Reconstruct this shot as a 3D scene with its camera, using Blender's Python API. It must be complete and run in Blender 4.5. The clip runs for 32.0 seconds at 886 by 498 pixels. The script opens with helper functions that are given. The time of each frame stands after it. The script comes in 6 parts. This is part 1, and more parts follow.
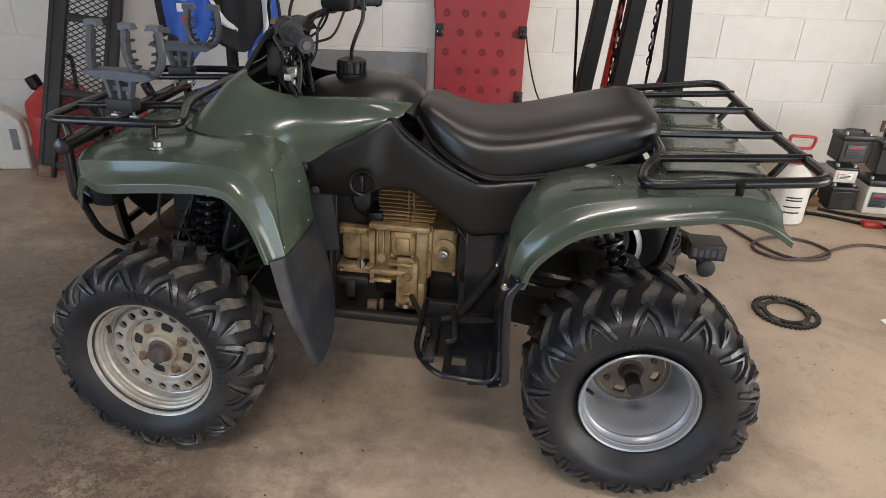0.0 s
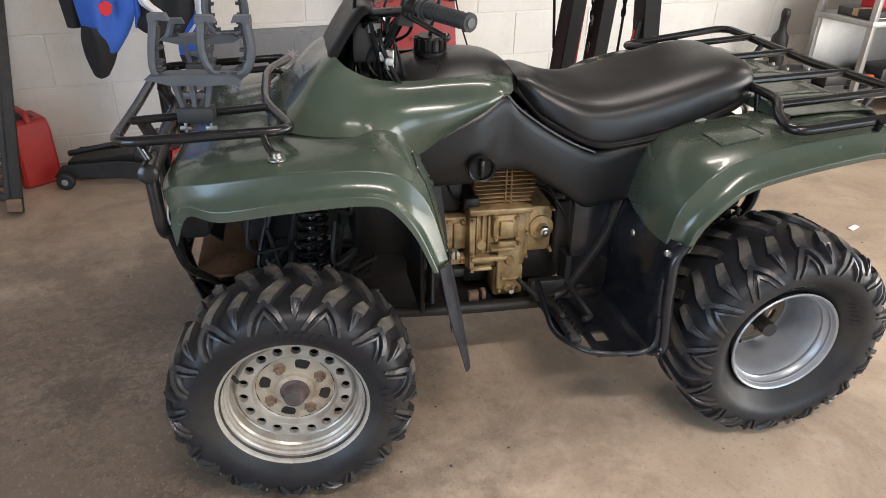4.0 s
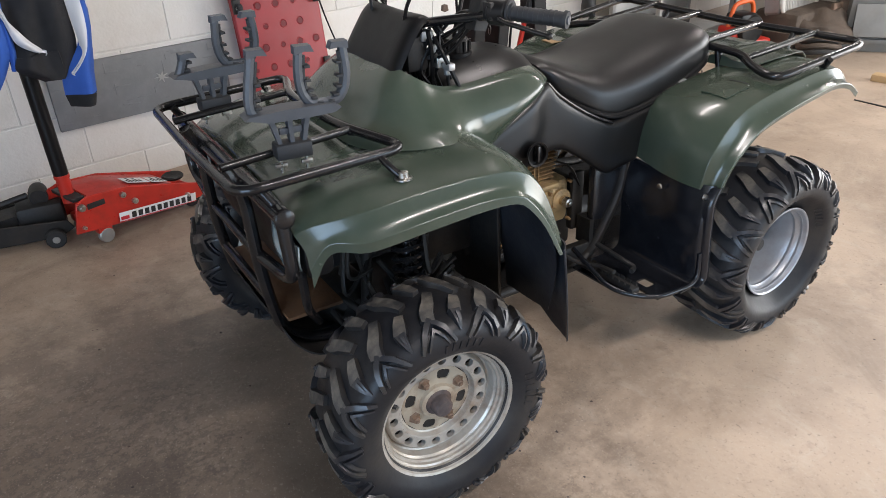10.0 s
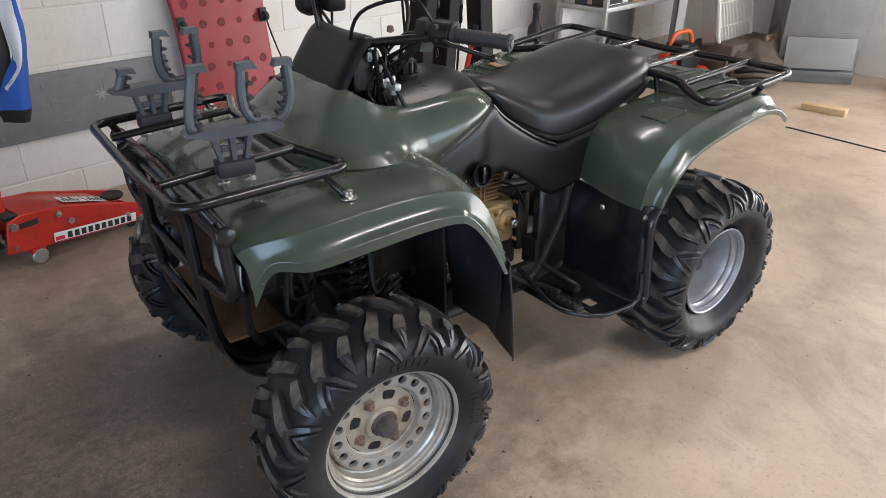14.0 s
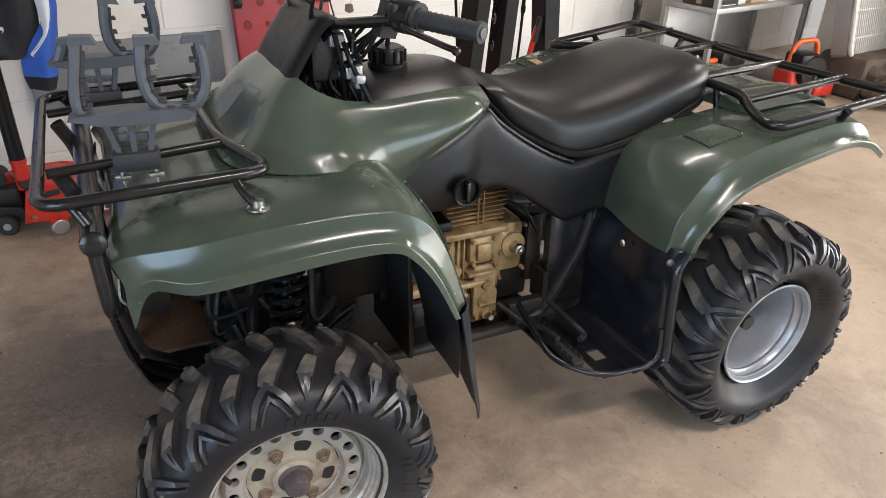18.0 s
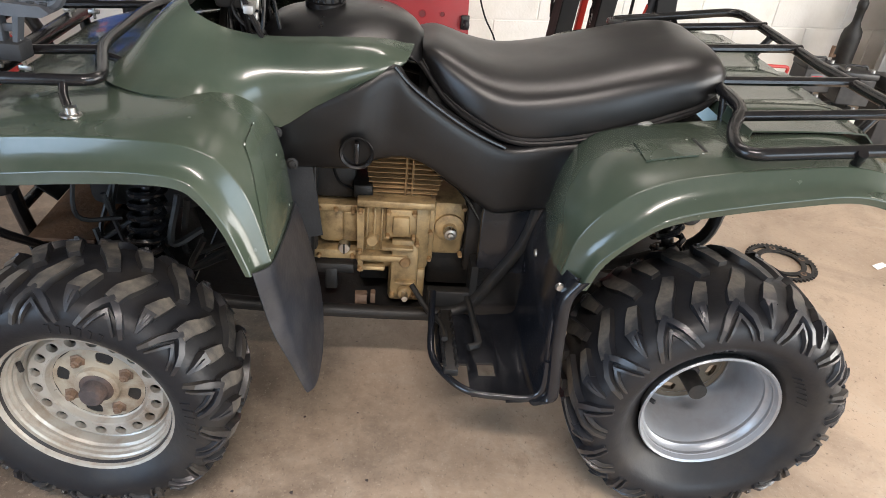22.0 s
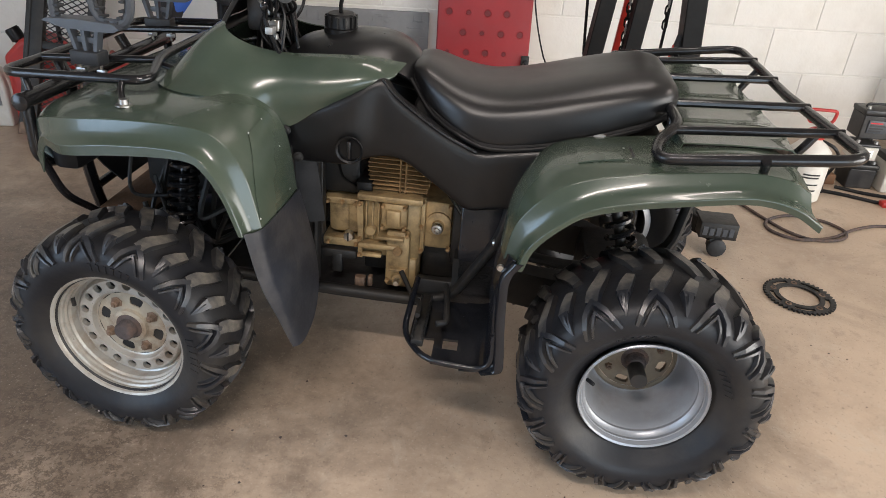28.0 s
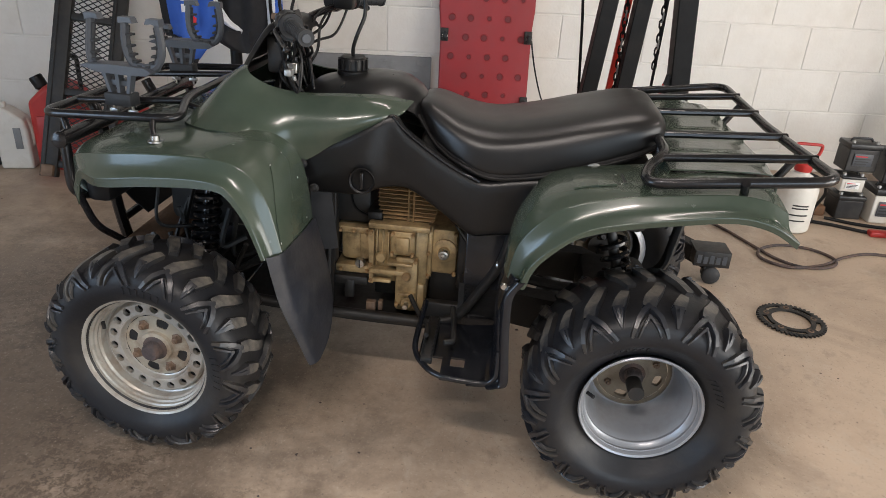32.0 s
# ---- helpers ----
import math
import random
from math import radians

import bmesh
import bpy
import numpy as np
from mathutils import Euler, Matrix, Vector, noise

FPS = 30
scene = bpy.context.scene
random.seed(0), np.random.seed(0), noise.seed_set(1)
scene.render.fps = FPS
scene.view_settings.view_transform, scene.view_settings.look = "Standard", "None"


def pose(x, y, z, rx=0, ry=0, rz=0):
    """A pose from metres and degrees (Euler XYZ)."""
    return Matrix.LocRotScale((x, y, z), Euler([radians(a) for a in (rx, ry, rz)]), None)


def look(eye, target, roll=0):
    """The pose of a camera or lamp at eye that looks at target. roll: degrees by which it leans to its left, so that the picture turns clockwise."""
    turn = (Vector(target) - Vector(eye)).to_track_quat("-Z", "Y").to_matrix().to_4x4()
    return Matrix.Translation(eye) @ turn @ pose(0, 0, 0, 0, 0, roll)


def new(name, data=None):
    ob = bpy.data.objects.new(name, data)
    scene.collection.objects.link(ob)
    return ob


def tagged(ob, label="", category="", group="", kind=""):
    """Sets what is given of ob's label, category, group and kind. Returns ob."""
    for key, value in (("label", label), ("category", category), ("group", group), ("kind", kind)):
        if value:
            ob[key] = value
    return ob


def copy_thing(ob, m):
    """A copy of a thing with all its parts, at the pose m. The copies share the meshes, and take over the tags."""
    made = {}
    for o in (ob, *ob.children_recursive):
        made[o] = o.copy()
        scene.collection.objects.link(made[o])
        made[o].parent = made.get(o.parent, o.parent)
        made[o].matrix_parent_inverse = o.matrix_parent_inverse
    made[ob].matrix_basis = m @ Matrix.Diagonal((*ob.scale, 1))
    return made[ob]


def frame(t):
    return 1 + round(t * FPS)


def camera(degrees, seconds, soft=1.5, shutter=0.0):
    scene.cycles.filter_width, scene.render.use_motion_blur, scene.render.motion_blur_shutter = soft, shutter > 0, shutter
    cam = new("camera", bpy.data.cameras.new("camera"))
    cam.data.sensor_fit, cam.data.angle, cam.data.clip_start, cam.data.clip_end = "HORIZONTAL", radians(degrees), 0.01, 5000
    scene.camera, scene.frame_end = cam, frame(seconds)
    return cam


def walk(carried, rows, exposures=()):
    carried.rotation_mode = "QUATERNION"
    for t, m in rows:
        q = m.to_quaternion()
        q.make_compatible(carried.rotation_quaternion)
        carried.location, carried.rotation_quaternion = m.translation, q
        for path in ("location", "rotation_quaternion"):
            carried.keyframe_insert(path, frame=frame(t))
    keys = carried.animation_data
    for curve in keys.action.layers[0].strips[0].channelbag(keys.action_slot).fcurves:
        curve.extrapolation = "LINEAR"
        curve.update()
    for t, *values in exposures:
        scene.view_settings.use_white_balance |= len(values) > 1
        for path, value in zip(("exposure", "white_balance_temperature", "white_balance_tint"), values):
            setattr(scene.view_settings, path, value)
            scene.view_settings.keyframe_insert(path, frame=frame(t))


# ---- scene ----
cam = camera(65.2, 32.0, 0.85)
PATH = [
    (0, (0.199, -1.967, 1.372), (0.064, -0.175, 0.492), 3.0),
    (0.5, (0.194, -1.928, 1.376), (0.075, -0.137, 0.494), 3.3),
    (1, (0.126, -1.818, 1.384), (0.025, -0.036, 0.481), 3.1),
    (1.5, (0.084, -1.718, 1.378), (-0.038, 0.057, 0.465), 2.8),
    (2, (0.01, -1.643, 1.36), (-0.09, 0.117, 0.415), 2.9),
    (2.5, (-0.2, -1.604, 1.358), (-0.091, 0.16, 0.423), -1.1),
    (3, (-0.307, -1.674, 1.353), (-0.079, 0.085, 0.43), 0.8),
    (3.5, (-0.425, -1.767, 1.34), (-0.046, -0.066, 0.359), 1.0),
    (4, (-0.581, -1.805, 1.344), (-0.211, -0.084, 0.394), 1.3),
    (4.5, (-0.668, -1.802, 1.362), (-0.266, -0.099, 0.394), 0.7),
    (6.5, (-0.683, -1.759, 1.374), (-0.173, -0.084, 0.406), 1.8),
    (7, (-0.687, -1.709, 1.365), (-0.17, -0.042, 0.388), 2.9),
    (7.5, (-0.81, -1.601, 1.349), (-0.186, 0.031, 0.377), -0.2),
    (8, (-0.94, -1.581, 1.361), (-0.201, -0.031, 0.336), 1.2),
    (8.5, (-1.06, -1.611, 1.362), (-0.284, -0.081, 0.332), 0.1),
    (9, (-1.233, -1.576, 1.38), (-0.407, -0.062, 0.369), -3.6),
    (9.5, (-1.304, -1.565, 1.385), (-0.434, -0.082, 0.362), -2.8),
    (10, (-1.297, -1.564, 1.396), (-0.356, -0.098, 0.412), -1.4),
    (10.5, (-1.286, -1.574, 1.402), (-0.305, -0.118, 0.444), -1.3),
    (11, (-1.287, -1.577, 1.399), (-0.277, -0.136, 0.448), -1.0),
    (11.5, (-1.286, -1.577, 1.394), (-0.256, -0.146, 0.451), -0.6),
    (12, (-1.284, -1.584, 1.386), (-0.249, -0.166, 0.427), -0.3),
    (12.5, (-1.291, -1.576, 1.383), (-0.254, -0.163, 0.419), -0.1),
    (13, (-1.292, -1.573, 1.386), (-0.237, -0.165, 0.435), 0.5),
    (13.5, (-1.29, -1.575, 1.388), (-0.22, -0.168, 0.452), 0.7),
    (14, (-1.289, -1.571, 1.389), (-0.213, -0.163, 0.461), 0.8),
    (14.5, (-1.29, -1.585, 1.393), (-0.211, -0.18, 0.463), 0.8),
    (16.5, (-1.181, -1.587, 1.382), (-0.128, -0.139, 0.489), 0.4),
    (17, (-1.086, -1.597, 1.362), (-0.062, -0.131, 0.465), 1.5),
    (17.5, (-0.972, -1.522, 1.332), (-0.015, -0.022, 0.42), 2.3),
    (18, (-0.848, -1.495, 1.325), (-0.042, 0.07, 0.375), 2.1),
    (18.5, (-0.661, -1.531, 1.305), (-0.047, 0.111, 0.342), 1.8),
    (19, (-0.495, -1.478, 1.288), (0.033, 0.18, 0.303), 1.5),
    (19.5, (-0.341, -1.457, 1.264), (0.109, 0.23, 0.288), 3.5),
    (20, (-0.209, -1.486, 1.249), (0.099, 0.207, 0.23), 6.0),
    (20.5, (-0.168, -1.518, 1.27), (0.125, 0.161, 0.224), 4.7),
    (21, (-0.13, -1.547, 1.277), (0.139, 0.136, 0.23), 5.8),
    (21.5, (-0.106, -1.555, 1.293), (0.12, 0.128, 0.237), 6.7),
    (22, (-0.101, -1.56, 1.302), (0.082, 0.127, 0.244), 5.7),
    (22.5, (-0.076, -1.558, 1.337), (0.067, 0.164, 0.33), 4.5),
    (23, (-0.072, -1.565, 1.33), (0.073, 0.157, 0.322), 4.3),
    (23.5, (-0.068, -1.564, 1.328), (0.071, 0.163, 0.328), 3.8),
    (24, (-0.068, -1.562, 1.33), (0.076, 0.17, 0.34), 3.9),
    (24.5, (-0.064, -1.564, 1.329), (0.08, 0.171, 0.346), 4.0),
    (26.5, (0.107, -1.599, 1.29), (0.104, 0.143, 0.307), 4.9),
    (27, (0.202, -1.681, 1.293), (0.051, 0.052, 0.306), 7.8),
    (27.5, (0.204, -1.761, 1.308), (0.076, -0.026, 0.32), 5.1),
    (28, (0.214, -1.827, 1.327), (0.079, -0.08, 0.363), 4.3),
    (28.5, (0.234, -1.895, 1.328), (0.092, -0.136, 0.387), 4.2),
    (29, (0.232, -1.937, 1.332), (0.1, -0.171, 0.403), 4.0),
    (29.5, (0.225, -1.971, 1.338), (0.083, -0.195, 0.428), 3.7),
    (30, (0.22, -1.978, 1.342), (0.079, -0.191, 0.456), 3.7),
    (30.5, (0.22, -1.967, 1.339), (0.095, -0.173, 0.463), 3.9),
    (31, (0.214, -1.955, 1.337), (0.073, -0.161, 0.464), 3.5),
    (31.5, (0.216, -1.951, 1.34), (0.07, -0.157, 0.469), 3.3),
    (32, (0.213, -1.955, 1.337), (0.062, -0.153, 0.482), 3.5),
]
walk(cam, [(t, look(eye, target, roll)) for t, eye, target, roll in PATH],
     exposures=[(0, 0.06, 6450, 10), (1, 0.03, 6450, 10), (2, 0.25, 6450, 10), (3, 0.42, 6450, 10), (4, 0.48, 6450, 10), (7, 0.49, 6300, 10), (9, 0.44, 6150, 10), (11, 0.34, 6150, 10), (13, 0.22, 6150, 10), (16.5, 0.27, 6150, 10), (17, 0.28, 6150, 10), (18.5, 0.64, 6450, 10), (20, 0.95, 6450, 10), (21, 0.76, 6450, 10), (22, 0.70, 6450, 10), (23, 0.40, 6450, 10), (24, 0.42, 6450, 10), (26.5, 0.42, 6450, 10), (27, 0.42, 6450, 10), (28, 0.28, 6450, 10), (29, 0.20, 6450, 10), (31, 0.08, 6450, 10), (32, 0.05, 6450, 10)])

# ---- world and light ----
world = bpy.data.worlds.new("sky")
scene.world = world
world.use_nodes = True
wn = world.node_tree
sky = wn.nodes.new("ShaderNodeTexSky")
sky.sky_type = "NISHITA"
sky.sun_disc = False
sky.sun_elevation, sky.sun_rotation = radians(40), radians(120)
wn.links.new(sky.outputs[0], wn.nodes["Background"].inputs[0])
wn.nodes["Background"].inputs[1].default_value = 0.12


def area_lamp(name, eye, target, w, h, power, colour):
    d = bpy.data.lights.new(name, "AREA")
    d.shape, d.size, d.size_y, d.energy, d.color = "RECTANGLE", w, h, power, colour
    ob = new(name, d)
    ob.matrix_world = look(eye, target)
    return ob


# daylight through the open doors to the east, to the west and behind the camera
area_lamp("east_daylight", (5.15, -2.05, 1.30), (0.0, -0.6, 0.5), 4.6, 2.3, 225, (1.0, 0.96, 0.91))
area_lamp("south_daylight", (2.7, -5.15, 1.30), (0.6, 0, 0.7), 3.3, 2.3, 74, (0.70, 0.85, 1.0))
area_lamp("west_daylight", (-3.65, -3.0, 1.25), (-0.4, -0.4, 0.5), 2.2, 2.1, 70, (0.56, 0.75, 1.0))
# overhead lamps added out of view; the last set from the quad's shadow
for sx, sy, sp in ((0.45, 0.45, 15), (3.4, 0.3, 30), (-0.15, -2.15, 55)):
    area_lamp("added_overhead_lamp", (sx, sy, 2.815), (sx, sy, 0), 1.25, 0.12, sp, (1.0, 0.89, 0.82))
scene.view_settings.exposure = 0.0

# ---- helpers of this scene ----
def V(*p):
    return Vector(p)


BODY = [False]  # while the quad's body is built: both halves warped to fit the camera's view


def body_view_fit(v):
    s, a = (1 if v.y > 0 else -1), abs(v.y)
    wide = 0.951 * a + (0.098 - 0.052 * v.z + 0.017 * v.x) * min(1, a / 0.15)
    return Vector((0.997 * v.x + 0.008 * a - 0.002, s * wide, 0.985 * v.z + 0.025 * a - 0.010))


def part(name, bm, mat, parent=None, label="", smooth=True, flat_angle=40):
    """Link a bmesh as one mesh object, under a thing or a part."""
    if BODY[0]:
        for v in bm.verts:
            v.co = body_view_fit(v.co)
    bmesh.ops.recalc_face_normals(bm, faces=bm.faces)
    me = bpy.data.meshes.new(name)
    bm.to_mesh(me)
    bm.free()
    if smooth:
        me.shade_smooth()
        me.set_sharp_from_angle(angle=radians(flat_angle))
    if mat:
        me.materials.append(mat)
    ob = new(name, me)
    if parent:
        ob.parent = parent
    if label:
        ob["label"] = label
    return ob


def empty(name, label, category, group="", kind="", at=None):
    ob = new(name)
    ob.empty_display_size = 0.1
    if at is not None:
        ob.matrix_world = at
    return tagged(ob, label, category, group, kind)


def spline(p, n):
    """Catmull-Rom through the rows of p, n steps a span."""
    p = np.array(p, float)
    q = np.concatenate([[2 * p[0] - p[1]], p, [2 * p[-1] - p[-2]]])
    out = []
    for i in range(len(p) - 1):
        a, b, c, d = q[i:i + 4]
        for k in range(n):
            t = k / n
            out.append(0.5 * (2 * b + (c - a) * t + (2 * a - 5 * b + 4 * c - d) * t * t + (3 * b - a - 3 * c + d) * t ** 3))
    out.append(p[-1])
    return np.array(out)


def smooth_grid(rows, nu=4, nv=3):
    g = spline(np.array(rows, float), nu)
    return np.swapaxes(spline(np.swapaxes(g, 0, 1), nv), 0, 1)


def crease(rows, cols, f=0.16):
    """Tighten the bend of a grid at some of its columns."""
    out = []
    for r in rows:
        r = [np.array(q, float) for q in r]
        new_row = []
        for j, q in enumerate(r):
            if j in cols:
                new_row += [q + (r[j - 1] - q) * f, q, q + (r[j + 1] - q) * f]
            else:
                new_row.append(q)
        out.append(new_row)
    return out


def skin(g, thick=0.003, flip=1, closed=False, mirror=False):
    """A sheet over a grid of points, with thickness."""
    g = np.array(g, float)
    if mirror:
        g = g * np.array([1, -1, 1])
        flip = -flip
    du = np.gradient(g, axis=0)
    dv = np.gradient(g, axis=1)
    n = np.cross(du, dv)
    n /= np.maximum(np.linalg.norm(n, axis=2, keepdims=True), 1e-9)
    bm = bmesh.new()
    nu, nv = g.shape[:2]
    sheets = [g] if thick == 0 else [g, g - flip * thick * n]
    idx = []
    for s in sheets:
        idx.append([[bm.verts.new(s[i, j]) for j in range(nv)] for i in range(nu)])
    for v in idx:
        for i in range(nu - 1):
            for j in range(nv - 1):
                quad(bm, v[i][j], v[i + 1][j], v[i + 1][j + 1], v[i][j + 1])
    if len(idx) == 2:
        a, b = idx
        for i in range(nu - 1):
            for j in (0, nv - 1):
                quad(bm, a[i][j], a[i + 1][j], b[i + 1][j], b[i][j])
        for j in range(nv - 1):
            for i in (0, nu - 1):
                quad(bm, a[i][j], a[i][j + 1], b[i][j + 1], b[i][j])
    return bm


def quad(bm, *v):
    try:
        bm.faces.new(v)
    except ValueError:
        pass


def bend(pts, rad, steps=5):
    """Round the corners of a line of points."""
    pts = [Vector(p) for p in pts]
    out = [pts[0]]
    for a, b, c in zip(pts, pts[1:], pts[2:]):
        r = min(rad, (a - b).length * 0.48, (c - b).length * 0.48)
        p, q = b + (a - b).normalized() * r, b + (c - b).normalized() * r
        for k in range(steps + 1):
            t = k / steps
            out.append(p * (1 - t) ** 2 + b * 2 * t * (1 - t) + q * t * t)
    out.append(pts[-1])
    return out


def loop_bend(pts, rad, steps=5):
    pts = [Vector(p) for p in pts]
    mid = (pts[0] + pts[-1]) / 2
    return bend([mid, *pts, mid], rad, steps)


def add_tube(bm, pts, r, n=10, cap=True):
    pts = [Vector(p) for p in pts]
    up = None
    rings = []
    for i, p in enumerate(pts):
        d = (pts[min(i + 1, len(pts) - 1)] - pts[max(i - 1, 0)]).normalized()
        if up is None:
            up = d.orthogonal().normalized()
        up = (up - d * up.dot(d)).normalized()
        side = d.cross(up)
        rr = r[i] if hasattr(r, "__len__") else r
        rings.append([bm.verts.new(p + rr * (math.cos(a) * up + math.sin(a) * side)) for a in (2 * math.pi * k / n for k in range(n))])
    for a, b in zip(rings, rings[1:]):
        for k in range(n):
            quad(bm, a[k], a[(k + 1) % n], b[(k + 1) % n], b[k])
    if cap:
        quad(bm, *rings[0][::-1])
        quad(bm, *rings[-1])
    return bm


def tube(pts, r, n=10, cap=True):
    return add_tube(bmesh.new(), pts, r, n, cap)


def add_box(bm, lo, hi, bevel=0.0, m=None, seg=2):
    lo, hi = Vector(lo), Vector(hi)
    c, s = (lo + hi) / 2, hi - lo
    r = bmesh.ops.create_cube(bm, size=1.0, matrix=Matrix.Translation(c) @ Matrix.Diagonal((*s, 1)))
    vs = r["verts"]
    if bevel:
        es = list({e for v in vs for e in v.link_edges})
        b = bmesh.ops.bevel(bm, geom=es, offset=bevel, segments=seg, profile=0.5, affect="EDGES", clamp_overlap=True)
        vs = list({v for f in b["faces"] for v in f.verts} | {v for v in vs if v.is_valid})
    if m is not None:
        bmesh.ops.transform(bm, matrix=m, verts=[v for v in vs if v.is_valid])
    return bm


def box(lo, hi, bevel=0.0, m=None, seg=2):
    return add_box(bmesh.new(), lo, hi, bevel, m, seg)


def add_lathe(bm, prof, n=32, centre=(0, 0, 0), axis="y", arc=None):
    """Turn a profile of (radius, height) about an axis through centre."""
    c = Vector(centre)
    rings = []
    for k in range(n):
        a = 2 * math.pi * k / n
        ring = []
        for r, h in prof:
            x, z = r * math.cos(a), r * math.sin(a)
            p = {"y": (x, h, z), "z": (x, z, h), "x": (h, x, z)}[axis]
            ring.append(bm.verts.new(c + Vector(p)))
        rings.append(ring)
    for k in range(n):
        a, b = rings[k], rings[(k + 1) % n]
        for i in range(len(prof) - 1):
            quad(bm, a[i], b[i], b[i + 1], a[i + 1])
    return bm


def lathe(prof, n=32, centre=(0, 0, 0), axis="y"):
    return add_lathe(bmesh.new(), prof, n, centre, axis)


def add_prism(bm, outline, lo, hi, axis="y", m=None):
    """A flat outline of 2D points drawn out between two heights along an axis."""
    rings = []
    for h in (lo, hi):
        ring = []
        for a, b in outline:
            p = Vector({"y": (a, h, b), "z": (a, b, h), "x": (h, a, b)}[axis])
            ring.append(bm.verts.new(m @ p if m is not None else p))
        rings.append(ring)
    n = len(outline)
    for k in range(n):
        quad(bm, rings[0][k], rings[0][(k + 1) % n], rings[1][(k + 1) % n], rings[1][k])
    quad(bm, *rings[0])
    quad(bm, *rings[1])
    return bm


def prism(outline, lo, hi, axis="y", m=None):
    return add_prism(bmesh.new(), outline, lo, hi, axis, m)


def soft(ob, width=0.003, seg=2):
    """Round the edges of one part."""
    md = ob.modifiers.new("edges", "BEVEL")
    md.width, md.segments, md.limit_method, md.angle_limit = width, seg, "ANGLE", radians(35)
    return ob


# ---- materials ----
def material(name, colour, rough=0.5, metal=0.0, var=0.15, scale=8.0, bump=0.05, bscale=120.0, dirt=None, dirt_amount=0.0,
             dirt_scale=5.0, coat=0.0, rough_var=0.12, spread=0.0, spec=0.5, detail=6.0):
    m = bpy.data.materials.new(name)
    m.use_nodes = True
    t = m.node_tree
    N, L = t.nodes.new, t.links.new
    bs = t.nodes["Principled BSDF"]
    co = N("ShaderNodeTexCoord")
    n1 = N("ShaderNodeTexNoise")
    n1.inputs["Scale"].default_value, n1.inputs["Detail"].default_value = scale, detail
    L(co.outputs["Object"], n1.inputs["Vector"])
    ramp = N("ShaderNodeMapRange")
    ramp.inputs["From Min"].default_value, ramp.inputs["From Max"].default_value = 0.25, 0.75
    ramp.inputs["To Min"].default_value, ramp.inputs["To Max"].default_value = 1 - var, 1 + var
    L(n1.outputs["Fac"], ramp.inputs["Value"])
    last = ramp.outputs["Result"]
    if spread:
        oi = N("ShaderNodeObjectInfo")
        mr = N("ShaderNodeMapRange")
        mr.inputs["To Min"].default_value, mr.inputs["To Max"].default_value = 1 - spread, 1 + spread
        L(oi.outputs["Random"], mr.inputs["Value"])
        mu = N("ShaderNodeMath")
        mu.operation = "MULTIPLY"
        L(last, mu.inputs[0])
        L(mr.outputs["Result"], mu.inputs[1])
        last = mu.outputs[0]
    mix = N("ShaderNodeMix")
    mix.data_type, mix.blend_type = "RGBA", "MULTIPLY"
    mix.inputs["Factor"].default_value = 1.0
    mix.inputs["A"].default_value = (*colour, 1)
    L(last, mix.inputs["B"])
    out = mix.outputs["Result"]
    if dirt:
        n2 = N("ShaderNodeTexNoise")
        n2.inputs["Scale"].default_value, n2.inputs["Detail"].default_value = dirt_scale, 9.0
        n2.inputs["Roughness"].default_value = 0.65
        L(co.outputs["Object"], n2.inputs["Vector"])
        r2 = N("ShaderNodeMapRange")
        r2.inputs["From Min"].default_value, r2.inputs["From Max"].default_value = 0.46, 0.74
        r2.inputs["To Max"].default_value = dirt_amount
        L(n2.outputs["Fac"], r2.inputs["Value"])
        mx = N("ShaderNodeMix")
        mx.data_type = "RGBA"
        L(r2.outputs["Result"], mx.inputs["Factor"])
        L(out, mx.inputs["A"])
        mx.inputs["B"].default_value = (*dirt, 1)
        out = mx.outputs["Result"]
    L(out, bs.inputs["Base Color"])
    rr = N("ShaderNodeMapRange")
    rr.inputs["To Min"].default_value, rr.inputs["To Max"].default_value = max(0.02, rough - rough_var), min(1, rough + rough_var)
    n3 = N("ShaderNodeTexNoise")
    n3.inputs["Scale"].default_value, n3.inputs["Detail"].default_value = scale * 3.1, 5.0
    L(co.outputs["Object"], n3.inputs["Vector"])
    L(n3.outputs["Fac"], rr.inputs["Value"])
    L(rr.outputs["Result"], bs.inputs["Roughness"])
    bs.inputs["Metallic"].default_value = metal
    bs.inputs["Specular IOR Level"].default_value = spec
    bs.inputs["Coat Weight"].default_value = coat
    if bump:
        n4 = N("ShaderNodeTexNoise")
        n4.inputs["Scale"].default_value, n4.inputs["Detail"].default_value = bscale, 4.0
        L(co.outputs["Object"], n4.inputs["Vector"])
        bp = N("ShaderNodeBump")
        bp.inputs["Strength"].default_value, bp.inputs["Distance"].default_value = bump, 0.01
        L(n4.outputs["Fac"], bp.inputs["Height"])
        L(bp.outputs["Normal"], bs.inputs["Normal"])
    return m


GREEN = material("green_plastic", (0.044, 0.060, 0.043), 0.24, 0, 0.18, 3.5, 0.0, 60, (0.085, 0.088, 0.072), 0.30, 7, 0.3, 0.09)
BLACKP = material("black_plastic", (0.0075, 0.0072, 0.0075), 0.38, 0, 0.25, 9, 0.02, 160, (0.022, 0.020, 0.018), 0.30, 12, spec=0.24)
FLAPP = material("scuffed_black_plastic", (0.018, 0.020, 0.026), 0.34, 0, 0.3, 9, 0.05, 100, (0.085, 0.082, 0.080), 0.35, 20)
PANELP = material("side_panel_plastic", (0.005, 0.005, 0.0055), 0.36, 0, 0.25, 9, 0.02, 160, (0.020, 0.018, 0.016), 0.30, 12, spec=0.42)
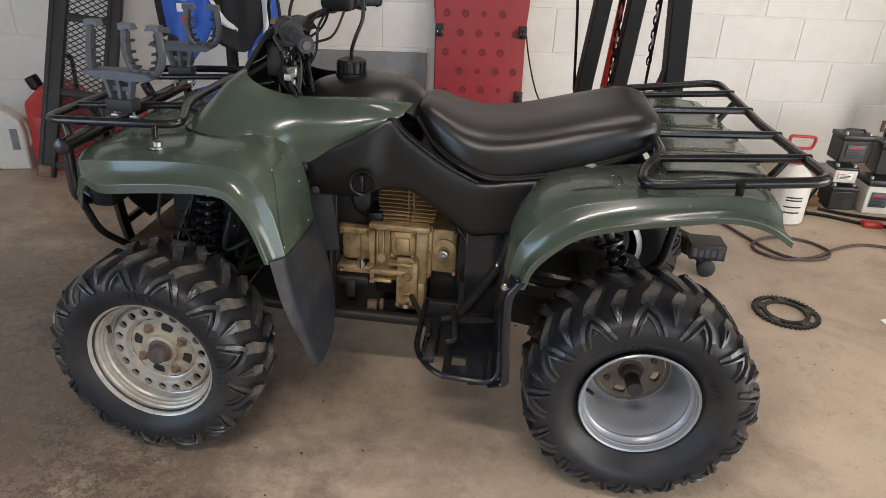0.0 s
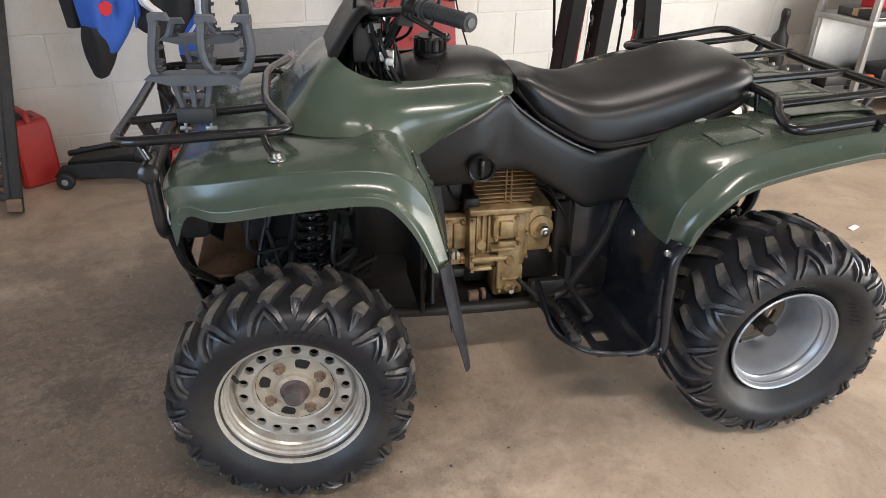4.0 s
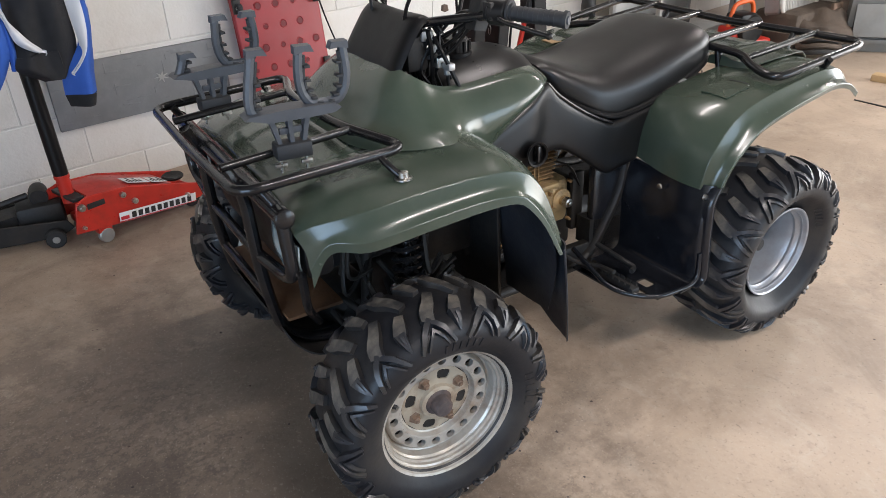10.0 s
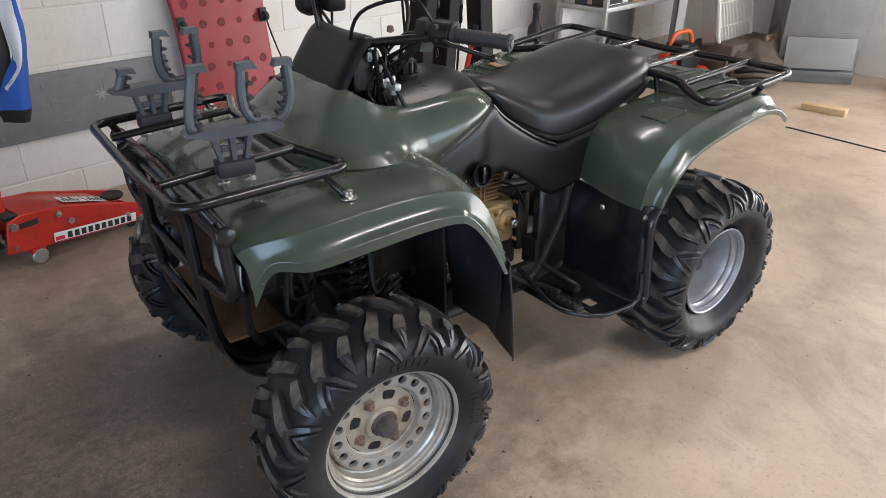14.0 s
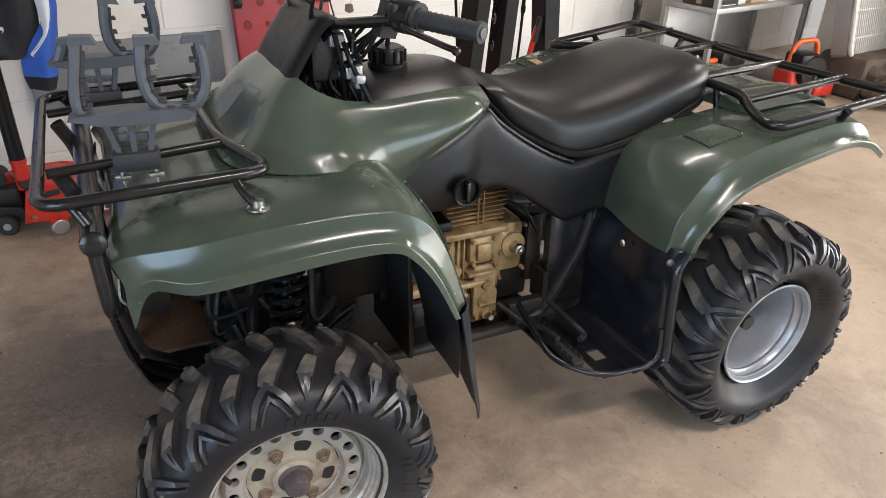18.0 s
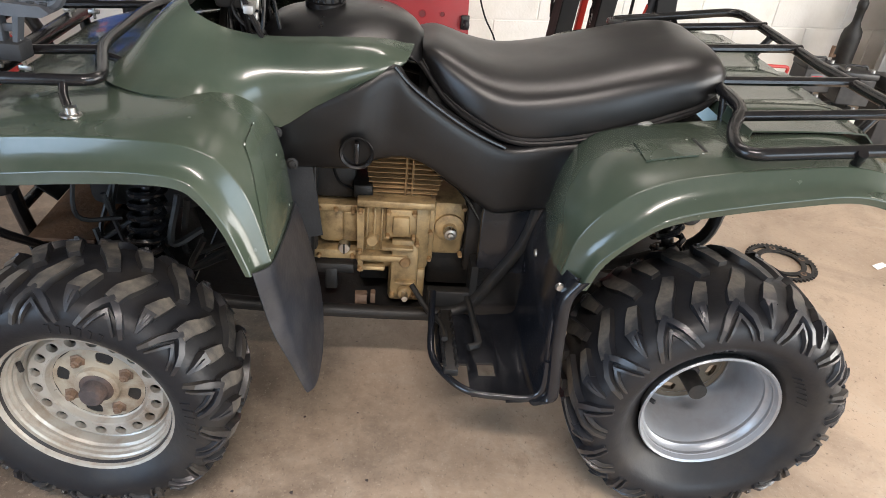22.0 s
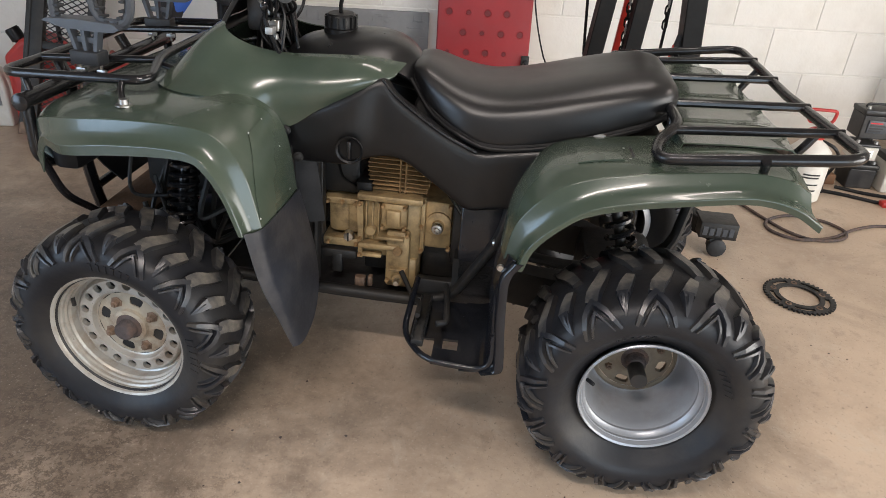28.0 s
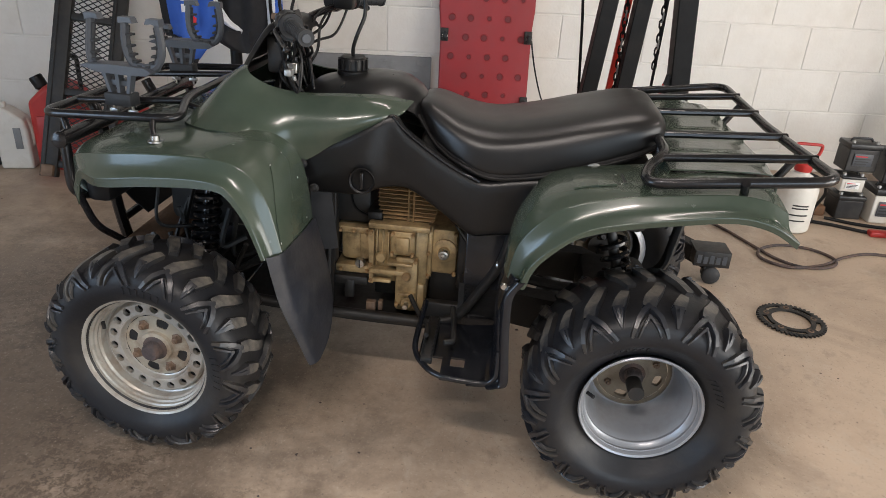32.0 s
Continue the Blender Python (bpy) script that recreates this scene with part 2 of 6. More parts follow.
VINYL = material("black_vinyl", (0.0055, 0.0052, 0.0055), 0.38, 0, 0.15, 5, 0.012, 420, (0.016, 0.014, 0.013), 0.25, 6, rough_var=0.06, spec=0.55)
TANKP = material("tank_plastic", (0.007, 0.007, 0.0075), 0.32, 0, 0.25, 9, 0.0, 160, (0.024, 0.022, 0.019), 0.35, 10, spec=0.4)
HOISTB = material("hoist_black_paint", (0.006, 0.006, 0.0065), 0.6, 0, 0.3, 9, 0.04, 90, (0.03, 0.024, 0.02), 0.4, 14, spec=0.25)
GUARDP = material("glossy_black_plastic", (0.007, 0.008, 0.011), 0.22, 0, 0.25, 9, 0.02, 60, (0.030, 0.032, 0.038), 0.4, 26, spec=0.55)
RUBBER = material("tyre_rubber", (0.012, 0.0125, 0.015), 0.47, 0, 0.35, 7, 0.06, 90, (0.10, 0.082, 0.058), 0.32, 4.0, spec=0.36)
LUGRUB = material("tread_rubber", (0.014, 0.015, 0.019), 0.36, 0, 0.35, 9, 0.05, 90, (0.10, 0.085, 0.06), 0.35, 6.0, spec=0.6)
WORNLUG = material("dusty_tread_rubber", (0.030, 0.030, 0.031), 0.46, 0, 0.5, 9, 0.1, 90, (0.24, 0.21, 0.17), 0.75, 11)
TANRIM = material("grimy_wheel_paint", (0.43, 0.41, 0.37), 0.34, 0.40, 0.18, 9, 0.04, 70, (0.19, 0.115, 0.055), 0.85, 12)
TANDISC = material("stained_wheel_centre", (0.42, 0.37, 0.29), 0.42, 0.3, 0.3, 12, 0.08, 70, (0.13, 0.06, 0.025), 0.95, 14)
BROWNDISC = material("brown_stained_steel", (0.20, 0.165, 0.12), 0.55, 0.35, 0.25, 12, 0.1, 80, (0.07, 0.045, 0.03), 0.6, 14)
GLOSSB = material("black_enamel", (0.007, 0.007, 0.008), 0.22, 0, 0.2, 12, 0.03, 90, (0.035, 0.026, 0.020), 0.35, 30)
MATTB = material("dull_black_steel", (0.009, 0.009, 0.009), 0.55, 0, 0.4, 14, 0.1, 100, (0.045, 0.033, 0.024), 0.45, 18)
SILVER = material("silver_wheel_paint", (0.34, 0.355, 0.38), 0.36, 0.45, 0.12, 6, 0.03, 60, (0.17, 0.125, 0.08), 0.5, 7)
CHROME = material("worn_zinc", (0.55, 0.55, 0.53), 0.3, 1.0, 0.15, 30, 0.04, 120, (0.18, 0.12, 0.08), 0.5, 25)
RUSTY = material("rusty_steel", (0.19, 0.125, 0.085), 0.7, 0.3, 0.4, 22, 0.3, 90, (0.06, 0.045, 0.038), 0.8, 15)
RUSTHUB = material("rusty_cast_hub", (0.075, 0.060, 0.058), 0.8, 0.2, 0.4, 40, 0.4, 120, (0.16, 0.08, 0.04), 0.6, 20)
RUSTPLATE = material("rust_brown_plate", (0.13, 0.06, 0.025), 0.75, 0.1, 0.3, 15, 0.2, 90, (0.05, 0.03, 0.018), 0.6, 12)
ALLOY = material("dirty_cast_alloy", (0.41, 0.295, 0.15), 0.45, 0.3, 0.3, 14, 0.08, 160, (0.055, 0.036, 0.020), 0.95, 18)
FINS = material("dirty_cylinder_alloy", (0.34, 0.215, 0.10), 0.6, 0.3, 0.3, 14, 0.1, 160, (0.08, 0.05, 0.03), 0.7, 16)
GREYP = material("grey_plastic", (0.055, 0.060, 0.069), 0.45, 0, 0.15, 15, 0.05, 150, None)
PADR = material("dark_rubber_pads", (0.018, 0.019, 0.021), 0.65, 0, 0.2, 25, 0.1, 200, None)
LENS = material("headlight_lens", (0.32, 0.40, 0.42), 0.12, 0.3, 0.1, 12, 0.02, 60, None, coat=0.5)
WHITEP = material("white_plastic", (0.62, 0.60, 0.55), 0.5, 0, 0.08, 8, 0.04, 80, (0.35, 0.30, 0.22), 0.4, 9)
REDP = material("red_plastic", (0.42, 0.025, 0.02), 0.42, 0, 0.15, 6, 0.05, 90, (0.16, 0.02, 0.02), 0.4, 8)
REDCR = material("red_creeper_plastic", (0.28, 0.015, 0.020), 0.45, 0, 0.15, 5, 0.03, 90, (0.22, 0.04, 0.045), 0.4, 6)
REDPAINT = material("red_jack_paint", (0.50, 0.03, 0.018), 0.32, 0, 0.12, 9, 0.03, 80, (0.10, 0.03, 0.02), 0.4, 16)
ORANGE = material("orange_plastic", (0.60, 0.10, 0.015), 0.45, 0, 0.1, 9, 0.03, 80, None)
CONCRETE = material("concrete_floor", (0.43, 0.335, 0.25), 0.44, 0, 0.20, 1.1, 0.10, 60, (0.21, 0.150, 0.105), 0.7, 1.5, rough_var=0.16, detail=12)


def scuffs(m, colour, scale, amount, stretch, lo, hi, turn):
    """Another layer of marks over a material's colour: stretched, warped streaks."""
    t = m.node_tree
    N, L = t.nodes.new, t.links.new
    bs = t.nodes["Principled BSDF"]
    old = bs.inputs["Base Color"].links[0].from_socket
    co, mp, nz = N("ShaderNodeTexCoord"), N("ShaderNodeMapping"), N("ShaderNodeTexNoise")
    mp.inputs["Scale"].default_value = stretch
    mp.inputs["Rotation"].default_value = (0, 0, turn)
    nz.inputs["Scale"].default_value, nz.inputs["Detail"].default_value, nz.inputs["Roughness"].default_value = scale, 10, 0.7
    nz.inputs["Distortion"].default_value = 1.2 if scale < 10 else 0.15
    L(co.outputs["Object"], mp.inputs["Vector"])
    L(mp.outputs["Vector"], nz.inputs["Vector"])
    r = N("ShaderNodeMapRange")
    r.inputs["From Min"].default_value, r.inputs["From Max"].default_value, r.inputs["To Max"].default_value = lo, hi, amount
    L(nz.outputs["Fac"], r.inputs["Value"])
    x = N("ShaderNodeMix")
    x.data_type = "RGBA"
    L(r.outputs["Result"], x.inputs["Factor"])
    L(old, x.inputs["A"])
    x.inputs["B"].default_value = (*colour, 1)
    L(x.outputs["Result"], bs.inputs["Base Color"])


def shaded_stain(m, centre, radius, colour, amount, grain=3.2):
    """A ragged-edged patch round a place on the floor: dirt, with painted shade."""
    t = m.node_tree
    N, L = t.nodes.new, t.links.new
    bs = t.nodes["Principled BSDF"]
    old = bs.inputs["Base Color"].links[0].from_socket
    co, off, ln, nz, add, r, x = N("ShaderNodeTexCoord"), N("ShaderNodeVectorMath"), N("ShaderNodeVectorMath"), N("ShaderNodeTexNoise"), N("ShaderNodeMath"), N("ShaderNodeMapRange"), N("ShaderNodeMix")
    off.operation, ln.operation, add.operation, x.data_type = "SUBTRACT", "LENGTH", "MULTIPLY_ADD", "RGBA"
    off.inputs[1].default_value = (*centre, 0)
    L(co.outputs["Object"], off.inputs[0])
    L(off.outputs["Vector"], ln.inputs[0])
    nz.inputs["Scale"].default_value, nz.inputs["Detail"].default_value, nz.inputs["Roughness"].default_value = grain, 12, 0.72
    L(co.outputs["Object"], nz.inputs["Vector"])
    L(nz.outputs["Fac"], add.inputs[0])
    add.inputs[1].default_value = radius * 2.4
    L(ln.outputs["Value"], add.inputs[2])
    r.inputs["From Min"].default_value, r.inputs["From Max"].default_value = (radius * 2.35, radius * 1.75) if grain < 10 else (radius * 1.48, radius * 1.30)
    r.inputs["To Max"].default_value = amount
    L(add.outputs[0], r.inputs["Value"])
    L(r.outputs["Result"], x.inputs["Factor"])
    L(old, x.inputs["A"])
    x.inputs["B"].default_value = (*colour, 1)
    L(x.outputs["Result"], bs.inputs["Base Color"])


scuffs(CONCRETE, (0.13, 0.095, 0.068), 1.7, 0.55, (1, 1, 1), 0.50, 0.74, 0.3)
scuffs(CONCRETE, (0.50, 0.44, 0.36), 7.0, 0.35, (1.0, 0.8, 1), 0.54, 0.70, 0.5)
scuffs(CONCRETE, (0.13, 0.095, 0.068), 12.0, 0.35, (1.0, 0.8, 1), 0.57, 0.70, 0.2)
scuffs(CONCRETE, (0.07, 0.055, 0.042), 38.0, 0.55, (1.0, 0.7, 1), 0.63, 0.70, 1.1)
# broad patches darken the floor by the nose: dirt plus painted shadow
shaded_stain(CONCRETE, (-1.25, -0.05), 1.15, (0.105, 0.080, 0.062), 0.72)
shaded_stain(CONCRETE, (-1.15, -0.85), 0.75, (0.11, 0.078, 0.055), 0.55)
scuffs(CONCRETE, (0.48, 0.41, 0.32), 46.0, 0.3, (1.0, 0.8, 1), 0.58, 0.66, 0.1)
shaded_stain(CONCRETE, (-1.25, -0.05), 0.50, (0.075, 0.056, 0.044), 0.6, 12.0)
def swirl(m, centre, radius, colour, amount):
    """Dried mud in wavy streaks, dragged over a patch of the floor."""
    t = m.node_tree
    N, L = t.nodes.new, t.links.new
    bs = t.nodes["Principled BSDF"]
    old = bs.inputs["Base Color"].links[0].from_socket
    co, off, ln, nz, edge, wv, band, mu, x = (N("ShaderNodeTexCoord"), N("ShaderNodeVectorMath"), N("ShaderNodeVectorMath"), N("ShaderNodeTexNoise"), N("ShaderNodeMath"),
                                              N("ShaderNodeTexWave"), N("ShaderNodeMapRange"), N("ShaderNodeMath"), N("ShaderNodeMix"))
    off.operation, ln.operation, edge.operation, mu.operation, x.data_type = "SUBTRACT", "LENGTH", "MULTIPLY_ADD", "MULTIPLY", "RGBA"
    off.inputs[1].default_value = (*centre, 0)
    L(co.outputs["Object"], off.inputs[0])
    L(off.outputs["Vector"], ln.inputs[0])
    nz.inputs["Scale"].default_value, nz.inputs["Detail"].default_value = 5.0, 8
    L(co.outputs["Object"], nz.inputs["Vector"])
    L(nz.outputs["Fac"], edge.inputs[0])
    edge.inputs[1].default_value = radius * 1.6
    L(ln.outputs["Value"], edge.inputs[2])
    mask = N("ShaderNodeMapRange")
    mask.inputs["From Min"].default_value, mask.inputs["From Max"].default_value = radius * 1.75, radius * 1.15
    L(edge.outputs[0], mask.inputs["Value"])
    wv.bands_direction = "Y"
    wv.inputs["Scale"].default_value, wv.inputs["Distortion"].default_value, wv.inputs["Detail"].default_value, wv.inputs["Detail Scale"].default_value = 3.5, 22.0, 9.0, 2.3
    wv.inputs["Detail Roughness"].default_value = 0.82
    L(co.outputs["Object"], wv.inputs["Vector"])
    band.inputs["From Min"].default_value, band.inputs["From Max"].default_value, band.inputs["To Max"].default_value = 0.45, 0.95, amount
    L(wv.outputs["Fac"], band.inputs["Value"])
    L(mask.outputs["Result"], mu.inputs[0])
    L(band.outputs["Result"], mu.inputs[1])
    L(mu.outputs[0], x.inputs["Factor"])
    L(old, x.inputs["A"])
    x.inputs["B"].default_value = (*colour, 1)
    L(x.outputs["Result"], bs.inputs["Base Color"])


swirl(CONCRETE, (-0.85, -0.85), 0.62, (0.075, 0.052, 0.036), 0.8)
swirl(CONCRETE, (-1.35, 0.10), 0.65, (0.07, 0.054, 0.042), 0.6)
scuffs(CONCRETE, (0.08, 0.062, 0.046), 85.0, 0.5, (1.0, 0.9, 1), 0.58, 0.66, 0.7)
scuffs(CONCRETE, (0.55, 0.48, 0.39), 130.0, 0.45, (1.0, 0.9, 1), 0.58, 0.66, 1.9)
BLOCK = material("painted_block", (0.71, 0.685, 0.64), 0.5, 0, 0.06, 3, 0.16, 70, (0.49, 0.44, 0.37), 0.35, 3.5, spread=0.025)
MORTAR = material("painted_mortar", (0.70, 0.675, 0.63), 0.75, 0, 0.08, 6, 0.2, 60, None)
CEILM = material("unseen_dark_ceiling", (0.20, 0.19, 0.175), 0.8, 0, 0.1, 4, 0.05, 30, None)
STEELG = material("galvanised_steel", (0.42, 0.42, 0.41), 0.45, 0.7, 0.12, 7, 0.03, 50, (0.25, 0.23, 0.20), 0.3, 9)
GREYBOARD = material("grey_board", (0.185, 0.19, 0.195), 0.6, 0, 0.12, 7, 0.2, 24, (0.28, 0.28, 0.28), 0.3, 20)
CARD = material("cardboard", (0.36, 0.25, 0.14), 0.8, 0, 0.1, 9, 0.05, 60, None)
WOOD = material("pine_block", (0.48, 0.33, 0.17), 0.65, 0, 0.2, 12, 0.1, 60, None)
CLOTHBLUE = material("blue_cloth", (0.03, 0.10, 0.42), 0.8, 0, 0.15, 8, 0.2, 300, None)
CLOTHBLACK = material("black_cloth", (0.012, 0.012, 0.014), 0.85, 0, 0.2, 8, 0.2, 300, None)
CLOTHWHITE = material("white_cloth", (0.66, 0.66, 0.68), 0.8, 0, 0.08, 8, 0.2, 300, None)
RED = material("red_mark", (0.55, 0.02, 0.03), 0.6, 0, 0.05, 8, 0, 60, None)
WHITE = material("white_print", (0.75, 0.75, 0.73), 0.5, 0, 0.04, 8, 0, 60, None)
# black for print and joints; also painted shade in slots, gaps and holes
INK_AND_SHADE = material("black_print_and_shade", (0.02, 0.02, 0.02), 0.5, 0, 0.05, 8, 0, 60, None)
BATTERY = material("battery_case", (0.014, 0.014, 0.015), 0.4, 0, 0.2, 9, 0.05, 90, (0.10, 0.09, 0.08), 0.4, 9)

# ---- the garage ----
WALL = pose(0, 2.18, 0, 0, 0, 10)  # along the block wall, outwards, up
TURN = radians(10)


def wall_at(u, v=0.0, z=0.0, rx=0.0, ry=0.0, rz=0.0):
    return WALL @ pose(u, v, z, rx, ry, rz)


def setting(name, bm, mat, label, category, m=None):
    ob = part(name, bm, mat, None, "", smooth=False)
    if m is not None:
        ob.matrix_world = m
    return tagged(ob, label, category, kind="structure")


floor = setting("floor", box((-9, -9, -0.2), (12, 9, 0)), CONCRETE, "stained bare concrete garage floor with scuffs and painted shade", "floor")
wall_back = setting("wall_north", box((-4.6, 0.001, 0), (6.6, 0.2, 2.9)), MORTAR, "white painted concrete block wall", "wall", WALL)
bm = box((5.2, 0.0, 0), (5.4, 2.86, 2.9))
add_box(bm, (5.2, -5.2, 0), (5.4, -4.5, 2.9))
add_box(bm, (5.2, -4.5, 2.55), (5.4, 0.0, 2.9))
setting("wall_east", bm, BLOCK, "white painted side wall with an open door", "wall")
bm = box((-3.9, -1.8, 0), (-3.7, 1.4, 2.9))
add_box(bm, (-3.9, -5.2, 0), (-3.7, -4.2, 2.9))
add_box(bm, (-3.9, -4.2, 2.4), (-3.7, -1.8, 2.9))
setting("wall_west", bm, BLOCK, "white painted garage side wall with an open door", "wall")
bm = box((-3.7, -5.4, 0), (1.0, -5.2, 2.9))
add_box(bm, (4.4, -5.4, 0), (5.2, -5.2, 2.9))
add_box(bm, (1.0, -5.4, 2.5), (4.4, -5.2, 2.9))
setting("wall_south", bm, BLOCK, "white painted front wall with an open door", "wall")
# ceiling added out of view, dark to cut fill and reflections
setting("ceiling", box((-4.6, -5.4, 2.9), (5.6, 3.1, 3.0)), CEILM, "unseen garage ceiling, dark to cut bounce and reflections", "ceiling")
bm = bmesh.new()
add_tube(bm, [(3.22, 0.60, 0.002), (3.23, 0.35, 0.003), (3.245, 0.1, 0.002), (3.27, -0.4, 0.003), (3.30, -1.4, 0.002)], 0.006, 6)
setting("floor_joint", bm, INK_AND_SHADE, "dark filled joint in the concrete", "floor joint")
COURSE, LONG, FIRST = 0.25, 0.5, -0.11
block_mesh = {}
for name, z0 in (("whole", 0.004), ("low", 0.115)):
    b = box((0.003, -0.004, z0), (LONG - 0.003, 0.03, COURSE - 0.003), 0.003, None, 1)
    me = bpy.data.meshes.new("block")
    b.to_mesh(me)
    b.free()
    me.materials.append(BLOCK)
    block_mesh[name] = me
# made-up housings for the added overhead lamps, out of view
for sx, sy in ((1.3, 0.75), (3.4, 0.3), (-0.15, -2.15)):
    light = empty("strip_light", "made-up white strip light housing under the ceiling, out of view", "light", "strip lights", "", pose(sx, sy, 2.9))
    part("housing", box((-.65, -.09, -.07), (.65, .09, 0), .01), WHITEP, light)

# ---- the quad bike: nose towards -x, its left side towards -y ----
quad_bike = empty("quad_bike", "used green utility quad bike with black seat and steel racks", "quad bike")
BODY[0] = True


def both(name, g, mat, label="", thick=0.003, flip=1):
    for mirror in (False, True):
        part(name, skin(g, thick, flip, False, mirror), mat, quad_bike, label, True, 60)


def at_x(x, ys, zs):
    return [(x, y, z) for y, z in zip(ys, zs)]


# front fenders: from the headlight corner over the wheel and down behind it
FEN = [
    [(-.866, -.15, .772), (-.880, -.25, .768), (-.885, -.30, .764), (-.884, -.335, .750), (-.880, -.355, .722), (-.873, -.368, .680), (-.870, -.362, .634)],
    [(-.855, -.15, .795), (-.860, -.26, .790), (-.860, -.31, .785), (-.852, -.365, .772), (-.845, -.385, .757), (-.836, -.396, .738), (-.834, -.392, .715)],
    at_x(-.765, (-.16, -.28, -.345, -.405, -.425, -.437, -.435), (.82, .815, .808, .790, .770, .738, .716)),
    at_x(-.640, (-.17, -.28, -.36, -.430, -.450, -.465, -.465), (.835, .83, .822, .808, .785, .760, .738)),
    at_x(-.520, (-.17, -.28, -.37, -.445, -.465, -.480, -.480), (.85, .842, .832, .816, .795, .772, .752)),
    [(-.430, -.18, .85), (-.430, -.29, .845), (-.430, -.38, .835), (-.425, -.455, .812), (-.430, -.475, .79), (-.440, -.492, .77), (-.445, -.492, .754)],
    [(-.360, -.20, .82), (-.360, -.30, .815), (-.362, -.385, .805), (-.372, -.460, .785), (-.385, -.482, .765), (-.402, -.498, .745), (-.410, -.498, .735)],
    [(-.310, -.22, .74), (-.310, -.31, .74), (-.315, -.39, .735), (-.330, -.465, .72), (-.345, -.488, .705), (-.362, -.505, .688), (-.370, -.505, .682)],
    [(-.285, -.23, .60), (-.285, -.32, .605), (-.288, -.40, .608), (-.295, -.475, .605), (-.308, -.498, .602), (-.325, -.515, .602), (-.333, -.515, .602)],
]
def dish(rows, hub, depth=.011):
    """Hollow the band between the shoulder and the lip of a fender."""
    for r in rows:
        p = Vector(r[4])
        d = (Vector(hub) - p).normalized() * depth
        r[4] = tuple(p + d)
    return rows


FEN_GRID = smooth_grid(crease(dish(FEN, (-.643, -.30, .50)), (3, 5), .12), 5, 3)
both("front_fender", FEN_GRID, GREEN, "dark green moulded plastic fender with dusty streaks")
# riveted plate on the back of each front fender
PLATE = []
for i in range(31, 40):
    lo, hi = 2 + 3.5 * (39 - i) / 8 * .3, 10 - 4.0 * (39 - i) / 8
    PLATE.append([FEN_GRID[i, int(c)] * (1 - c % 1) + FEN_GRID[i, int(c) + 1] * (c % 1) + np.array((.0035, 0, .0025)) for c in np.linspace(lo, hi, 5)])
both("fender_plate", np.array(PLATE), GREEN, "", .002)
for s in (-1, 1):
    for i, j in ((0, 4), (0, 0), (4, 0), (8, 0), (8, 4)):
        x, y, z = PLATE[i][j]
        part("rivet", lathe([(0, .002), (.002, .0018), (.0032, 0)], 8, (x + .001, y * -s, z), "x"), STEELG, quad_bike)
FLAP = [
    [(-.281, -.228, .612), (-.281, -.32, .614), (-.284, -.40, .615), (-.291, -.475, .612), (-.304, -.500, .610), (-.322, -.517, .610)],
    [(-.245, -.245, .50), (-.250, -.33, .49), (-.258, -.40, .485), (-.270, -.465, .48), (-.280, -.485, .48), (-.296, -.502, .48)],
    [(-.226, -.255, .40), (-.230, -.33, .385), (-.236, -.39, .375), (-.242, -.435, .37), (-.250, -.456, .37), (-.264, -.472, .37)],
    [(-.219, -.292, .335), (-.221, -.34, .318), (-.224, -.395, .301), (-.228, -.425, .295), (-.232, -.438, .293), (-.242, -.450, .292)],
    [(-.217, -.335, .304), (-.219, -.365, .292), (-.222, -.402, .283), (-.226, -.422, .281), (-.230, -.433, .282), (-.238, -.444, .284)],
]
both("mud_flap", smooth_grid(FLAP, 5, 4), FLAPP, "scuffed black plastic mud flap")
# inner arch liner
LINER = [
    [(-.52, -.16, .80), (-.52, -.30, .80), (-.52, -.44, .775)],
    [(-.42, -.17, .79), (-.42, -.30, .79), (-.42, -.46, .765)],
    [(-.33, -.19, .70), (-.335, -.32, .70), (-.35, -.47, .69)],
    [(-.295, -.20, .58), (-.298, -.32, .58), (-.315, -.48, .585)],
    [(-.262, -.20, .45), (-.265, -.30, .45), (-.285, -.44, .46)],
    [(-.245, -.19, .345), (-.250, -.29, .35), (-.268, -.40, .37)],
]
both("arch_liner", smooth_grid(LINER, 4, 4), FLAPP, "scratched black plastic arch liner")
# hood between the fenders
HOOD = [
    [(-.866, 0, .772), (-.866, -.08, .772), (-.866, -.16, .772)],
    [(-.858, 0, .80), (-.856, -.08, .80), (-.855, -.16, .796)],
    [(-.76, 0, .828), (-.76, -.08, .827), (-.765, -.165, .820)],
    [(-.66, 0, .846), (-.65, -.08, .844), (-.64, -.175, .836)],
    [(-.56, 0, .862), (-.54, -.08, .86), (-.50, -.19, .85)],
]
hood_half = smooth_grid(HOOD, 4, 4)
hood_full = np.concatenate([(hood_half * np.array([1, -1, 1]))[:, ::-1], hood_half[:, 1:]], axis=1)
part("hood", skin(hood_full, 0.003), GREEN, quad_bike, "dark green plastic hood, dusty under the rack", True, 60)
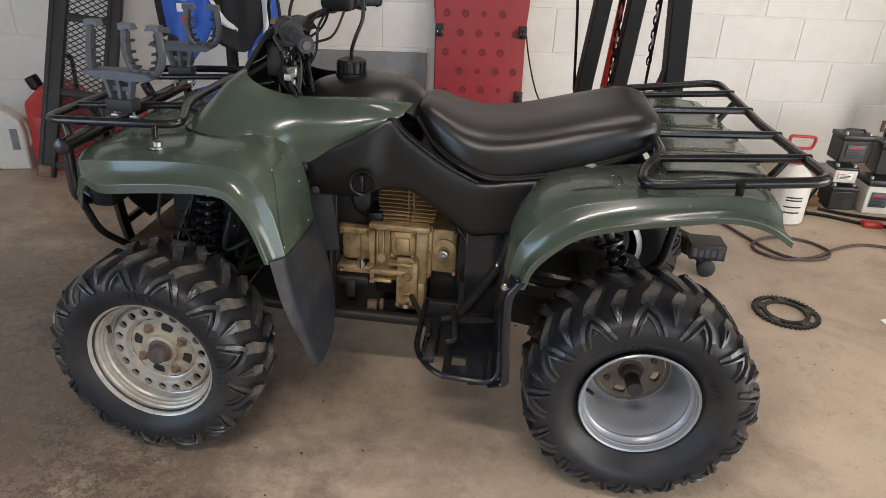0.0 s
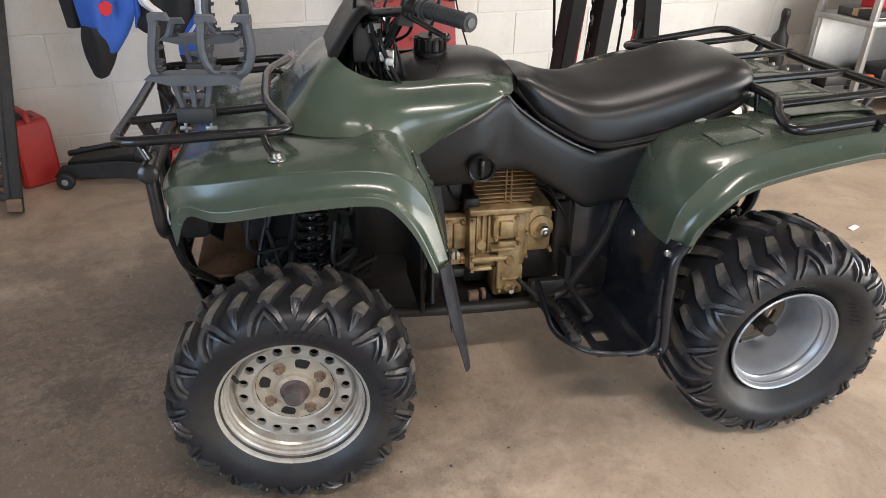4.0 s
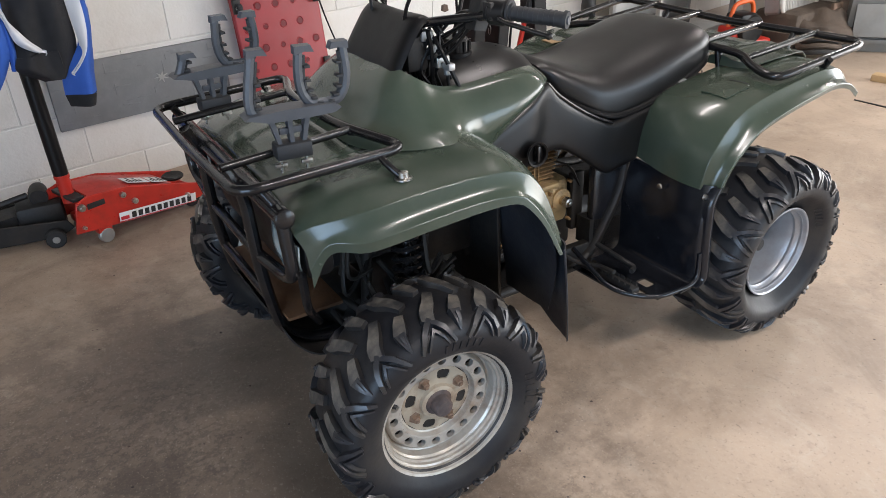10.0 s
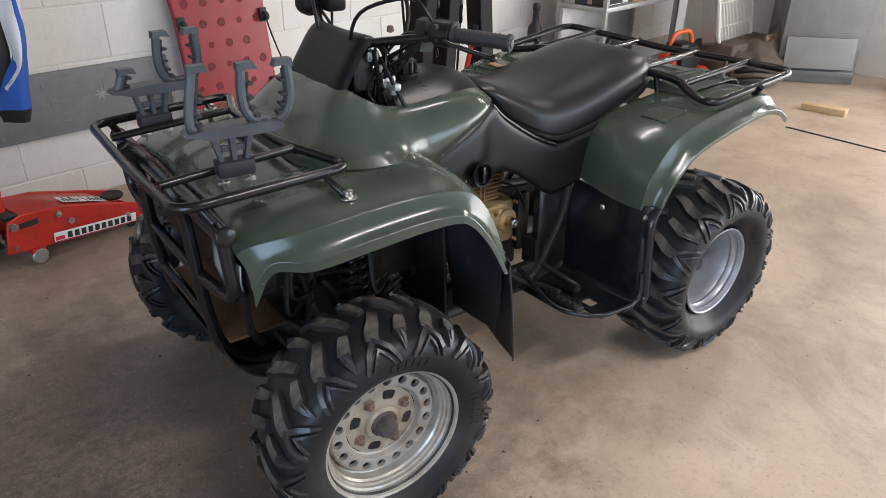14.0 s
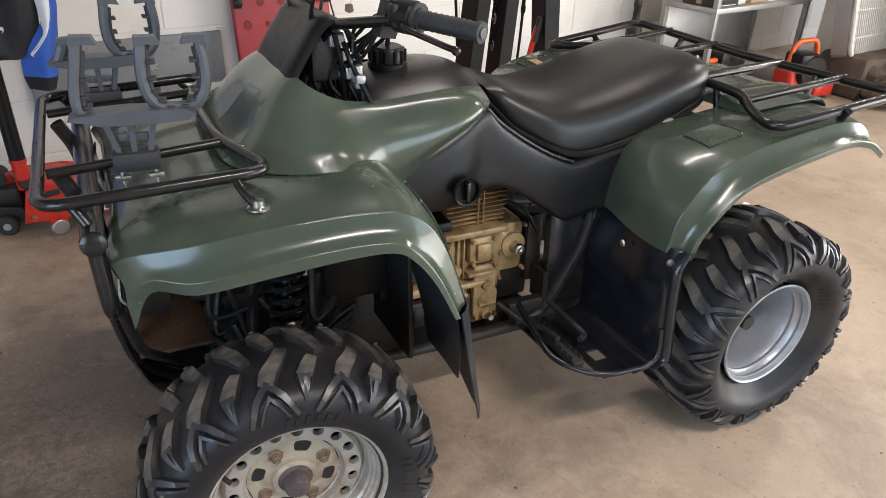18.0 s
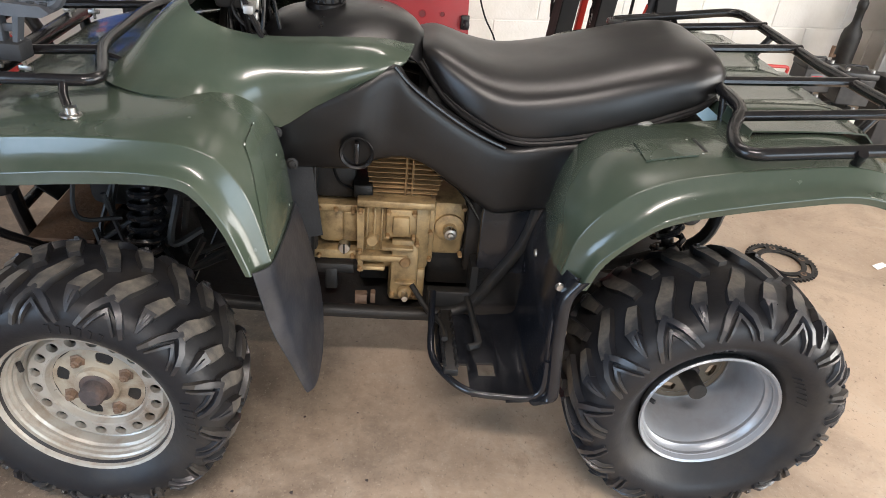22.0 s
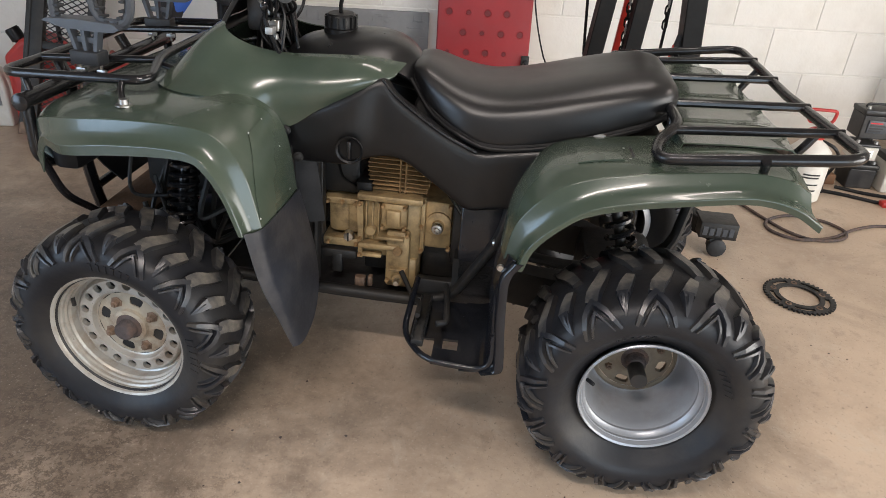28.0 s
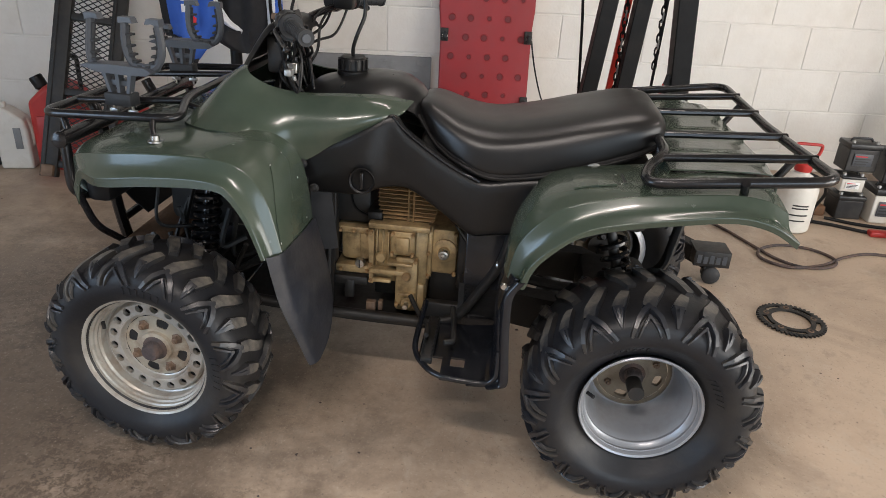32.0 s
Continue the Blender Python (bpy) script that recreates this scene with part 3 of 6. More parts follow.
# cowl round the steering and the tank
COWL = [
    [(-.500, 0, .985), (-.53, 0, .965), (-.57, 0, .93), (-.61, 0, .885), (-.66, 0, .847)],
    [(-.495, -.10, .985), (-.525, -.115, .965), (-.56, -.135, .93), (-.60, -.16, .88), (-.65, -.18, .842)],
    [(-.470, -.145, .965), (-.49, -.165, .945), (-.515, -.195, .915), (-.54, -.235, .875), (-.56, -.28, .843)],
    [(-.410, -.14, .935), (-.415, -.165, .92), (-.425, -.205, .895), (-.435, -.25, .86), (-.44, -.30, .838)],
    [(-.330, -.135, .925), (-.33, -.165, .912), (-.335, -.20, .88), (-.335, -.215, .83), (-.335, -.20, .758)],
    [(-.220, -.13, .930), (-.22, -.16, .918), (-.22, -.195, .885), (-.225, -.205, .85), (-.235, -.185, .812)],
    [(-.120, -.115, .930), (-.12, -.145, .92), (-.12, -.17, .90), (-.125, -.18, .88), (-.14, -.172, .86)],
    [(-.045, -.075, .910), (-.05, -.095, .905), (-.055, -.115, .90), (-.06, -.13, .895), (-.07, -.14, .888)],
]
both("cowl", smooth_grid(COWL, 5, 4), GREEN, "dark green plastic tank cowl")
# tank
TANK = [[(x, y, z - 0.055 * (abs(y) / w) ** 2.4) for y in (-w, -w * .8, -w * .45, 0, w * .45, w * .8, w)] for x, z, w in
        ((-.375, .90, .12), (-.34, .935, .135), (-.27, .955, .14), (-.18, .968, .14), (-.10, .965, .125), (-.05, .945, .10), (-.02, .915, .08))]
part("fuel_tank", skin(smooth_grid(TANK, 4, 3), 0.004), TANKP, quad_bike, "dull black plastic fuel tank", True, 60)
cap = part("fuel_cap", lathe([(0, 0), (.044, 0), (.044, .012), (.038, .014), (.038, .04), (.033, .048), (0, .049)], 24, (-.237, .005, .955), "z"), BLACKP, quad_bike, "black ribbed fuel cap")
for k in range(12):
    a = k * math.pi / 6
    add = tube([(-.237 + .039 * math.cos(a), .005 + .039 * math.sin(a), .970), (-.237 + .039 * math.cos(a), .005 + .039 * math.sin(a), .998)], .0045, 6)
    part("grip_rib", add, BLACKP, cap)
part("vent_hose", tube(spline([(-.237, .005, 1.0), (-.235, .0, 1.03), (-.222, .0, 1.07), (-.205, .01, 1.12), (-.215, .02, 1.17), (-.27, .02, 1.20)], 5), .0055, 8), BLACKP, quad_bike, "thin black vent hose")
# seat
SEAT = []
for x, zt, zb, hw in ((-.025, .912, .880, .075), (.0, .918, .845, .10), (.03, .912, .815, .118), (.10, .886, .778, .145), (.18, .876, .752, .158),
                      (.29, .893, .765, .165), (.41, .925, .797, .165), (.53, .952, .838, .155), (.595, .950, .862, .135), (.622, .925, .880, .11)):
    half = [(0, zt)]
    for k in range(1, 9):
        a = k / 8 * math.pi / 2
        half.append((hw * math.sin(a) ** .62, zb + .018 + (zt - zb - .018) * math.cos(a) ** .62))
    half += [(.985 * hw, zb + .006), (.93 * hw, zb), (0, zb)]
    SEAT.append([(x, y, z) for y, z in half] )
seat_half = smooth_grid(SEAT, 4, 3)
seat_full = np.concatenate([(seat_half * np.array([1, -1, 1]))[:, ::-1], seat_half[:, 1:]], axis=1)
bm = skin(seat_full, 0)
bmesh.ops.remove_doubles(bm, verts=bm.verts, dist=0.0005)
bmesh.ops.holes_fill(bm, edges=[e for e in bm.edges if e.is_boundary], sides=0)
seat = part("seat", bm, VINYL, quad_bike, "black vinyl seat with a soft sheen", True, 50)
bm = bmesh.new()
for s in (-1, 1):
    add_tube(bm, [(x, s * y, z) for x, y, z in spline([(-.03, .085, .878), (.03, .122, .812), (.10, .149, .775), (.18, .160, .748), (.29, .167, .760), (.41, .167, .792), (.53, .157, .833), (.60, .13, .862)], 5)], .006, 8)
part("seat_base", bm, BLACKP, seat)
# side panels
PANEL = []
for (xu, zu), (xl, zl), bulge in (((-.328, .764), (-.305, .666), .0), ((-.238, .812), (-.24, .668), .012), ((-.15, .856), (-.165, .672), .014), ((-.088, .890), (-.105, .698), .010),
                                  ((-.052, .853), (-.035, .70), .012), ((.02, .803), (.045, .652), .014), ((.09, .763), (.11, .605), .014), ((.16, .734), (.15, .583), .010),
                                  ((.24, .745), (.21, .592), .008), ((.318, .758), (.262, .60), .004)):
    yu = -.182 if xu < -.1 else -.168
    PANEL.append([(xu, yu + .025, zu + .004), (xu, yu, zu - .004), (xu * .7 + xl * .3, yu - bulge * .4, zu * .7 + zl * .3), (xu * .35 + xl * .65, yu - bulge * .4, zu * .35 + zl * .65), (xl, -.17, zl + .006), (xl, -.155, zl)])
both("side_panel", smooth_grid(PANEL, 4, 3), PANELP, "matt black plastic side panel")
for s in (-1, 1):
    part("panel_trim", tube([(x, s * y, z) for x, y, z in spline([(-.085, .166, .893), (-.05, .168, .857), (.02, .170, .807), (.09, .171, .766), (.155, .171, .738)], 5)], .0045, 8), GLOSSB, quad_bike, "shiny rounded edge of the side panel")
    for x, z in ((-.318, .752), (-.287, .686)):
        part("panel_screw", lathe([(0, -.004), (.007, -.003), (.009, 0), (.013, .001), (.013, .004)], 12, (x, s * .203, z)) if s < 0 else lathe([(0, .004), (.007, .003), (.009, 0), (.013, -.001)], 12, (x, .203, z)), MATTB, quad_bike)
    # fuel tap
    tap = part("fuel_tap", lathe([(.034, s * .012), (.036, s * .016), (.034, s * .019), (.029, s * .016), (.029, s * .004), (0, s * .003)], 24, (-.155, s * .196, .722)), BLACKP, quad_bike, "round black fuel tap in a recess")
    part("lever", box((-.160, min(s * .198, s * .219), .700), (-.150, max(s * .198, s * .219), .746), .003), GLOSSB, tap)
# rear fenders
R_Y = (-.17, -.29, -.38, -.445, -.47, -.492, -.503)
RFEN = [
    [(.265, -.17, .612), (.245, -.29, .598), (.240, -.38, .592), (.248, -.43, .588), (.260, -.455, .585), (.275, -.475, .583), (.285, -.49, .583)],
    [(.285, -.17, .700), (.258, -.29, .700), (.255, -.38, .690), (.265, -.44, .675), (.280, -.462, .660), (.297, -.482, .645), (.305, -.495, .640)],
    [(.318, -.17, .762), (.305, -.29, .772), (.305, -.38, .763), (.315, -.445, .745), (.330, -.468, .725), (.350, -.487, .705), (.358, -.50, .700)],
    [(.380, -.17, .795), (.380, -.29, .808), (.380, -.38, .804), (.385, -.445, .790), (.395, -.468, .772), (.410, -.490, .748), (.415, -.50, .738)],
    at_x(.50, R_Y, (.815, .826, .826, .818, .800, .775, .762)),
    at_x(.62, R_Y, (.83, .842, .842, .835, .818, .798, .785)),
    at_x(.72, R_Y, (.84, .852, .852, .845, .830, .812, .800)),
    [(.785, -.17, .842), (.785, -.29, .852), (.788, -.38, .850), (.79, -.445, .838), (.79, -.47, .820), (.795, -.492, .800), (.80, -.503, .788)],
    [(.815, -.17, .835), (.815, -.29, .845), (.825, -.38, .838), (.835, -.44, .815), (.845, -.465, .792), (.856, -.485, .765), (.860, -.498, .752)],
]
for k, r in enumerate(RFEN):
    x, y, z = r[5]
    r[6] = (x + .011, y + .002, z - .002) if k < 3 else (x, y + .004, z - .013)
RFEN_GRID = smooth_grid(crease(dish(RFEN, (.595, -.28, .50)), (3, 5), .12), 5, 3)
both("rear_fender", RFEN_GRID, GREEN, "dark green moulded plastic rear fender")
both("fender_panel", RFEN_GRID[15:20, 3:7] + np.array((0, 0, .004)), GREEN, "raised panel on the fender top", .0035)
for s in (-1, 1):
    part("seat_latch", tube(spline([(.400, s * .150, .775), (.425, s * .160, .800), (.450, s * .165, .812), (.462, s * .168, .800), (.445, s * .170, .785)], 5), .0045, 8), STEELG, quad_bike, "bent steel seat latch")
    part("latch_tab", tube([(.318, s * .150, .790), (.322, s * .155, .815)], .003, 6), STEELG, quad_bike)
part("paper_label", box((.405, .285, .8225), (.455, .345, .8262), .001), CARD, quad_bike, "peeling pale paper label")
for s in (-1, 1):
    # thin black bar paints the shade inside the slot
    part("fender_slot_shade", box((.492, min(s * .295, s * .362), .8262), (.499, max(s * .295, s * .362), .8300), .001), INK_AND_SHADE, quad_bike)
    for x, y in ((.415, .305), (.425, .37), (.482, .295), (.488, .368)):
        part("rivet", lathe([(0, .003), (.003, .0025), (.004, 0), (.004, -.004)], 8, (x, s * y, .8265 - (.50 - x) * .10), "z"), STEELG, quad_bike)
# ribbed deck under the rear rack
DECK = []
for k in range(29):
    y = -.30 + .6 * k / 28
    r = 0.010 * max(0, math.cos(2 * math.pi * y / .17)) ** 0.5 if abs(y) < .29 else 0
    DECK.append([(.60, y, .835), (.605, y, .852 + r), (.70, y, .858 + r), (.80, y, .862 + r), (.855 - .25 * y * y, y, .860 + r), (.872 - .25 * y * y, y, .845), (.874 - .25 * y * y, y, .80)])
part("rear_deck", skin(np.array(DECK), 0.003), GREEN, quad_bike, "ribbed green plastic deck under the rack", True, 60)
part("under_seat_frame", box((.22, -.15, .62), (.62, .15, .80), .03), MATTB, quad_bike)
# footwells
GUARD = []
for z, xs in ((.603, (.266, .248, .243, .251, .263, .272)), (.50, (.238, .228, .224, .228, .234, .248)), (.40, (.236, .230, .228, .231, .240, .256)), (.335, (.236, .234, .234, .235, .243, .258))):
    GUARD.append([(x, y, z) for x, y in zip(xs, (-.15, -.29, -.38, -.43, -.462, -.470))])
GUARD.append([(.225, y, .303) for y in (-.15, -.29, -.38, -.43, -.462, -.470)])
GUARD.append([(.17, y, .296) for y in (-.15, -.29, -.38, -.43, -.462, -.470)])
both("leg_guard", smooth_grid(GUARD, 4, 4), GUARDP, "scuffed glossy black plastic leg guard")
FLANGE = [[(x, -.458, z), (x + .004, -.476, z), (x + .013, -.484, z), (x + .026, -.480, z)] for x, z in ((.262, .600), (.238, .56), (.236, .50), (.240, .42), (.246, .35), (.244, .312), (.215, .300))]
both("guard_flange", smooth_grid(FLANGE, 4, 3), GUARDP, "worn rolled edge of the leg guard")
for s in (-1, 1):
    part("foot_rail", tube(bend([(.245, s * .462, .40), (.245, s * .466, .300), (.085, s * .452, .300), (.018, s * .345, .300), (.03, s * .16, .36)], .05), .008, 10), GUARDP, quad_bike, "scratched footwell rim")
    plate = bmesh.new()
    for lo, hi in (((.16, .15), (.245, .452)), ((.035, .15), (.10, .345)), ((.10, .15), (.16, .34)), ((.10, .34), (.122, .448)), ((.122, .385), (.16, .448))):
        add_box(plate, (lo[0], min(s * lo[1], s * hi[1]), .287), (hi[0], max(s * lo[1], s * hi[1]), .293))
    part("foot_plate", plate, GUARDP, quad_bike, "", False)
    part("inner_shield", box((-.335, min(s * .10, s * .125), .43), (-.245, max(s * .10, s * .125), .675), .006), MATTB, quad_bike)
    part("splash_flap", prism([(-.318, .668), (-.250, .668), (-.240, .600), (-.228, .500), (-.268, .492), (-.302, .505), (-.312, .600)], min(s * .158, s * .163), max(s * .158, s * .163)), PADR, quad_bike, "limp black rubber splash flap")
    part("arch_wall", box((-.318, min(s * .06, s * .25), .34), (-.306, max(s * .06, s * .25), .71), .004), MATTB, quad_bike)
    part("inner_shield", box((.13, min(s * .12, s * .14), .27), (.262, max(s * .12, s * .14), .61), .006), GUARDP, quad_bike)
    part("inner_sill", box((.02, min(s * .12, s * .14), .262), (.26, max(s * .12, s * .14), .345), .006), MATTB, quad_bike)
    peg = part("foot_peg", box((.045, min(s * .17, s * .40), .300), (.075, max(s * .17, s * .40), .318), .003), MATTB, quad_bike, "toothed steel foot peg")
    for k in range(9):
        y = s * (.19 + .024 * k)
        for x in (.047, .073):
            part("tooth", prism([(x - .004, .318), (x + .004, .318), (x, .328)], y - .008, y + .008), MATTB, peg)
    part("guard_bolt", lathe([(0, 0), (.007, 0), (.009, .006 * -s)], 10, (.240, s * .462, .575)), CHROME, quad_bike)
    part("guard_bolt", lathe([(0, -.005), (.007, -.004), (.009, .0)], 10, (.222, s * .31, .565), "x"), CHROME, quad_bike)
part("brake_pedal", tube(bend([(.11, -.18, .36), (.12, -.26, .345), (.125, -.33, .335), (.10, -.34, .335)], .03), .008, 8), MATTB, quad_bike)
part("shift_pedal", tube(bend([(-.02, -.14, .36), (.02, -.20, .33), (.05, -.26, .335), (.05, -.32, .34)], .02), [.007] * 3 + [.007] * 100, 8), MATTB, quad_bike)


def rod(name, pts, r, mat=GLOSSB, rad=0.05, label="", parent=None, closed=False, n=10):
    p = loop_bend(pts, rad) if closed else bend(pts, rad)
    return part(name, tube(p, r, n), mat, parent or quad_bike, label)


# front rack
front_rack = rod("front_rack", [(-.975, -.305, .855), (-.600, -.315, .872), (-.665, -.115, .884), (-.665, .115, .884), (-.600, .315, .872), (-.975, .305, .855)], .0115, GLOSSB, .05, "black enamelled tube front rack", None, True)
for s in (-1, 1):
    rod("rack_bar", [(-.960, s * .155, .861), (-.655, s * .150, .882)], .0095, GLOSSB, .03, "", front_rack)
    rod("rack_post", [(-.668, s * .312, .868), (-.662, s * .340, .850), (-.645, s * .364, .828)], .008, GLOSSB, .02, "", front_rack)
    part("post_bolt", lathe([(0, .014), (.011, .013), (.011, .002), (.020, .0), (.020, -.003), (0, -.004)], 12, (-.642, s * .366, .826), "z"), CHROME, front_rack, "bright zinc bolt")
    rod("rack_stay", [(-.662, s * .155, .878), (-.61, s * .16, .865), (-.58, s * .165, .845)], .008, GLOSSB, .02, "", front_rack)
# bull bar
bull_bar = rod("bull_bar", [(-.905, -.355, .80), (-.905, .355, .80)], .0195, GLOSSB, .03, "black enamelled tube bumper with worn edges", None, False, 16)
for s in (-1, 1):
    part("end_cap", lathe([(0, s * .362), (.013, s * .362), (.0205, s * .358), (.0215, s * .350)], 18, (-.905, 0, .80)), GLOSSB, bull_bar)
    rod("bumper_loop", [(-.905, s * .332, .80), (-.900, s * .335, .655), (-.895, s * .26, .625), (-.905, s * .13, .625)], .0145, GLOSSB, .06, "", bull_bar)
    rod("bumper_post", [(-.945, s * .125, .85), (-.915, s * .13, .78), (-.908, s * .13, .56), (-.88, s * .12, .40), (-.80, s * .11, .335), (-.66, s * .11, .32)], .0145, GLOSSB, .08, "", bull_bar)
    rod("bumper_stay", [(-.885, s * .34, .66), (-.87, s * .30, .55), (-.80, s * .16, .42)], .010, GLOSSB, .04, "", bull_bar)
    rod("bumper_strut", [(-.93, s * .29, .855), (-.905, s * .31, .81)], .010, GLOSSB, .03, "", bull_bar)
rod("bumper_rail", [(-.907, -.13, .625), (-.907, .13, .625)], .0125, GLOSSB, .03, "", bull_bar)
rod("bumper_rail", [(-.898, -.13, .50), (-.898, .13, .50)], .0125, GLOSSB, .03, "", bull_bar)
part("bash_plate", skin(smooth_grid([[(-.885, y, .42) for y in (-.14, 0, .14)], [(-.855, y, .36) for y in (-.15, 0, .15)], [(-.78, y, .315) for y in (-.16, 0, .16)], [(-.55, y, .30) for y in (-.16, 0, .16)]], 4, 2), .004), MATTB, quad_bike)
part("skid_plate", skin(smooth_grid([[(-.55, y, .29) for y in (-.15, 0, .15)], [(-.2, y, .262) for y in (-.14, 0, .14)], [(.15, y, .262) for y in (-.14, 0, .14)]], 3, 2), .004), MATTB, quad_bike)
part("rusty_tray", box((-.875, -.16, .445), (-.73, .16, .455), .003, None), RUSTPLATE, quad_bike, "rust brown steel tray behind the bumper")
# headlights and nose
part("nose_panel", skin(smooth_grid([[(-.862, y, .745) for y in (-.17, -.09, 0, .09, .17)], [(-.872, y, .69) for y in (-.17, -.09, 0, .09, .17)], [(-.855, y, .60) for y in (-.15, -.08, 0, .08, .15)], [(-.80, y, .54) for y in (-.14, -.08, 0, .08, .14)]], 4, 2), .004), BLACKP, quad_bike)
for s in (-1, 1):
    LAMP = [[(-.872 + .01 * abs(y - s * .25) / .08, y, z) for y in (s * .175, s * .22, s * .27, s * .325)] for z in (.735, .70, .665, .635)]
    lamp = part("headlight", skin(smooth_grid([[(-.880, s * .180, .738), (-.892, s * .23, .735), (-.892, s * .28, .73), (-.882, s * .335, .722)], [(-.884, s * .180, .69), (-.898, s * .23, .69), (-.898, s * .28, .688), (-.886, s * .335, .683)], [(-.878, s * .185, .645), (-.886, s * .23, .638), (-.884, s * .275, .640), (-.874, s * .31, .65)]], 4, 4), .004), LENS, quad_bike, "clear headlight lens")
    part("lamp_housing", box((-.872, min(s * .175, s * .33), .63), (-.80, max(s * .175, s * .33), .745), .02), BLACKP, lamp)

# rear rack
rear_rack = rod("rear_rack", [(.925, -.445, .898), (.525, -.425, .850), (.545, -.33, .864), (.600, -.25, .880), (.600, -.17, .886), (.600, .17, .886), (.600, .25, .880), (.545, .33, .864), (.525, .425, .850), (.925, .445, .898)], .0125, GLOSSB, .06, "black enamelled tube rear rack", None, True)
for y in (-.275, -.09, .09, .275):
    rod("rack_bar", [(.600 if abs(y) < .2 else .572, y, .884 if abs(y) < .2 else .874), (.935, y, .903)], .0105, GLOSSB, .03, "", rear_rack)
for s in (-1, 1):
    rod("rack_post", [(.60, s * .16, .882), (.605, s * .165, .84), (.61, s * .17, .79)], .011, GLOSSB, .02, "", rear_rack)
    rod("rack_post", [(.73, s * .455, .878), (.735, s * .44, .858), (.74, s * .425, .846)], .009, GLOSSB, .02, "", rear_rack)
    rod("rack_strut", [(.925, s * .20, .898), (.885, s * .20, .83), (.80, s * .17, .72)], .010, GLOSSB, .03, "", rear_rack)
# engine
engine = part("engine", box((-.155, -.100, .365), (.02, .10, .56), .012), ALLOY, quad_bike, "oily golden-brown cast engine block")


def cast(name, lo, hi, bev=.008, mat=ALLOY):
    return part(name, box(lo, hi, bev), mat, engine)


def boss(name, x, z, r, y0, y1, mat=ALLOY, n=16):
    return part(name, lathe([(0, y1), (r * .8, y1), (r, y1 + .003), (r, y0)], n, (x, 0, z)), mat, engine)


cast("sump", (-.075, -.105, .275), (.015, .10, .372), .010)
# made-up dark box backing the shaded gap beside the sump
cast("dark_gap_backing", (-.15, -.06, .29), (-.06, .08, .37), .010, MATTB)
cast("generator_cover", (-.250, -.080, .410), (-.15, .08, .520), .020)
cast("generator_neck", (-.190, -.088, .425), (-.15, -.06, .508), .008)
cast("generator_foot", (-.262, -.088, .375), (-.15, .08, .402), .006)
cast("generator_lip", (-.258, -.086, .505), (-.15, .075, .526), .005)
cast("clutch_cover", (.015, -.085, .395), (.105, .09, .545), .018)
cast("clutch_flange", (.010, -.092, .388), (.030, -.07, .552), .004)
boss("clutch_dome", .066, .480, .036, -.080, -.094)
boss("clutch_hub", .066, .480, .017, -.080, -.104)
cast("gearbox_end", (.100, -.070, .41), (.150, .08, .53), .014, MATTB)
for k in range(5):
    cast("gearbox_rib", (.108, -.076, .425 + .02 * k), (.146, -.066, .433 + .02 * k), .002, MATTB)
cast("cover_plate", (-.088, -.120, .470), (-.015, -.10, .545), .007)
cast("cover_step", (-.072, -.128, .482), (-.032, -.115, .530), .005)
cast("cover_boss", (-.072, -.118, .300), (-.005, -.10, .462), .008)
cast("cover_ledge", (-.148, -.122, .404), (-.03, -.10, .420), .004)
cast("cover_ledge", (-.148, -.116, .372), (-.085, -.10, .384), .004)
cast("cover_rib", (-.095, -.128, .440), (-.02, -.10, .450), .003)
cast("cover_rib", (-.060, -.127, .345), (-.010, -.10, .353), .003)
cast("cover_ledge", (-.155, -.118, .545), (.025, -.095, .563), .004)
for k in range(4):
    cast("cover_web", (-.150 + .017 * k, -.110, .425), (-.145 + .017 * k, -.098, .540), .002)
part("cover_web", prism([(-.155, .54), (-.138, .54), (-.138, .37), (-.15, .37)], -.116, -.10), ALLOY, engine)
boss("level_window", -.038, .405, .014, -.100, -.124, FINS)
boss("drain_boss", -.035, .318, .018, -.100, -.126)
boss("dowel_boss", -.118, .452, .016, -.098, -.114)
for x, z, y in ((-.146, .535, -.118), (-.146, .43, -.118), (-.146, .38, -.116), (-.065, .31, -.118), (-.01, .31, -.118), (-.012, .455, -.118), (-.022, .538, -.121), (-.082, .538, -.121), (-.082, .477, -.121), (-.022, .477, -.121),
                (.022, .545, -.093), (.022, .395, -.093), (.098, .535, -.087), (.098, .405, -.087), (.020, .47, -.093), (-.245, .515, -.087), (-.245, .388, -.088), (-.165, .515, -.089), (-.165, .388, -.088), (-.205, .515, -.087)):
    part("case_bolt", lathe([(0, -.008), (.0048, -.0075), (.0062, -.003), (.0062, .004)], 8, (x, y, z)), FINS, engine)
part("filler_screw", lathe([(0, -.010), (.013, -.009), (.015, -.004), (.015, .004)], 16, (-.185, -.089, .415)), CHROME, engine, "slotted brass-coloured screw plug")
# black sliver for the shaded slot in the screw head
part("screw_slot_shade", box((-.187, -.1005, .402), (-.183, -.0975, .428), .0005), INK_AND_SHADE, engine)
part("oil_plug", lathe([(0, -.014), (.007, -.013), (.008, -.009), (.014, -.008), (.016, -.004), (.016, .004)], 16, (.066, -.106, .48)), CHROME, engine)
part("drain_plug", lathe([(0, -.012), (.008, -.012), (.009, .002)], 6, (-.035, -.128, .318)), CHROME, engine)
# made-up dark box added to close a bright gap behind the engine
cast("dark_gap_filler", (.02, -.06, .285), (.15, .08, .40), .010, MATTB)
cast("starter_bracket", (-.165, -.095, .55), (-.12, -.02, .585), .006, MATTB)
cast("engine_mount", (-.285, -.10, .345), (-.16, -.085, .372), .004, MATTB)
cast("engine_mount", (-.23, -.102, .300), (-.20, -.09, .36), .004, MATTB)
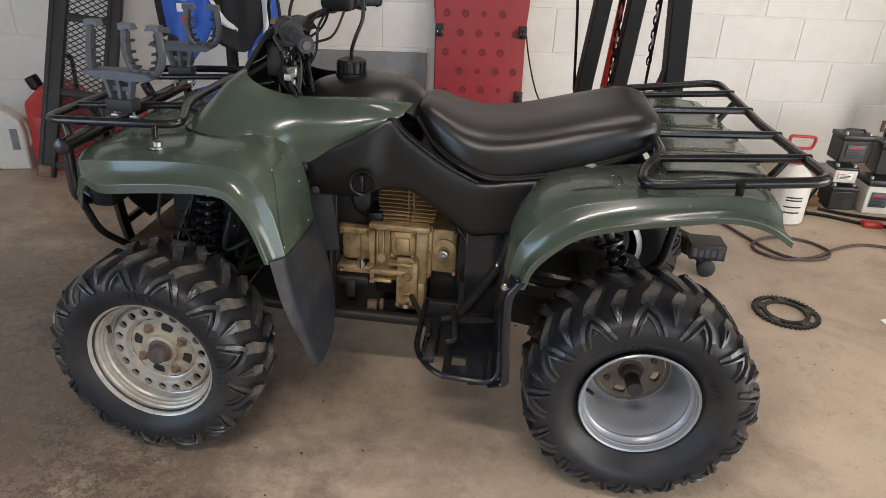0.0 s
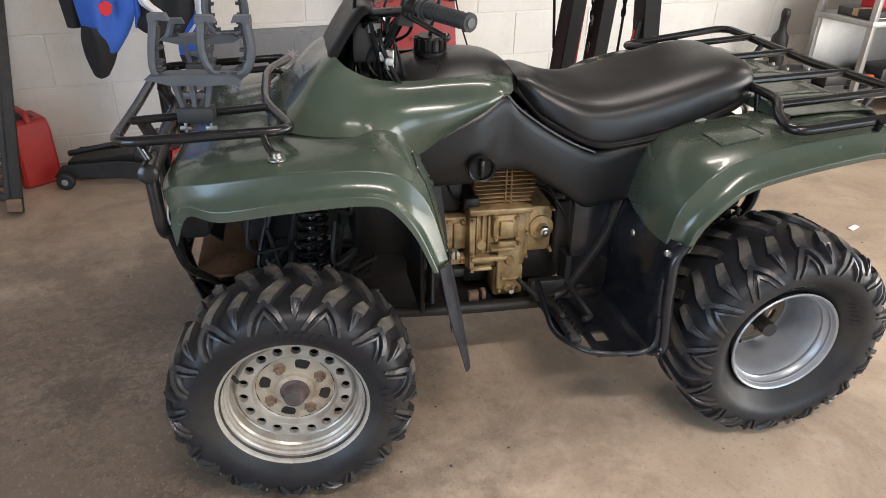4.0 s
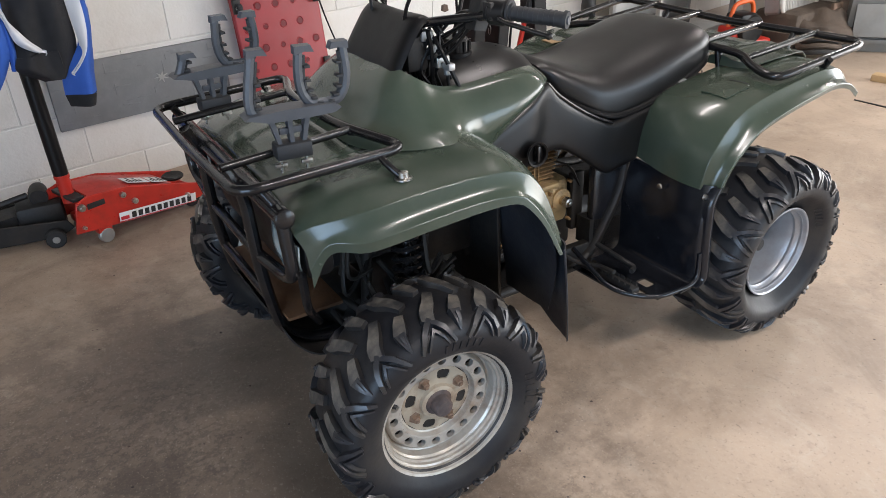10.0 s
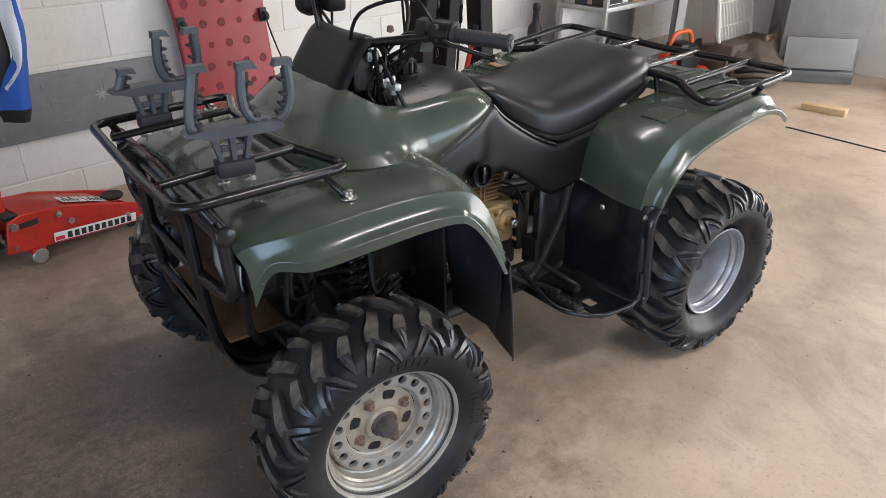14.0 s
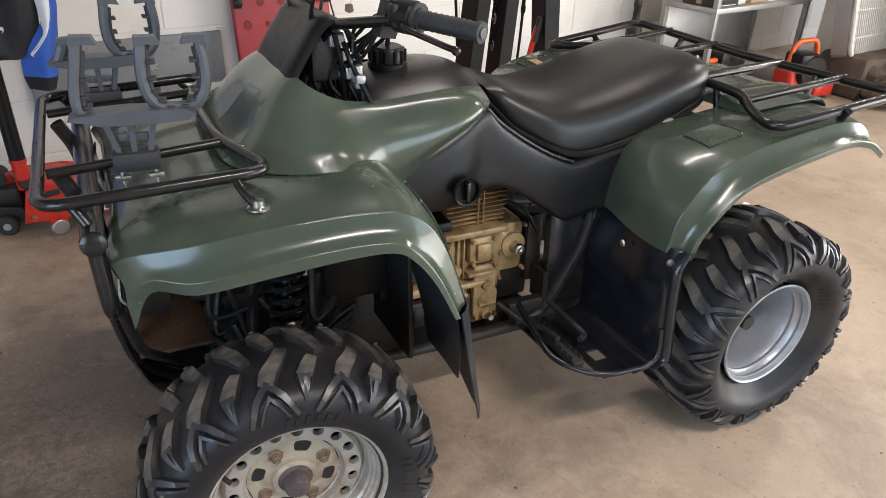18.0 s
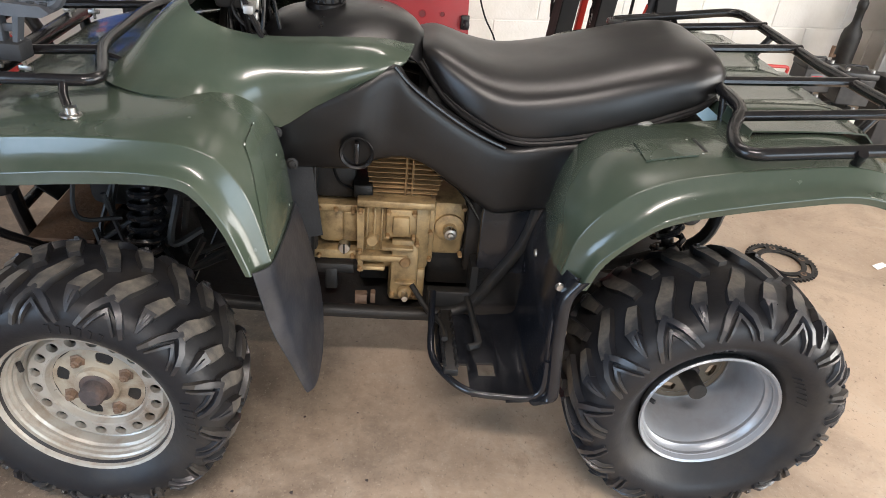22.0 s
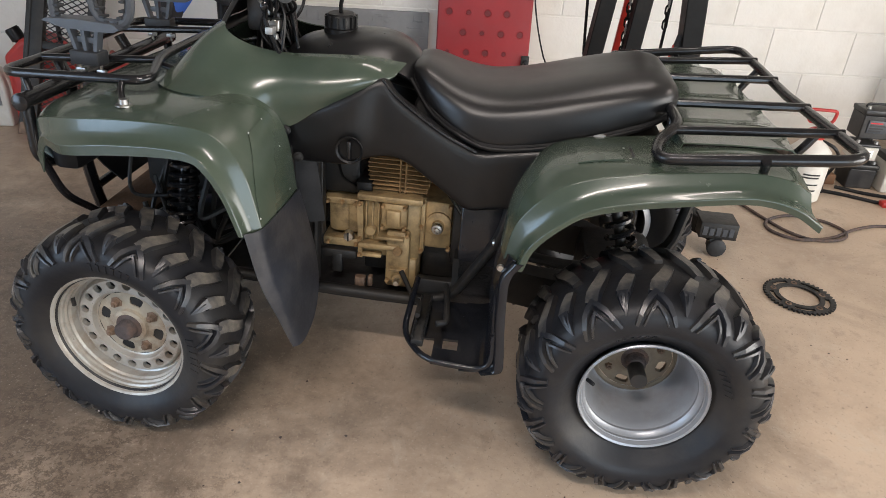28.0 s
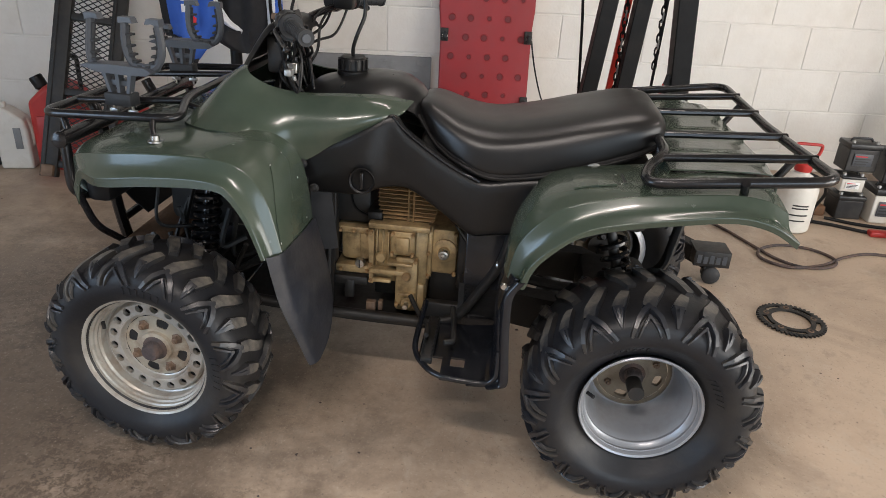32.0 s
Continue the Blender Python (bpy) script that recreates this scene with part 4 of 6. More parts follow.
cyl = part("cylinder", box((-.100, -.045, .55), (.005, .065, .66), .01), MATTB, engine, "finned alloy cylinder, brown with grime")
for k in range(9):
    z = .566 + .0125 * k
    ext = .010 * math.sin(math.pi * k / 10)
    part("cooling_fin", box((-.125 - ext, -.090, z), (.030 + ext, .09, z + .0038), .0012, None, 1), FINS, cyl)
for x in (-.045, -.03):
    part("fin_post", tube([(x, -.089, .562), (x, -.089, .665)], .003, 6), FINS, cyl)
part("cylinder_head", box((-.12, -.07, .665), (.025, .07, .74), .012), MATTB, engine)
part("carburettor", box((.03, -.05, .575), (.11, .05, .66), .02), MATTB, engine)
part("intake_boot", lathe([(.03, .0), (.034, .02), (.03, .04), (.034, .06), (.03, .08)], 16, (.10, 0, .62), "x"), BLACKP, engine)
part("chain_guard", box((.105, -.095, .36), (.155, -.075, .56), .012), MATTB, engine)
for k, (a, b, c) in enumerate((((.02, -.08, .62), (.08, -.10, .59), (.14, -.09, .50)), ((-.22, -.08, .66), (-.20, -.10, .60), (-.16, -.08, .56)))):
    part("engine_cable", tube(spline([a, b, c], 6), .004, 6), BLACKP, engine)
part("side_stand_tab", box((-.155, -.13, .285), (-.125, -.115, .315), .003), RUSTY, engine)
part("side_stand_tab", box((-.118, -.13, .29), (-.105, -.115, .32), .003), RUSTY, engine)
# frame
frame_part = part("frame", tube(bend([(-.60, -.14, .30), (-.25, -.145, .285), (.02, -.145, .282), (.12, -.14, .30), (.24, -.14, .50), (.27, -.13, .70)], .06), .014, 10), MATTB, quad_bike, "black steel tube frame")
for s in (-1, 1):
    if s > 0:
        rod("frame_tube", [(-.60, .14, .30), (-.25, .145, .285), (.02, .145, .282), (.12, .14, .30), (.24, .14, .50), (.27, .13, .70)], .014, MATTB, .06, "", frame_part)
    rod("frame_tube", [(-.64, s * .11, .36), (-.62, s * .11, .60), (-.52, s * .09, .82), (-.30, s * .07, .86), (-.05, s * .08, .80), (.25, s * .11, .72), (.72, s * .12, .76)], .014, MATTB, .08, "", frame_part)
    rod("frame_tube", [(-.78, s * .13, .66), (-.60, s * .12, .64), (-.35, s * .11, .60), (-.27, s * .12, .30)], .012, MATTB, .06, "", frame_part)
    rod("frame_tube", [(.24, s * .12, .45), (.45, s * .12, .42), (.68, s * .12, .50), (.72, s * .12, .76)], .013, MATTB, .06, "", frame_part)
    rod("frame_tube", [(-.26, s * .12, .66), (-.265, s * .13, .30)], .012, MATTB, .04, "", frame_part)
    # front suspension
    rod("lower_arm", [(-.56, s * .12, .31), (-.65, s * .36, .27), (-.73, s * .12, .31)], .012, MATTB, .03, "", frame_part)
    rod("upper_arm", [(-.58, s * .12, .44), (-.65, s * .34, .39), (-.72, s * .12, .44)], .010, MATTB, .03, "", frame_part)
    rod("steering_rod", [(-.72, s * .08, .36), (-.72, s * .35, .33)], .008, MATTB, .03, "", frame_part)
    part("wheel_knuckle", box((-.695, min(s * .32, s * .40), .22), (-.61, max(s * .32, s * .40), .40), .02), MATTB, frame_part)
    part("brake_drum", lathe([(0, s * .30), (.085, s * .305), (.092, s * .33), (.092, s * .40), (.05, s * .41), (0, s * .41)], 24, (-.654, 0, .294)), MATTB, frame_part)
    top, low = Vector((-.57, s * .22, .70)), Vector((-.60, s * .27, .36))
    shock = part("shock_absorber", tube([top, low], .013, 10), GLOSSB, quad_bike, "black coil-over shock absorber")
    turns, coil = 9, []
    d = (low - top).normalized()
    u = d.orthogonal().normalized()
    w = d.cross(u)
    for k in range(turns * 10 + 1):
        a = 2 * math.pi * k / 10
        coil.append(top.lerp(low, .10 + .66 * k / (turns * 10)) + .034 * (math.cos(a) * u + math.sin(a) * w))
    part("coil_spring", tube(coil, .0065, 6), GLOSSB, shock)
    part("spring_cup", lathe([(0, 0), (.04, 0), (.042, .012), (0, .016)], 16, tuple(top.lerp(low, .78)), "z"), MATTB, shock)
    top, low = Vector((.50, s * .20, .68)), Vector((.585, s * .27, .36))
    rear_shock = part("shock_absorber", tube([top, low], .014, 10), MATTB, quad_bike, "black rear shock absorber with coil spring")
    d = (low - top).normalized()
    u = d.orthogonal().normalized()
    w = d.cross(u)
    part("coil_spring", tube([top.lerp(low, .12 + .70 * k / 80) + .033 * (math.cos(k * .628) * u + math.sin(k * .628) * w) for k in range(81)], .0075, 6), GLOSSB, rear_shock)
# rear axle
part("rear_axle", lathe([(0, -.42), (.02, -.42), (.02, -.17), (.05, -.15), (.055, .0), (.05, .15), (.02, .17), (.02, .42), (0, .42)], 20, (.598, 0, .298)), MATTB, quad_bike)
part("axle_housing", box((.48, -.11, .24), (.70, .11, .40), .04), MATTB, quad_bike)
part("swing_arm", prism([(.12, .33), (.12, .42), (.50, .38), (.60, .34), (.60, .26), (.50, .27)], -.14, -.10), MATTB, quad_bike)
part("swing_arm", prism([(.12, .33), (.12, .42), (.50, .38), (.60, .34), (.60, .26), (.50, .27)], .10, .14), MATTB, quad_bike)
part("muffler", lathe([(0, .0), (.05, .0), (.066, .03), (.068, .30), (.05, .36), (.018, .37), (.018, .42), (0, .42)], 20, (.46, .20, .56), "x"), RUSTY, quad_bike, "rusty exhaust silencer")
# plain dark boxes added inside so no light shows through the middle
part("ignition_cover", box((-.33, -.07, .53), (-.16, .07, .68), .012), MATTB, quad_bike)
part("air_box", box((-.02, -.10, .66), (.24, .10, .84), .03), MATTB, quad_bike)
part("wiring_box", box((-.76, -.11, .50), (-.50, .11, .80), .03), MATTB, quad_bike)
part("front_differential", lathe([(0, -.10), (.05, -.09), (.085, -.03), (.085, .03), (.05, .09), (0, .10)], 20, (-.65, 0, .33)), MATTB, quad_bike)
part("oil_cooler", box((-.47, -.13, .45), (-.30, .13, .64), .02), MATTB, quad_bike)
for k in range(10):
    rnd = random.Random(k)
    a = (-.76 + rnd.random() * .3, -.10 - rnd.random() * .14, .50 + rnd.random() * .22)
    b = (a[0] + rnd.uniform(-.05, .1), a[1] + rnd.uniform(-.04, .04), a[2] + rnd.uniform(-.18, -.05))
    c = (b[0] + rnd.uniform(.0, .12), b[1] + rnd.uniform(-.02, .05), b[2] + rnd.uniform(-.03, .10))
    part("wiring_hose", tube(spline([a, b, c], 6), .005 + .004 * rnd.random(), 6), MATTB, quad_bike)


# ---- wheels ----
BODY[0] = False

def tyre_profile(half, bead, grow):
    sunk = .17 if grow else 0  # the rear rim sits deeper in its tyre
    base = [(bead, .76 - sunk), (bead + .006, .84 - sunk), (.176, .93 - sunk * .25), (.196, 1.05), (.218, 1.09), (.240, 1.04), (.256, .88), (.265, .60), (.270, .28), (.271, 0)]
    left = [(r + grow * min(1, max(0, (r - .17) / .08)), -y * half) for r, y in base]
    return left + [(r, -h) for r, h in left[::-1][1:]]


def tyre(half, count, bead, grow, w):
    """The carcass and its tread lugs, all under the wheel w."""
    prof = spline(np.array(tyre_profile(half, bead, grow)), 3)
    bm = lathe([tuple(p) for p in prof], 64)
    # arc length from the crown
    mid = len(prof) // 2
    seg = np.linalg.norm(np.diff(prof, axis=0), axis=1)
    s = np.concatenate([[0], np.cumsum(seg)])
    s -= s[mid]
    nrm = np.gradient(prof, axis=0)
    nrm = np.stack([-nrm[:, 1], nrm[:, 0]], 1)
    nrm /= np.linalg.norm(nrm, axis=1, keepdims=True)
    if nrm[mid][0] < 0:
        nrm = -nrm

    def on(theta, a, h):
        r = np.interp(a, s, prof[:, 0]) + h * np.interp(a, s, nrm[:, 0])
        y = np.interp(a, s, prof[:, 1]) + h * np.interp(a, s, nrm[:, 1])
        return Vector((r * math.cos(theta), y, r * math.sin(theta)))

    def strip(bm, line, width, height, taper=.74, dusty=False):
        """A raised bar along a line of (angle, arc length)."""
        line = spline(np.array(line, float), 2)
        width, height = spline([[q] for q in width], 2)[:, 0], spline([[q] for q in height], 2)[:, 0]
        rows = []
        for i, (th, a) in enumerate(line):
            d = line[min(i + 1, len(line) - 1)] - line[max(i - 1, 0)]
            d = np.array([d[0] * .27, d[1]])
            d /= np.linalg.norm(d)
            side = np.array([-d[1] / .27, d[0]])
            hw = width[i] / 2
            rows.append([on(th + side[0] * hw * q, a + side[1] * hw * q, hh) for q, hh in ((-1, -.004), (-taper, height[i]), (taper, height[i]), (1, -.004))])
        vs = [[bm.verts.new(q) for q in r] for r in rows]
        for p, q in zip(vs, vs[1:]):
            for k in range(3):
                face = bm.faces.new((p[k], p[k + 1], q[k + 1], q[k]))
                face.material_index = 1 if dusty and k == 1 else 0
        quad(bm, *vs[0])
        quad(bm, *vs[-1])

    edge = half * 1.06
    # moulded bars where the side wall carries its lettering
    for sgn in (-1, 1):
        for k in range(12):
            a = .5 + k * .085 + (.9 if k > 5 else 0)
            strip(bm, [(a, sgn * (s[-1] - .070)), (a + .01, sgn * (s[-1] - .050))], [.011, .011], [.0022, .0022], .8)
    part("tyre", bm, RUBBER, w, "dusty black knobbly all-terrain tyre", True, 32)
    step = 2 * math.pi / count
    for sgn in (-1, 1):
        # long lug: a bar from the crown that ends in a double chevron on the shoulder
        lug = bmesh.new()
        strip(lug, [(-.15, sgn * -.006), (-.09, sgn * edge * .26), (-.03, sgn * edge * .48), (0, sgn * edge * .70)], [.024, .030, .034, .032], [.011, .013, .014, .014], .84, True)
        for leg in (-1, 1):
            strip(lug, [(-leg * .012, sgn * edge * .66), (leg * .090, sgn * edge * .90), (leg * .175, sgn * edge * 1.19)], [.017, .016, .011], [.014, .013, .007], .66)
            strip(lug, [(-leg * .008, sgn * edge * .86), (leg * .058, sgn * edge * 1.03), (leg * .112, sgn * edge * 1.21)], [.009, .008, .006], [.010, .009, .005], .6)
        # short lug: a bar that runs out in a point between two chevrons
        wedge = bmesh.new()
        strip(wedge, [(-.085, sgn * edge * .22), (-.045, sgn * edge * .42), (0, sgn * edge * .66)], [.022, .029, .033], [.010, .013, .014], .84, True)
        strip(wedge, [(0, sgn * edge * .64), (.004, sgn * edge * .82), (.006, sgn * edge * 1.02)], [.031, .022, .005], [.016, .012, .005], .72)
        strip(wedge, [(0, sgn * edge * .72), (.004, sgn * edge * .82), (.006, sgn * edge * .94)], [.014, .010, .003], [.019, .015, .007], .5)
        for shape, turn in ((lug, 0 if sgn < 0 else .5), (wedge, .5 if sgn < 0 else 1.0)):
            first = part("tread_lug", shape, LUGRUB, w, "", True, 24)
            first.data.materials.append(WORNLUG)
            first.matrix_local = Matrix.Rotation(-turn * step, 4, "Y")
            for k in range(1, count):
                ob = new("tread_lug", first.data)
                ob.parent = w
                ob.matrix_local = Matrix.Rotation(-(k + turn) * step, 4, "Y")


def ring_with_holes(bm, r0, r1, y0, y1, count, hole_w, hole_h, rc, thick, phase=0.0, seg=16):
    """A dished ring with a row of round or oval holes through it."""
    for k in range(count):
        c = phase + 2 * math.pi * k / count
        half = math.pi / count
        outer, inner = [], []
        for j in range(seg):
            a = 2 * math.pi * j / seg
            dx, dy = math.cos(a), math.sin(a)
            f = 1 / max(abs(dx), abs(dy))
            th, r = c + dx * f * half, (r0 + r1) / 2 + dy * f * (r1 - r0) / 2
            outer.append((th, r))
            q = 1 if count > 6 else min(1 / max(abs(dx), abs(dy)), 1.22)
            inner.append((c + dx * q * hole_w / rc, rc + dy * q * hole_h))
        def P(q, d):
            th, r = q
            return Vector((r * math.cos(th), y0 + (y1 - y0) * (r - r0) / (r1 - r0) + d, r * math.sin(th)))
        vo = [bm.verts.new(P(q, 0)) for q in outer]
        vi = [bm.verts.new(P(q, 0)) for q in inner]
        vb = [bm.verts.new(P(q, thick)) for q in inner]
        for j in range(seg):
            i = (j + 1) % seg
            quad(bm, vo[j], vo[i], vi[i], vi[j])
            quad(bm, vi[j], vi[i], vb[i], vb[j])


def wheel(front):
    half = .102 if front else .128
    bm = bmesh.new()
    if front:
        F = -.080
        add_lathe(bm, [(.150, .085), (.170, .082), (.176, .078), (.166, .070), (.160, .03), (.150, -.02), (.158, F + .012), (.166, F + .006), (.172, F), (.176, F - .004), (.177, F - .008), (.174, F - .011), (.168, F - .008), (.164, F + .003), (.1625, F + .0035), (.1620, F + .008), (.1630, F + .010), (.159, F + .018), (.1515, F + .021), (.1510, F + .026), (.1525, F + .028), (.1480, F + .033), (.146, F + .052), (.140, F + .056), (.137, F + .047), (.132, F + .043)], 64)
        ring_with_holes(bm, .104, .132, F + .043, F + .043, 18, .0118, .0108, .119, .014, .08)
        add_lathe(bm, [(.104, F + .043), (.100, F + .044), (.096, F + .056), (.092, F + .058)], 48)
    else:
        F = -.096
        add_lathe(bm, [(.140, .105), (.155, .10), (.162, .095), (.150, .085), (.145, .03), (.140, -.05), (.148, F + .02), (.154, F + .008), (.158, F), (.162, F - .004), (.163, F - .008), (.160, F - .011), (.155, F - .008), (.151, F + .003), (.1495, F + .0035), (.1490, F + .008), (.1500, F + .011), (.146, F + .020), (.1405, F + .024), (.1400, F + .029), (.1415, F + .032), (.1375, F + .040), (.1345, F + .052), (.1315, F + .075), (.125, F + .125), (.122, F + .140), (.117, F + .147), (.112, F + .146)], 64)
    fit = .985 if front else .918
    for v in bm.verts:
        v.co.x *= fit
        v.co.z *= fit
    w = part("wheel", bm, TANRIM if front else SILVER, quad_bike, "grimy silver painted steel wheel" if front else "deep-dished silver painted steel wheel", True, 35)
    if front:
        db = bmesh.new()
        ring_with_holes(db, .046, .092, F + .054, F + .058, 4, .0165, .0125, .071, .014, .4)
        add_lathe(db, [(.046, F + .054), (.044, F + .045), (.036, F + .043), (.001, F + .043)], 32)
        for v in db.verts:
            v.co.x *= fit
            v.co.z *= fit
        part("wheel_disc", db, TANDISC, w, "brown-stained centre of the wheel", True, 35)
    else:
        db = bmesh.new()
        add_lathe(db, [(.112, F + .146), (.106, F + .143), (.102, F + .148), (.100, F + .149)], 48)
        ring_with_holes(db, .046, .100, F + .141, F + .149, 4, .0175, .0125, .077, .012, .0)
        add_lathe(db, [(.046, F + .141), (.040, F + .138), (.001, F + .138)], 32)
        for v in db.verts:
            v.co.x *= fit
            v.co.z *= fit
        part("wheel_disc", db, BROWNDISC, w, "brown stained wheel disc", True, 35)
    tyre(half, 13, .160 if front else .141, .0 if front else .009, w)
    hub_y = F + (.043 if front else .138)
    part("hub_cap", lathe([(0, hub_y - .030), (.020, hub_y - .029), (.024, hub_y - .024), (.025, hub_y - .004), (.034, hub_y)], 20), RUSTHUB, w, "rusty axle cap")
    plate = .097 if front else .052
    part("hub_plate", lathe([(0, .014 + hub_y), (plate, .016 + hub_y), (plate, .026 + hub_y), (0, .026 + hub_y)], 28), MATTB, w)
    # black disc added so the wheel's holes read as shaded depth
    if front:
        part("hole_shade_disc", lathe([(.030, hub_y + .028), (.142, hub_y + .022), (.142, hub_y + .03), (.03, hub_y + .034)], 32), INK_AND_SHADE, w)
    for k in range(4):
        a = math.pi / 4 + k * math.pi / 2 + (.4 if front else 0)
        c = (.066 * math.cos(a), hub_y + .010, .066 * math.sin(a))
        part("lug_nut", lathe([(0, -.016), (.0045, -.016), (.0055, -.012), (.009, -.011), (.0105, 0), (.016, .002)], 6, c), RUSTY, w, "rusty wheel nut")
    vr = .148 if front else .124
    part("valve_stem", tube([(-vr * .97, F + .035, -vr * .25), (-vr * .86, F + .018, -vr * .22)], .005, 8), RUBBER, w)
    return w


front_wheel, rear_wheel = wheel(True), wheel(False)
front_wheel.matrix_world = pose(-.643, -.478, .288, 0, 40, -4)
rear_wheel.matrix_world = pose(.598, -.452, .297, 0, 15, 0)
copy_thing(front_wheel, pose(-.643, .478, .288, 0, 20, 176))
copy_thing(rear_wheel, pose(.598, .452, .297, 0, 70, 180))

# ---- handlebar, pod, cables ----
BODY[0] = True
bar = rod("handlebar", [(-.245, -.415, 1.105), (-.312, -.30, 1.115), (-.40, -.12, 1.085), (-.425, -.04, 1.06), (-.425, .04, 1.06), (-.40, .12, 1.085), (-.312, .30, 1.115), (-.245, .415, 1.105)], .011, GLOSSB, .05, "black steel handlebar")
for s in (-1, 1):
    d = Vector((.067, s * .115, -.010)).normalized()
    p0, p1 = Vector((-.310, s * .303, 1.115)), Vector((-.243, s * .418, 1.105))
    grip = part("hand_grip", tube([p0, p0 + d * .006, p0 + d * .0061, p1 - d * .008, p1 - d * .0079, p1], [.021, .021, .0165, .0165, .020, .019], 14), PADR, bar, "black rubber grip")
    for k in range(8):
        q = p0.lerp(p1, .15 + .09 * k)
        part("grip_ring", tube([q - d * .002, q + d * .002], .0176, 12), PADR, grip)
    part("switch_box", tube([p0 - d * .052, p0 - d * .046, p0 - d * .010, p0 - d * .004], [.022, .031, .031, .024], 12), BLACKP, bar)
    part("grip_flange", tube([p0 - d * .004, p0 + d * .001], .029, 16), PADR, grip)
    rod("brake_lever", [tuple(p0 - d * .03), tuple(p0 + Vector((-.04, s * .01, -.01))), tuple(p1 + Vector((-.055, -s * .02, -.025))), tuple(p1 + Vector((-.045, 0, -.028)))], .006, GLOSSB, .02, "", bar)
    part("lever_perch", box((-.355, min(s * .255, s * .29), 1.10), (-.325, max(s * .255, s * .29), 1.14), .006), MATTB, bar)
part("throttle_box", lathe([(0, -.02), (.03, -.018), (.034, 0), (.034, .03), (.0, .034)], 20, (-.36, .25, 1.115)), BLACKP, bar)
part("choke_knob", lathe([(0, .014), (.007, .012), (.009, 0), (.0, -.004)], 12, (-.395, -.165, 1.115), "z"), RUSTY, bar)
POD = [[(-.505, y, .955), (-.510, y, .97), (-.475, y, 1.03), (-.435, y, 1.085), (-.405, y, 1.092), (-.375, y, 1.06)] for y in (-.115, -.10, -.05, 0, .05, .10, .115)]
POD[0] = [(x + .01, y, z - .012) for x, y, z in POD[0]]
POD[-1] = [(x + .01, y, z - .012) for x, y, z in POD[-1]]
pod = part("instrument_pod", skin(smooth_grid(POD, 3, 4), .004), BLACKP, quad_bike, "matt black plastic instrument cover", True, 60)
part("pod_back", box((-.45, -.09, .96), (-.39, .09, 1.06), .01), MATTB, pod)
part("steering_stem", tube([(-.50, 0, .60), (-.425, 0, 1.05)], .018, 12), MATTB, quad_bike)
part("key_switch", lathe([(0, .018), (.014, .016), (.016, 0), (0, -.005)], 14, (-.375, -.045, 1.055), "z"), CHROME, quad_bike)
part("ignition_connector", box((-.380, -.148, .968), (-.360, -.122, .986), .004), STEELG, quad_bike, "pale plastic connector")
CAB = []
for k in range(12):
    rnd = random.Random(40 + k)
    s = -1 if k % 3 else 1
    CAB.append([(-.33 + rnd.uniform(-.03, .03), s * rnd.uniform(.18, .28), 1.11), (-.35 + rnd.uniform(-.03, .04), s * rnd.uniform(.08, .18), 1.04 + rnd.uniform(-.03, .05)),
                (-.40 + rnd.uniform(-.03, .05), s * rnd.uniform(.02, .11), .98 + rnd.uniform(-.02, .03)), (-.41 + rnd.uniform(-.05, .08), s * rnd.uniform(.0, .10), .88)])
for line in CAB:
    part("control_cable", tube(spline(line, 6), .0042, 6), BLACKP, quad_bike)
# clutter between the bar and the tank: brake boot, switch clips, connectors
part("lever_boot", prism([(-.362, 1.075), (-.342, 1.14), (-.322, 1.145), (-.310, 1.115), (-.330, 1.07)], -.235, -.195), MATTB, bar)
part("brake_reservoir", box((-.345, .17, 1.10), (-.285, .24, 1.165), .010), BLACKP, bar)
part("bar_clamp", box((-.435, -.045, 1.035), (-.390, .045, 1.068), .010), MATTB, bar)
for k, (x, y, z, w, mat) in enumerate(((-.395, -.085, 1.045, .016, STEELG), (-.380, -.100, 1.015, .011, WHITEP), (-.372, -.110, .985, .018, CHROME), (-.385, -.075, .995, .014, GREYP), (-.392, -.060, 1.030, .012, GREYP), (-.365, -.125, .960, .009, STEELG), (-.40, .06, 1.02, .015, GREYP))):
    soft(part("connector", box((x - w, y - w * .6, z - w * .8), (x + w, y + w * .6, z + w * .8)), mat, quad_bike), .003)
for k in range(14):
    rnd = random.Random(90 + k)
    p = (-.40 + rnd.uniform(-.02, .04), rnd.uniform(-.13, .05), 1.06 + rnd.uniform(-.03, .02))
    q = (p[0] + rnd.uniform(-.02, .04), p[1] + rnd.uniform(-.03, .03), 1.0 + rnd.uniform(-.02, .02))
    part("wiring_loom", tube(spline([p, q, (q[0] + rnd.uniform(-.02, .05), q[1] + rnd.uniform(-.03, .03), .90)], 5), .003 + .003 * rnd.random(), 6), BLACKP, quad_bike)
for s in (-1, 1):
    d = Vector((.067, s * .115, -.010)).normalized()
    p1 = Vector((-.243, s * .418, 1.105))
    part("bar_end", tube([p1 - d * .002, p1 + d * .003], .010, 12), GREYP, bar)
    part("lever_ball", lathe([(0, -.009), (.006, -.007), (.009, 0), (.006, .007), (0, .009)], 10, (-.290, s * .412, 1.077)), GLOSSB, bar)
    part("brake_hose", tube(spline([(-.345, s * .27, 1.14), (-.37, s * .22, 1.19), (-.43, s * .10, 1.15), (-.44, s * .05, 1.03)], 6), .0045, 6), BLACKP, quad_bike)


# ---- holders clamped on the front rack ----
BODY[0] = False

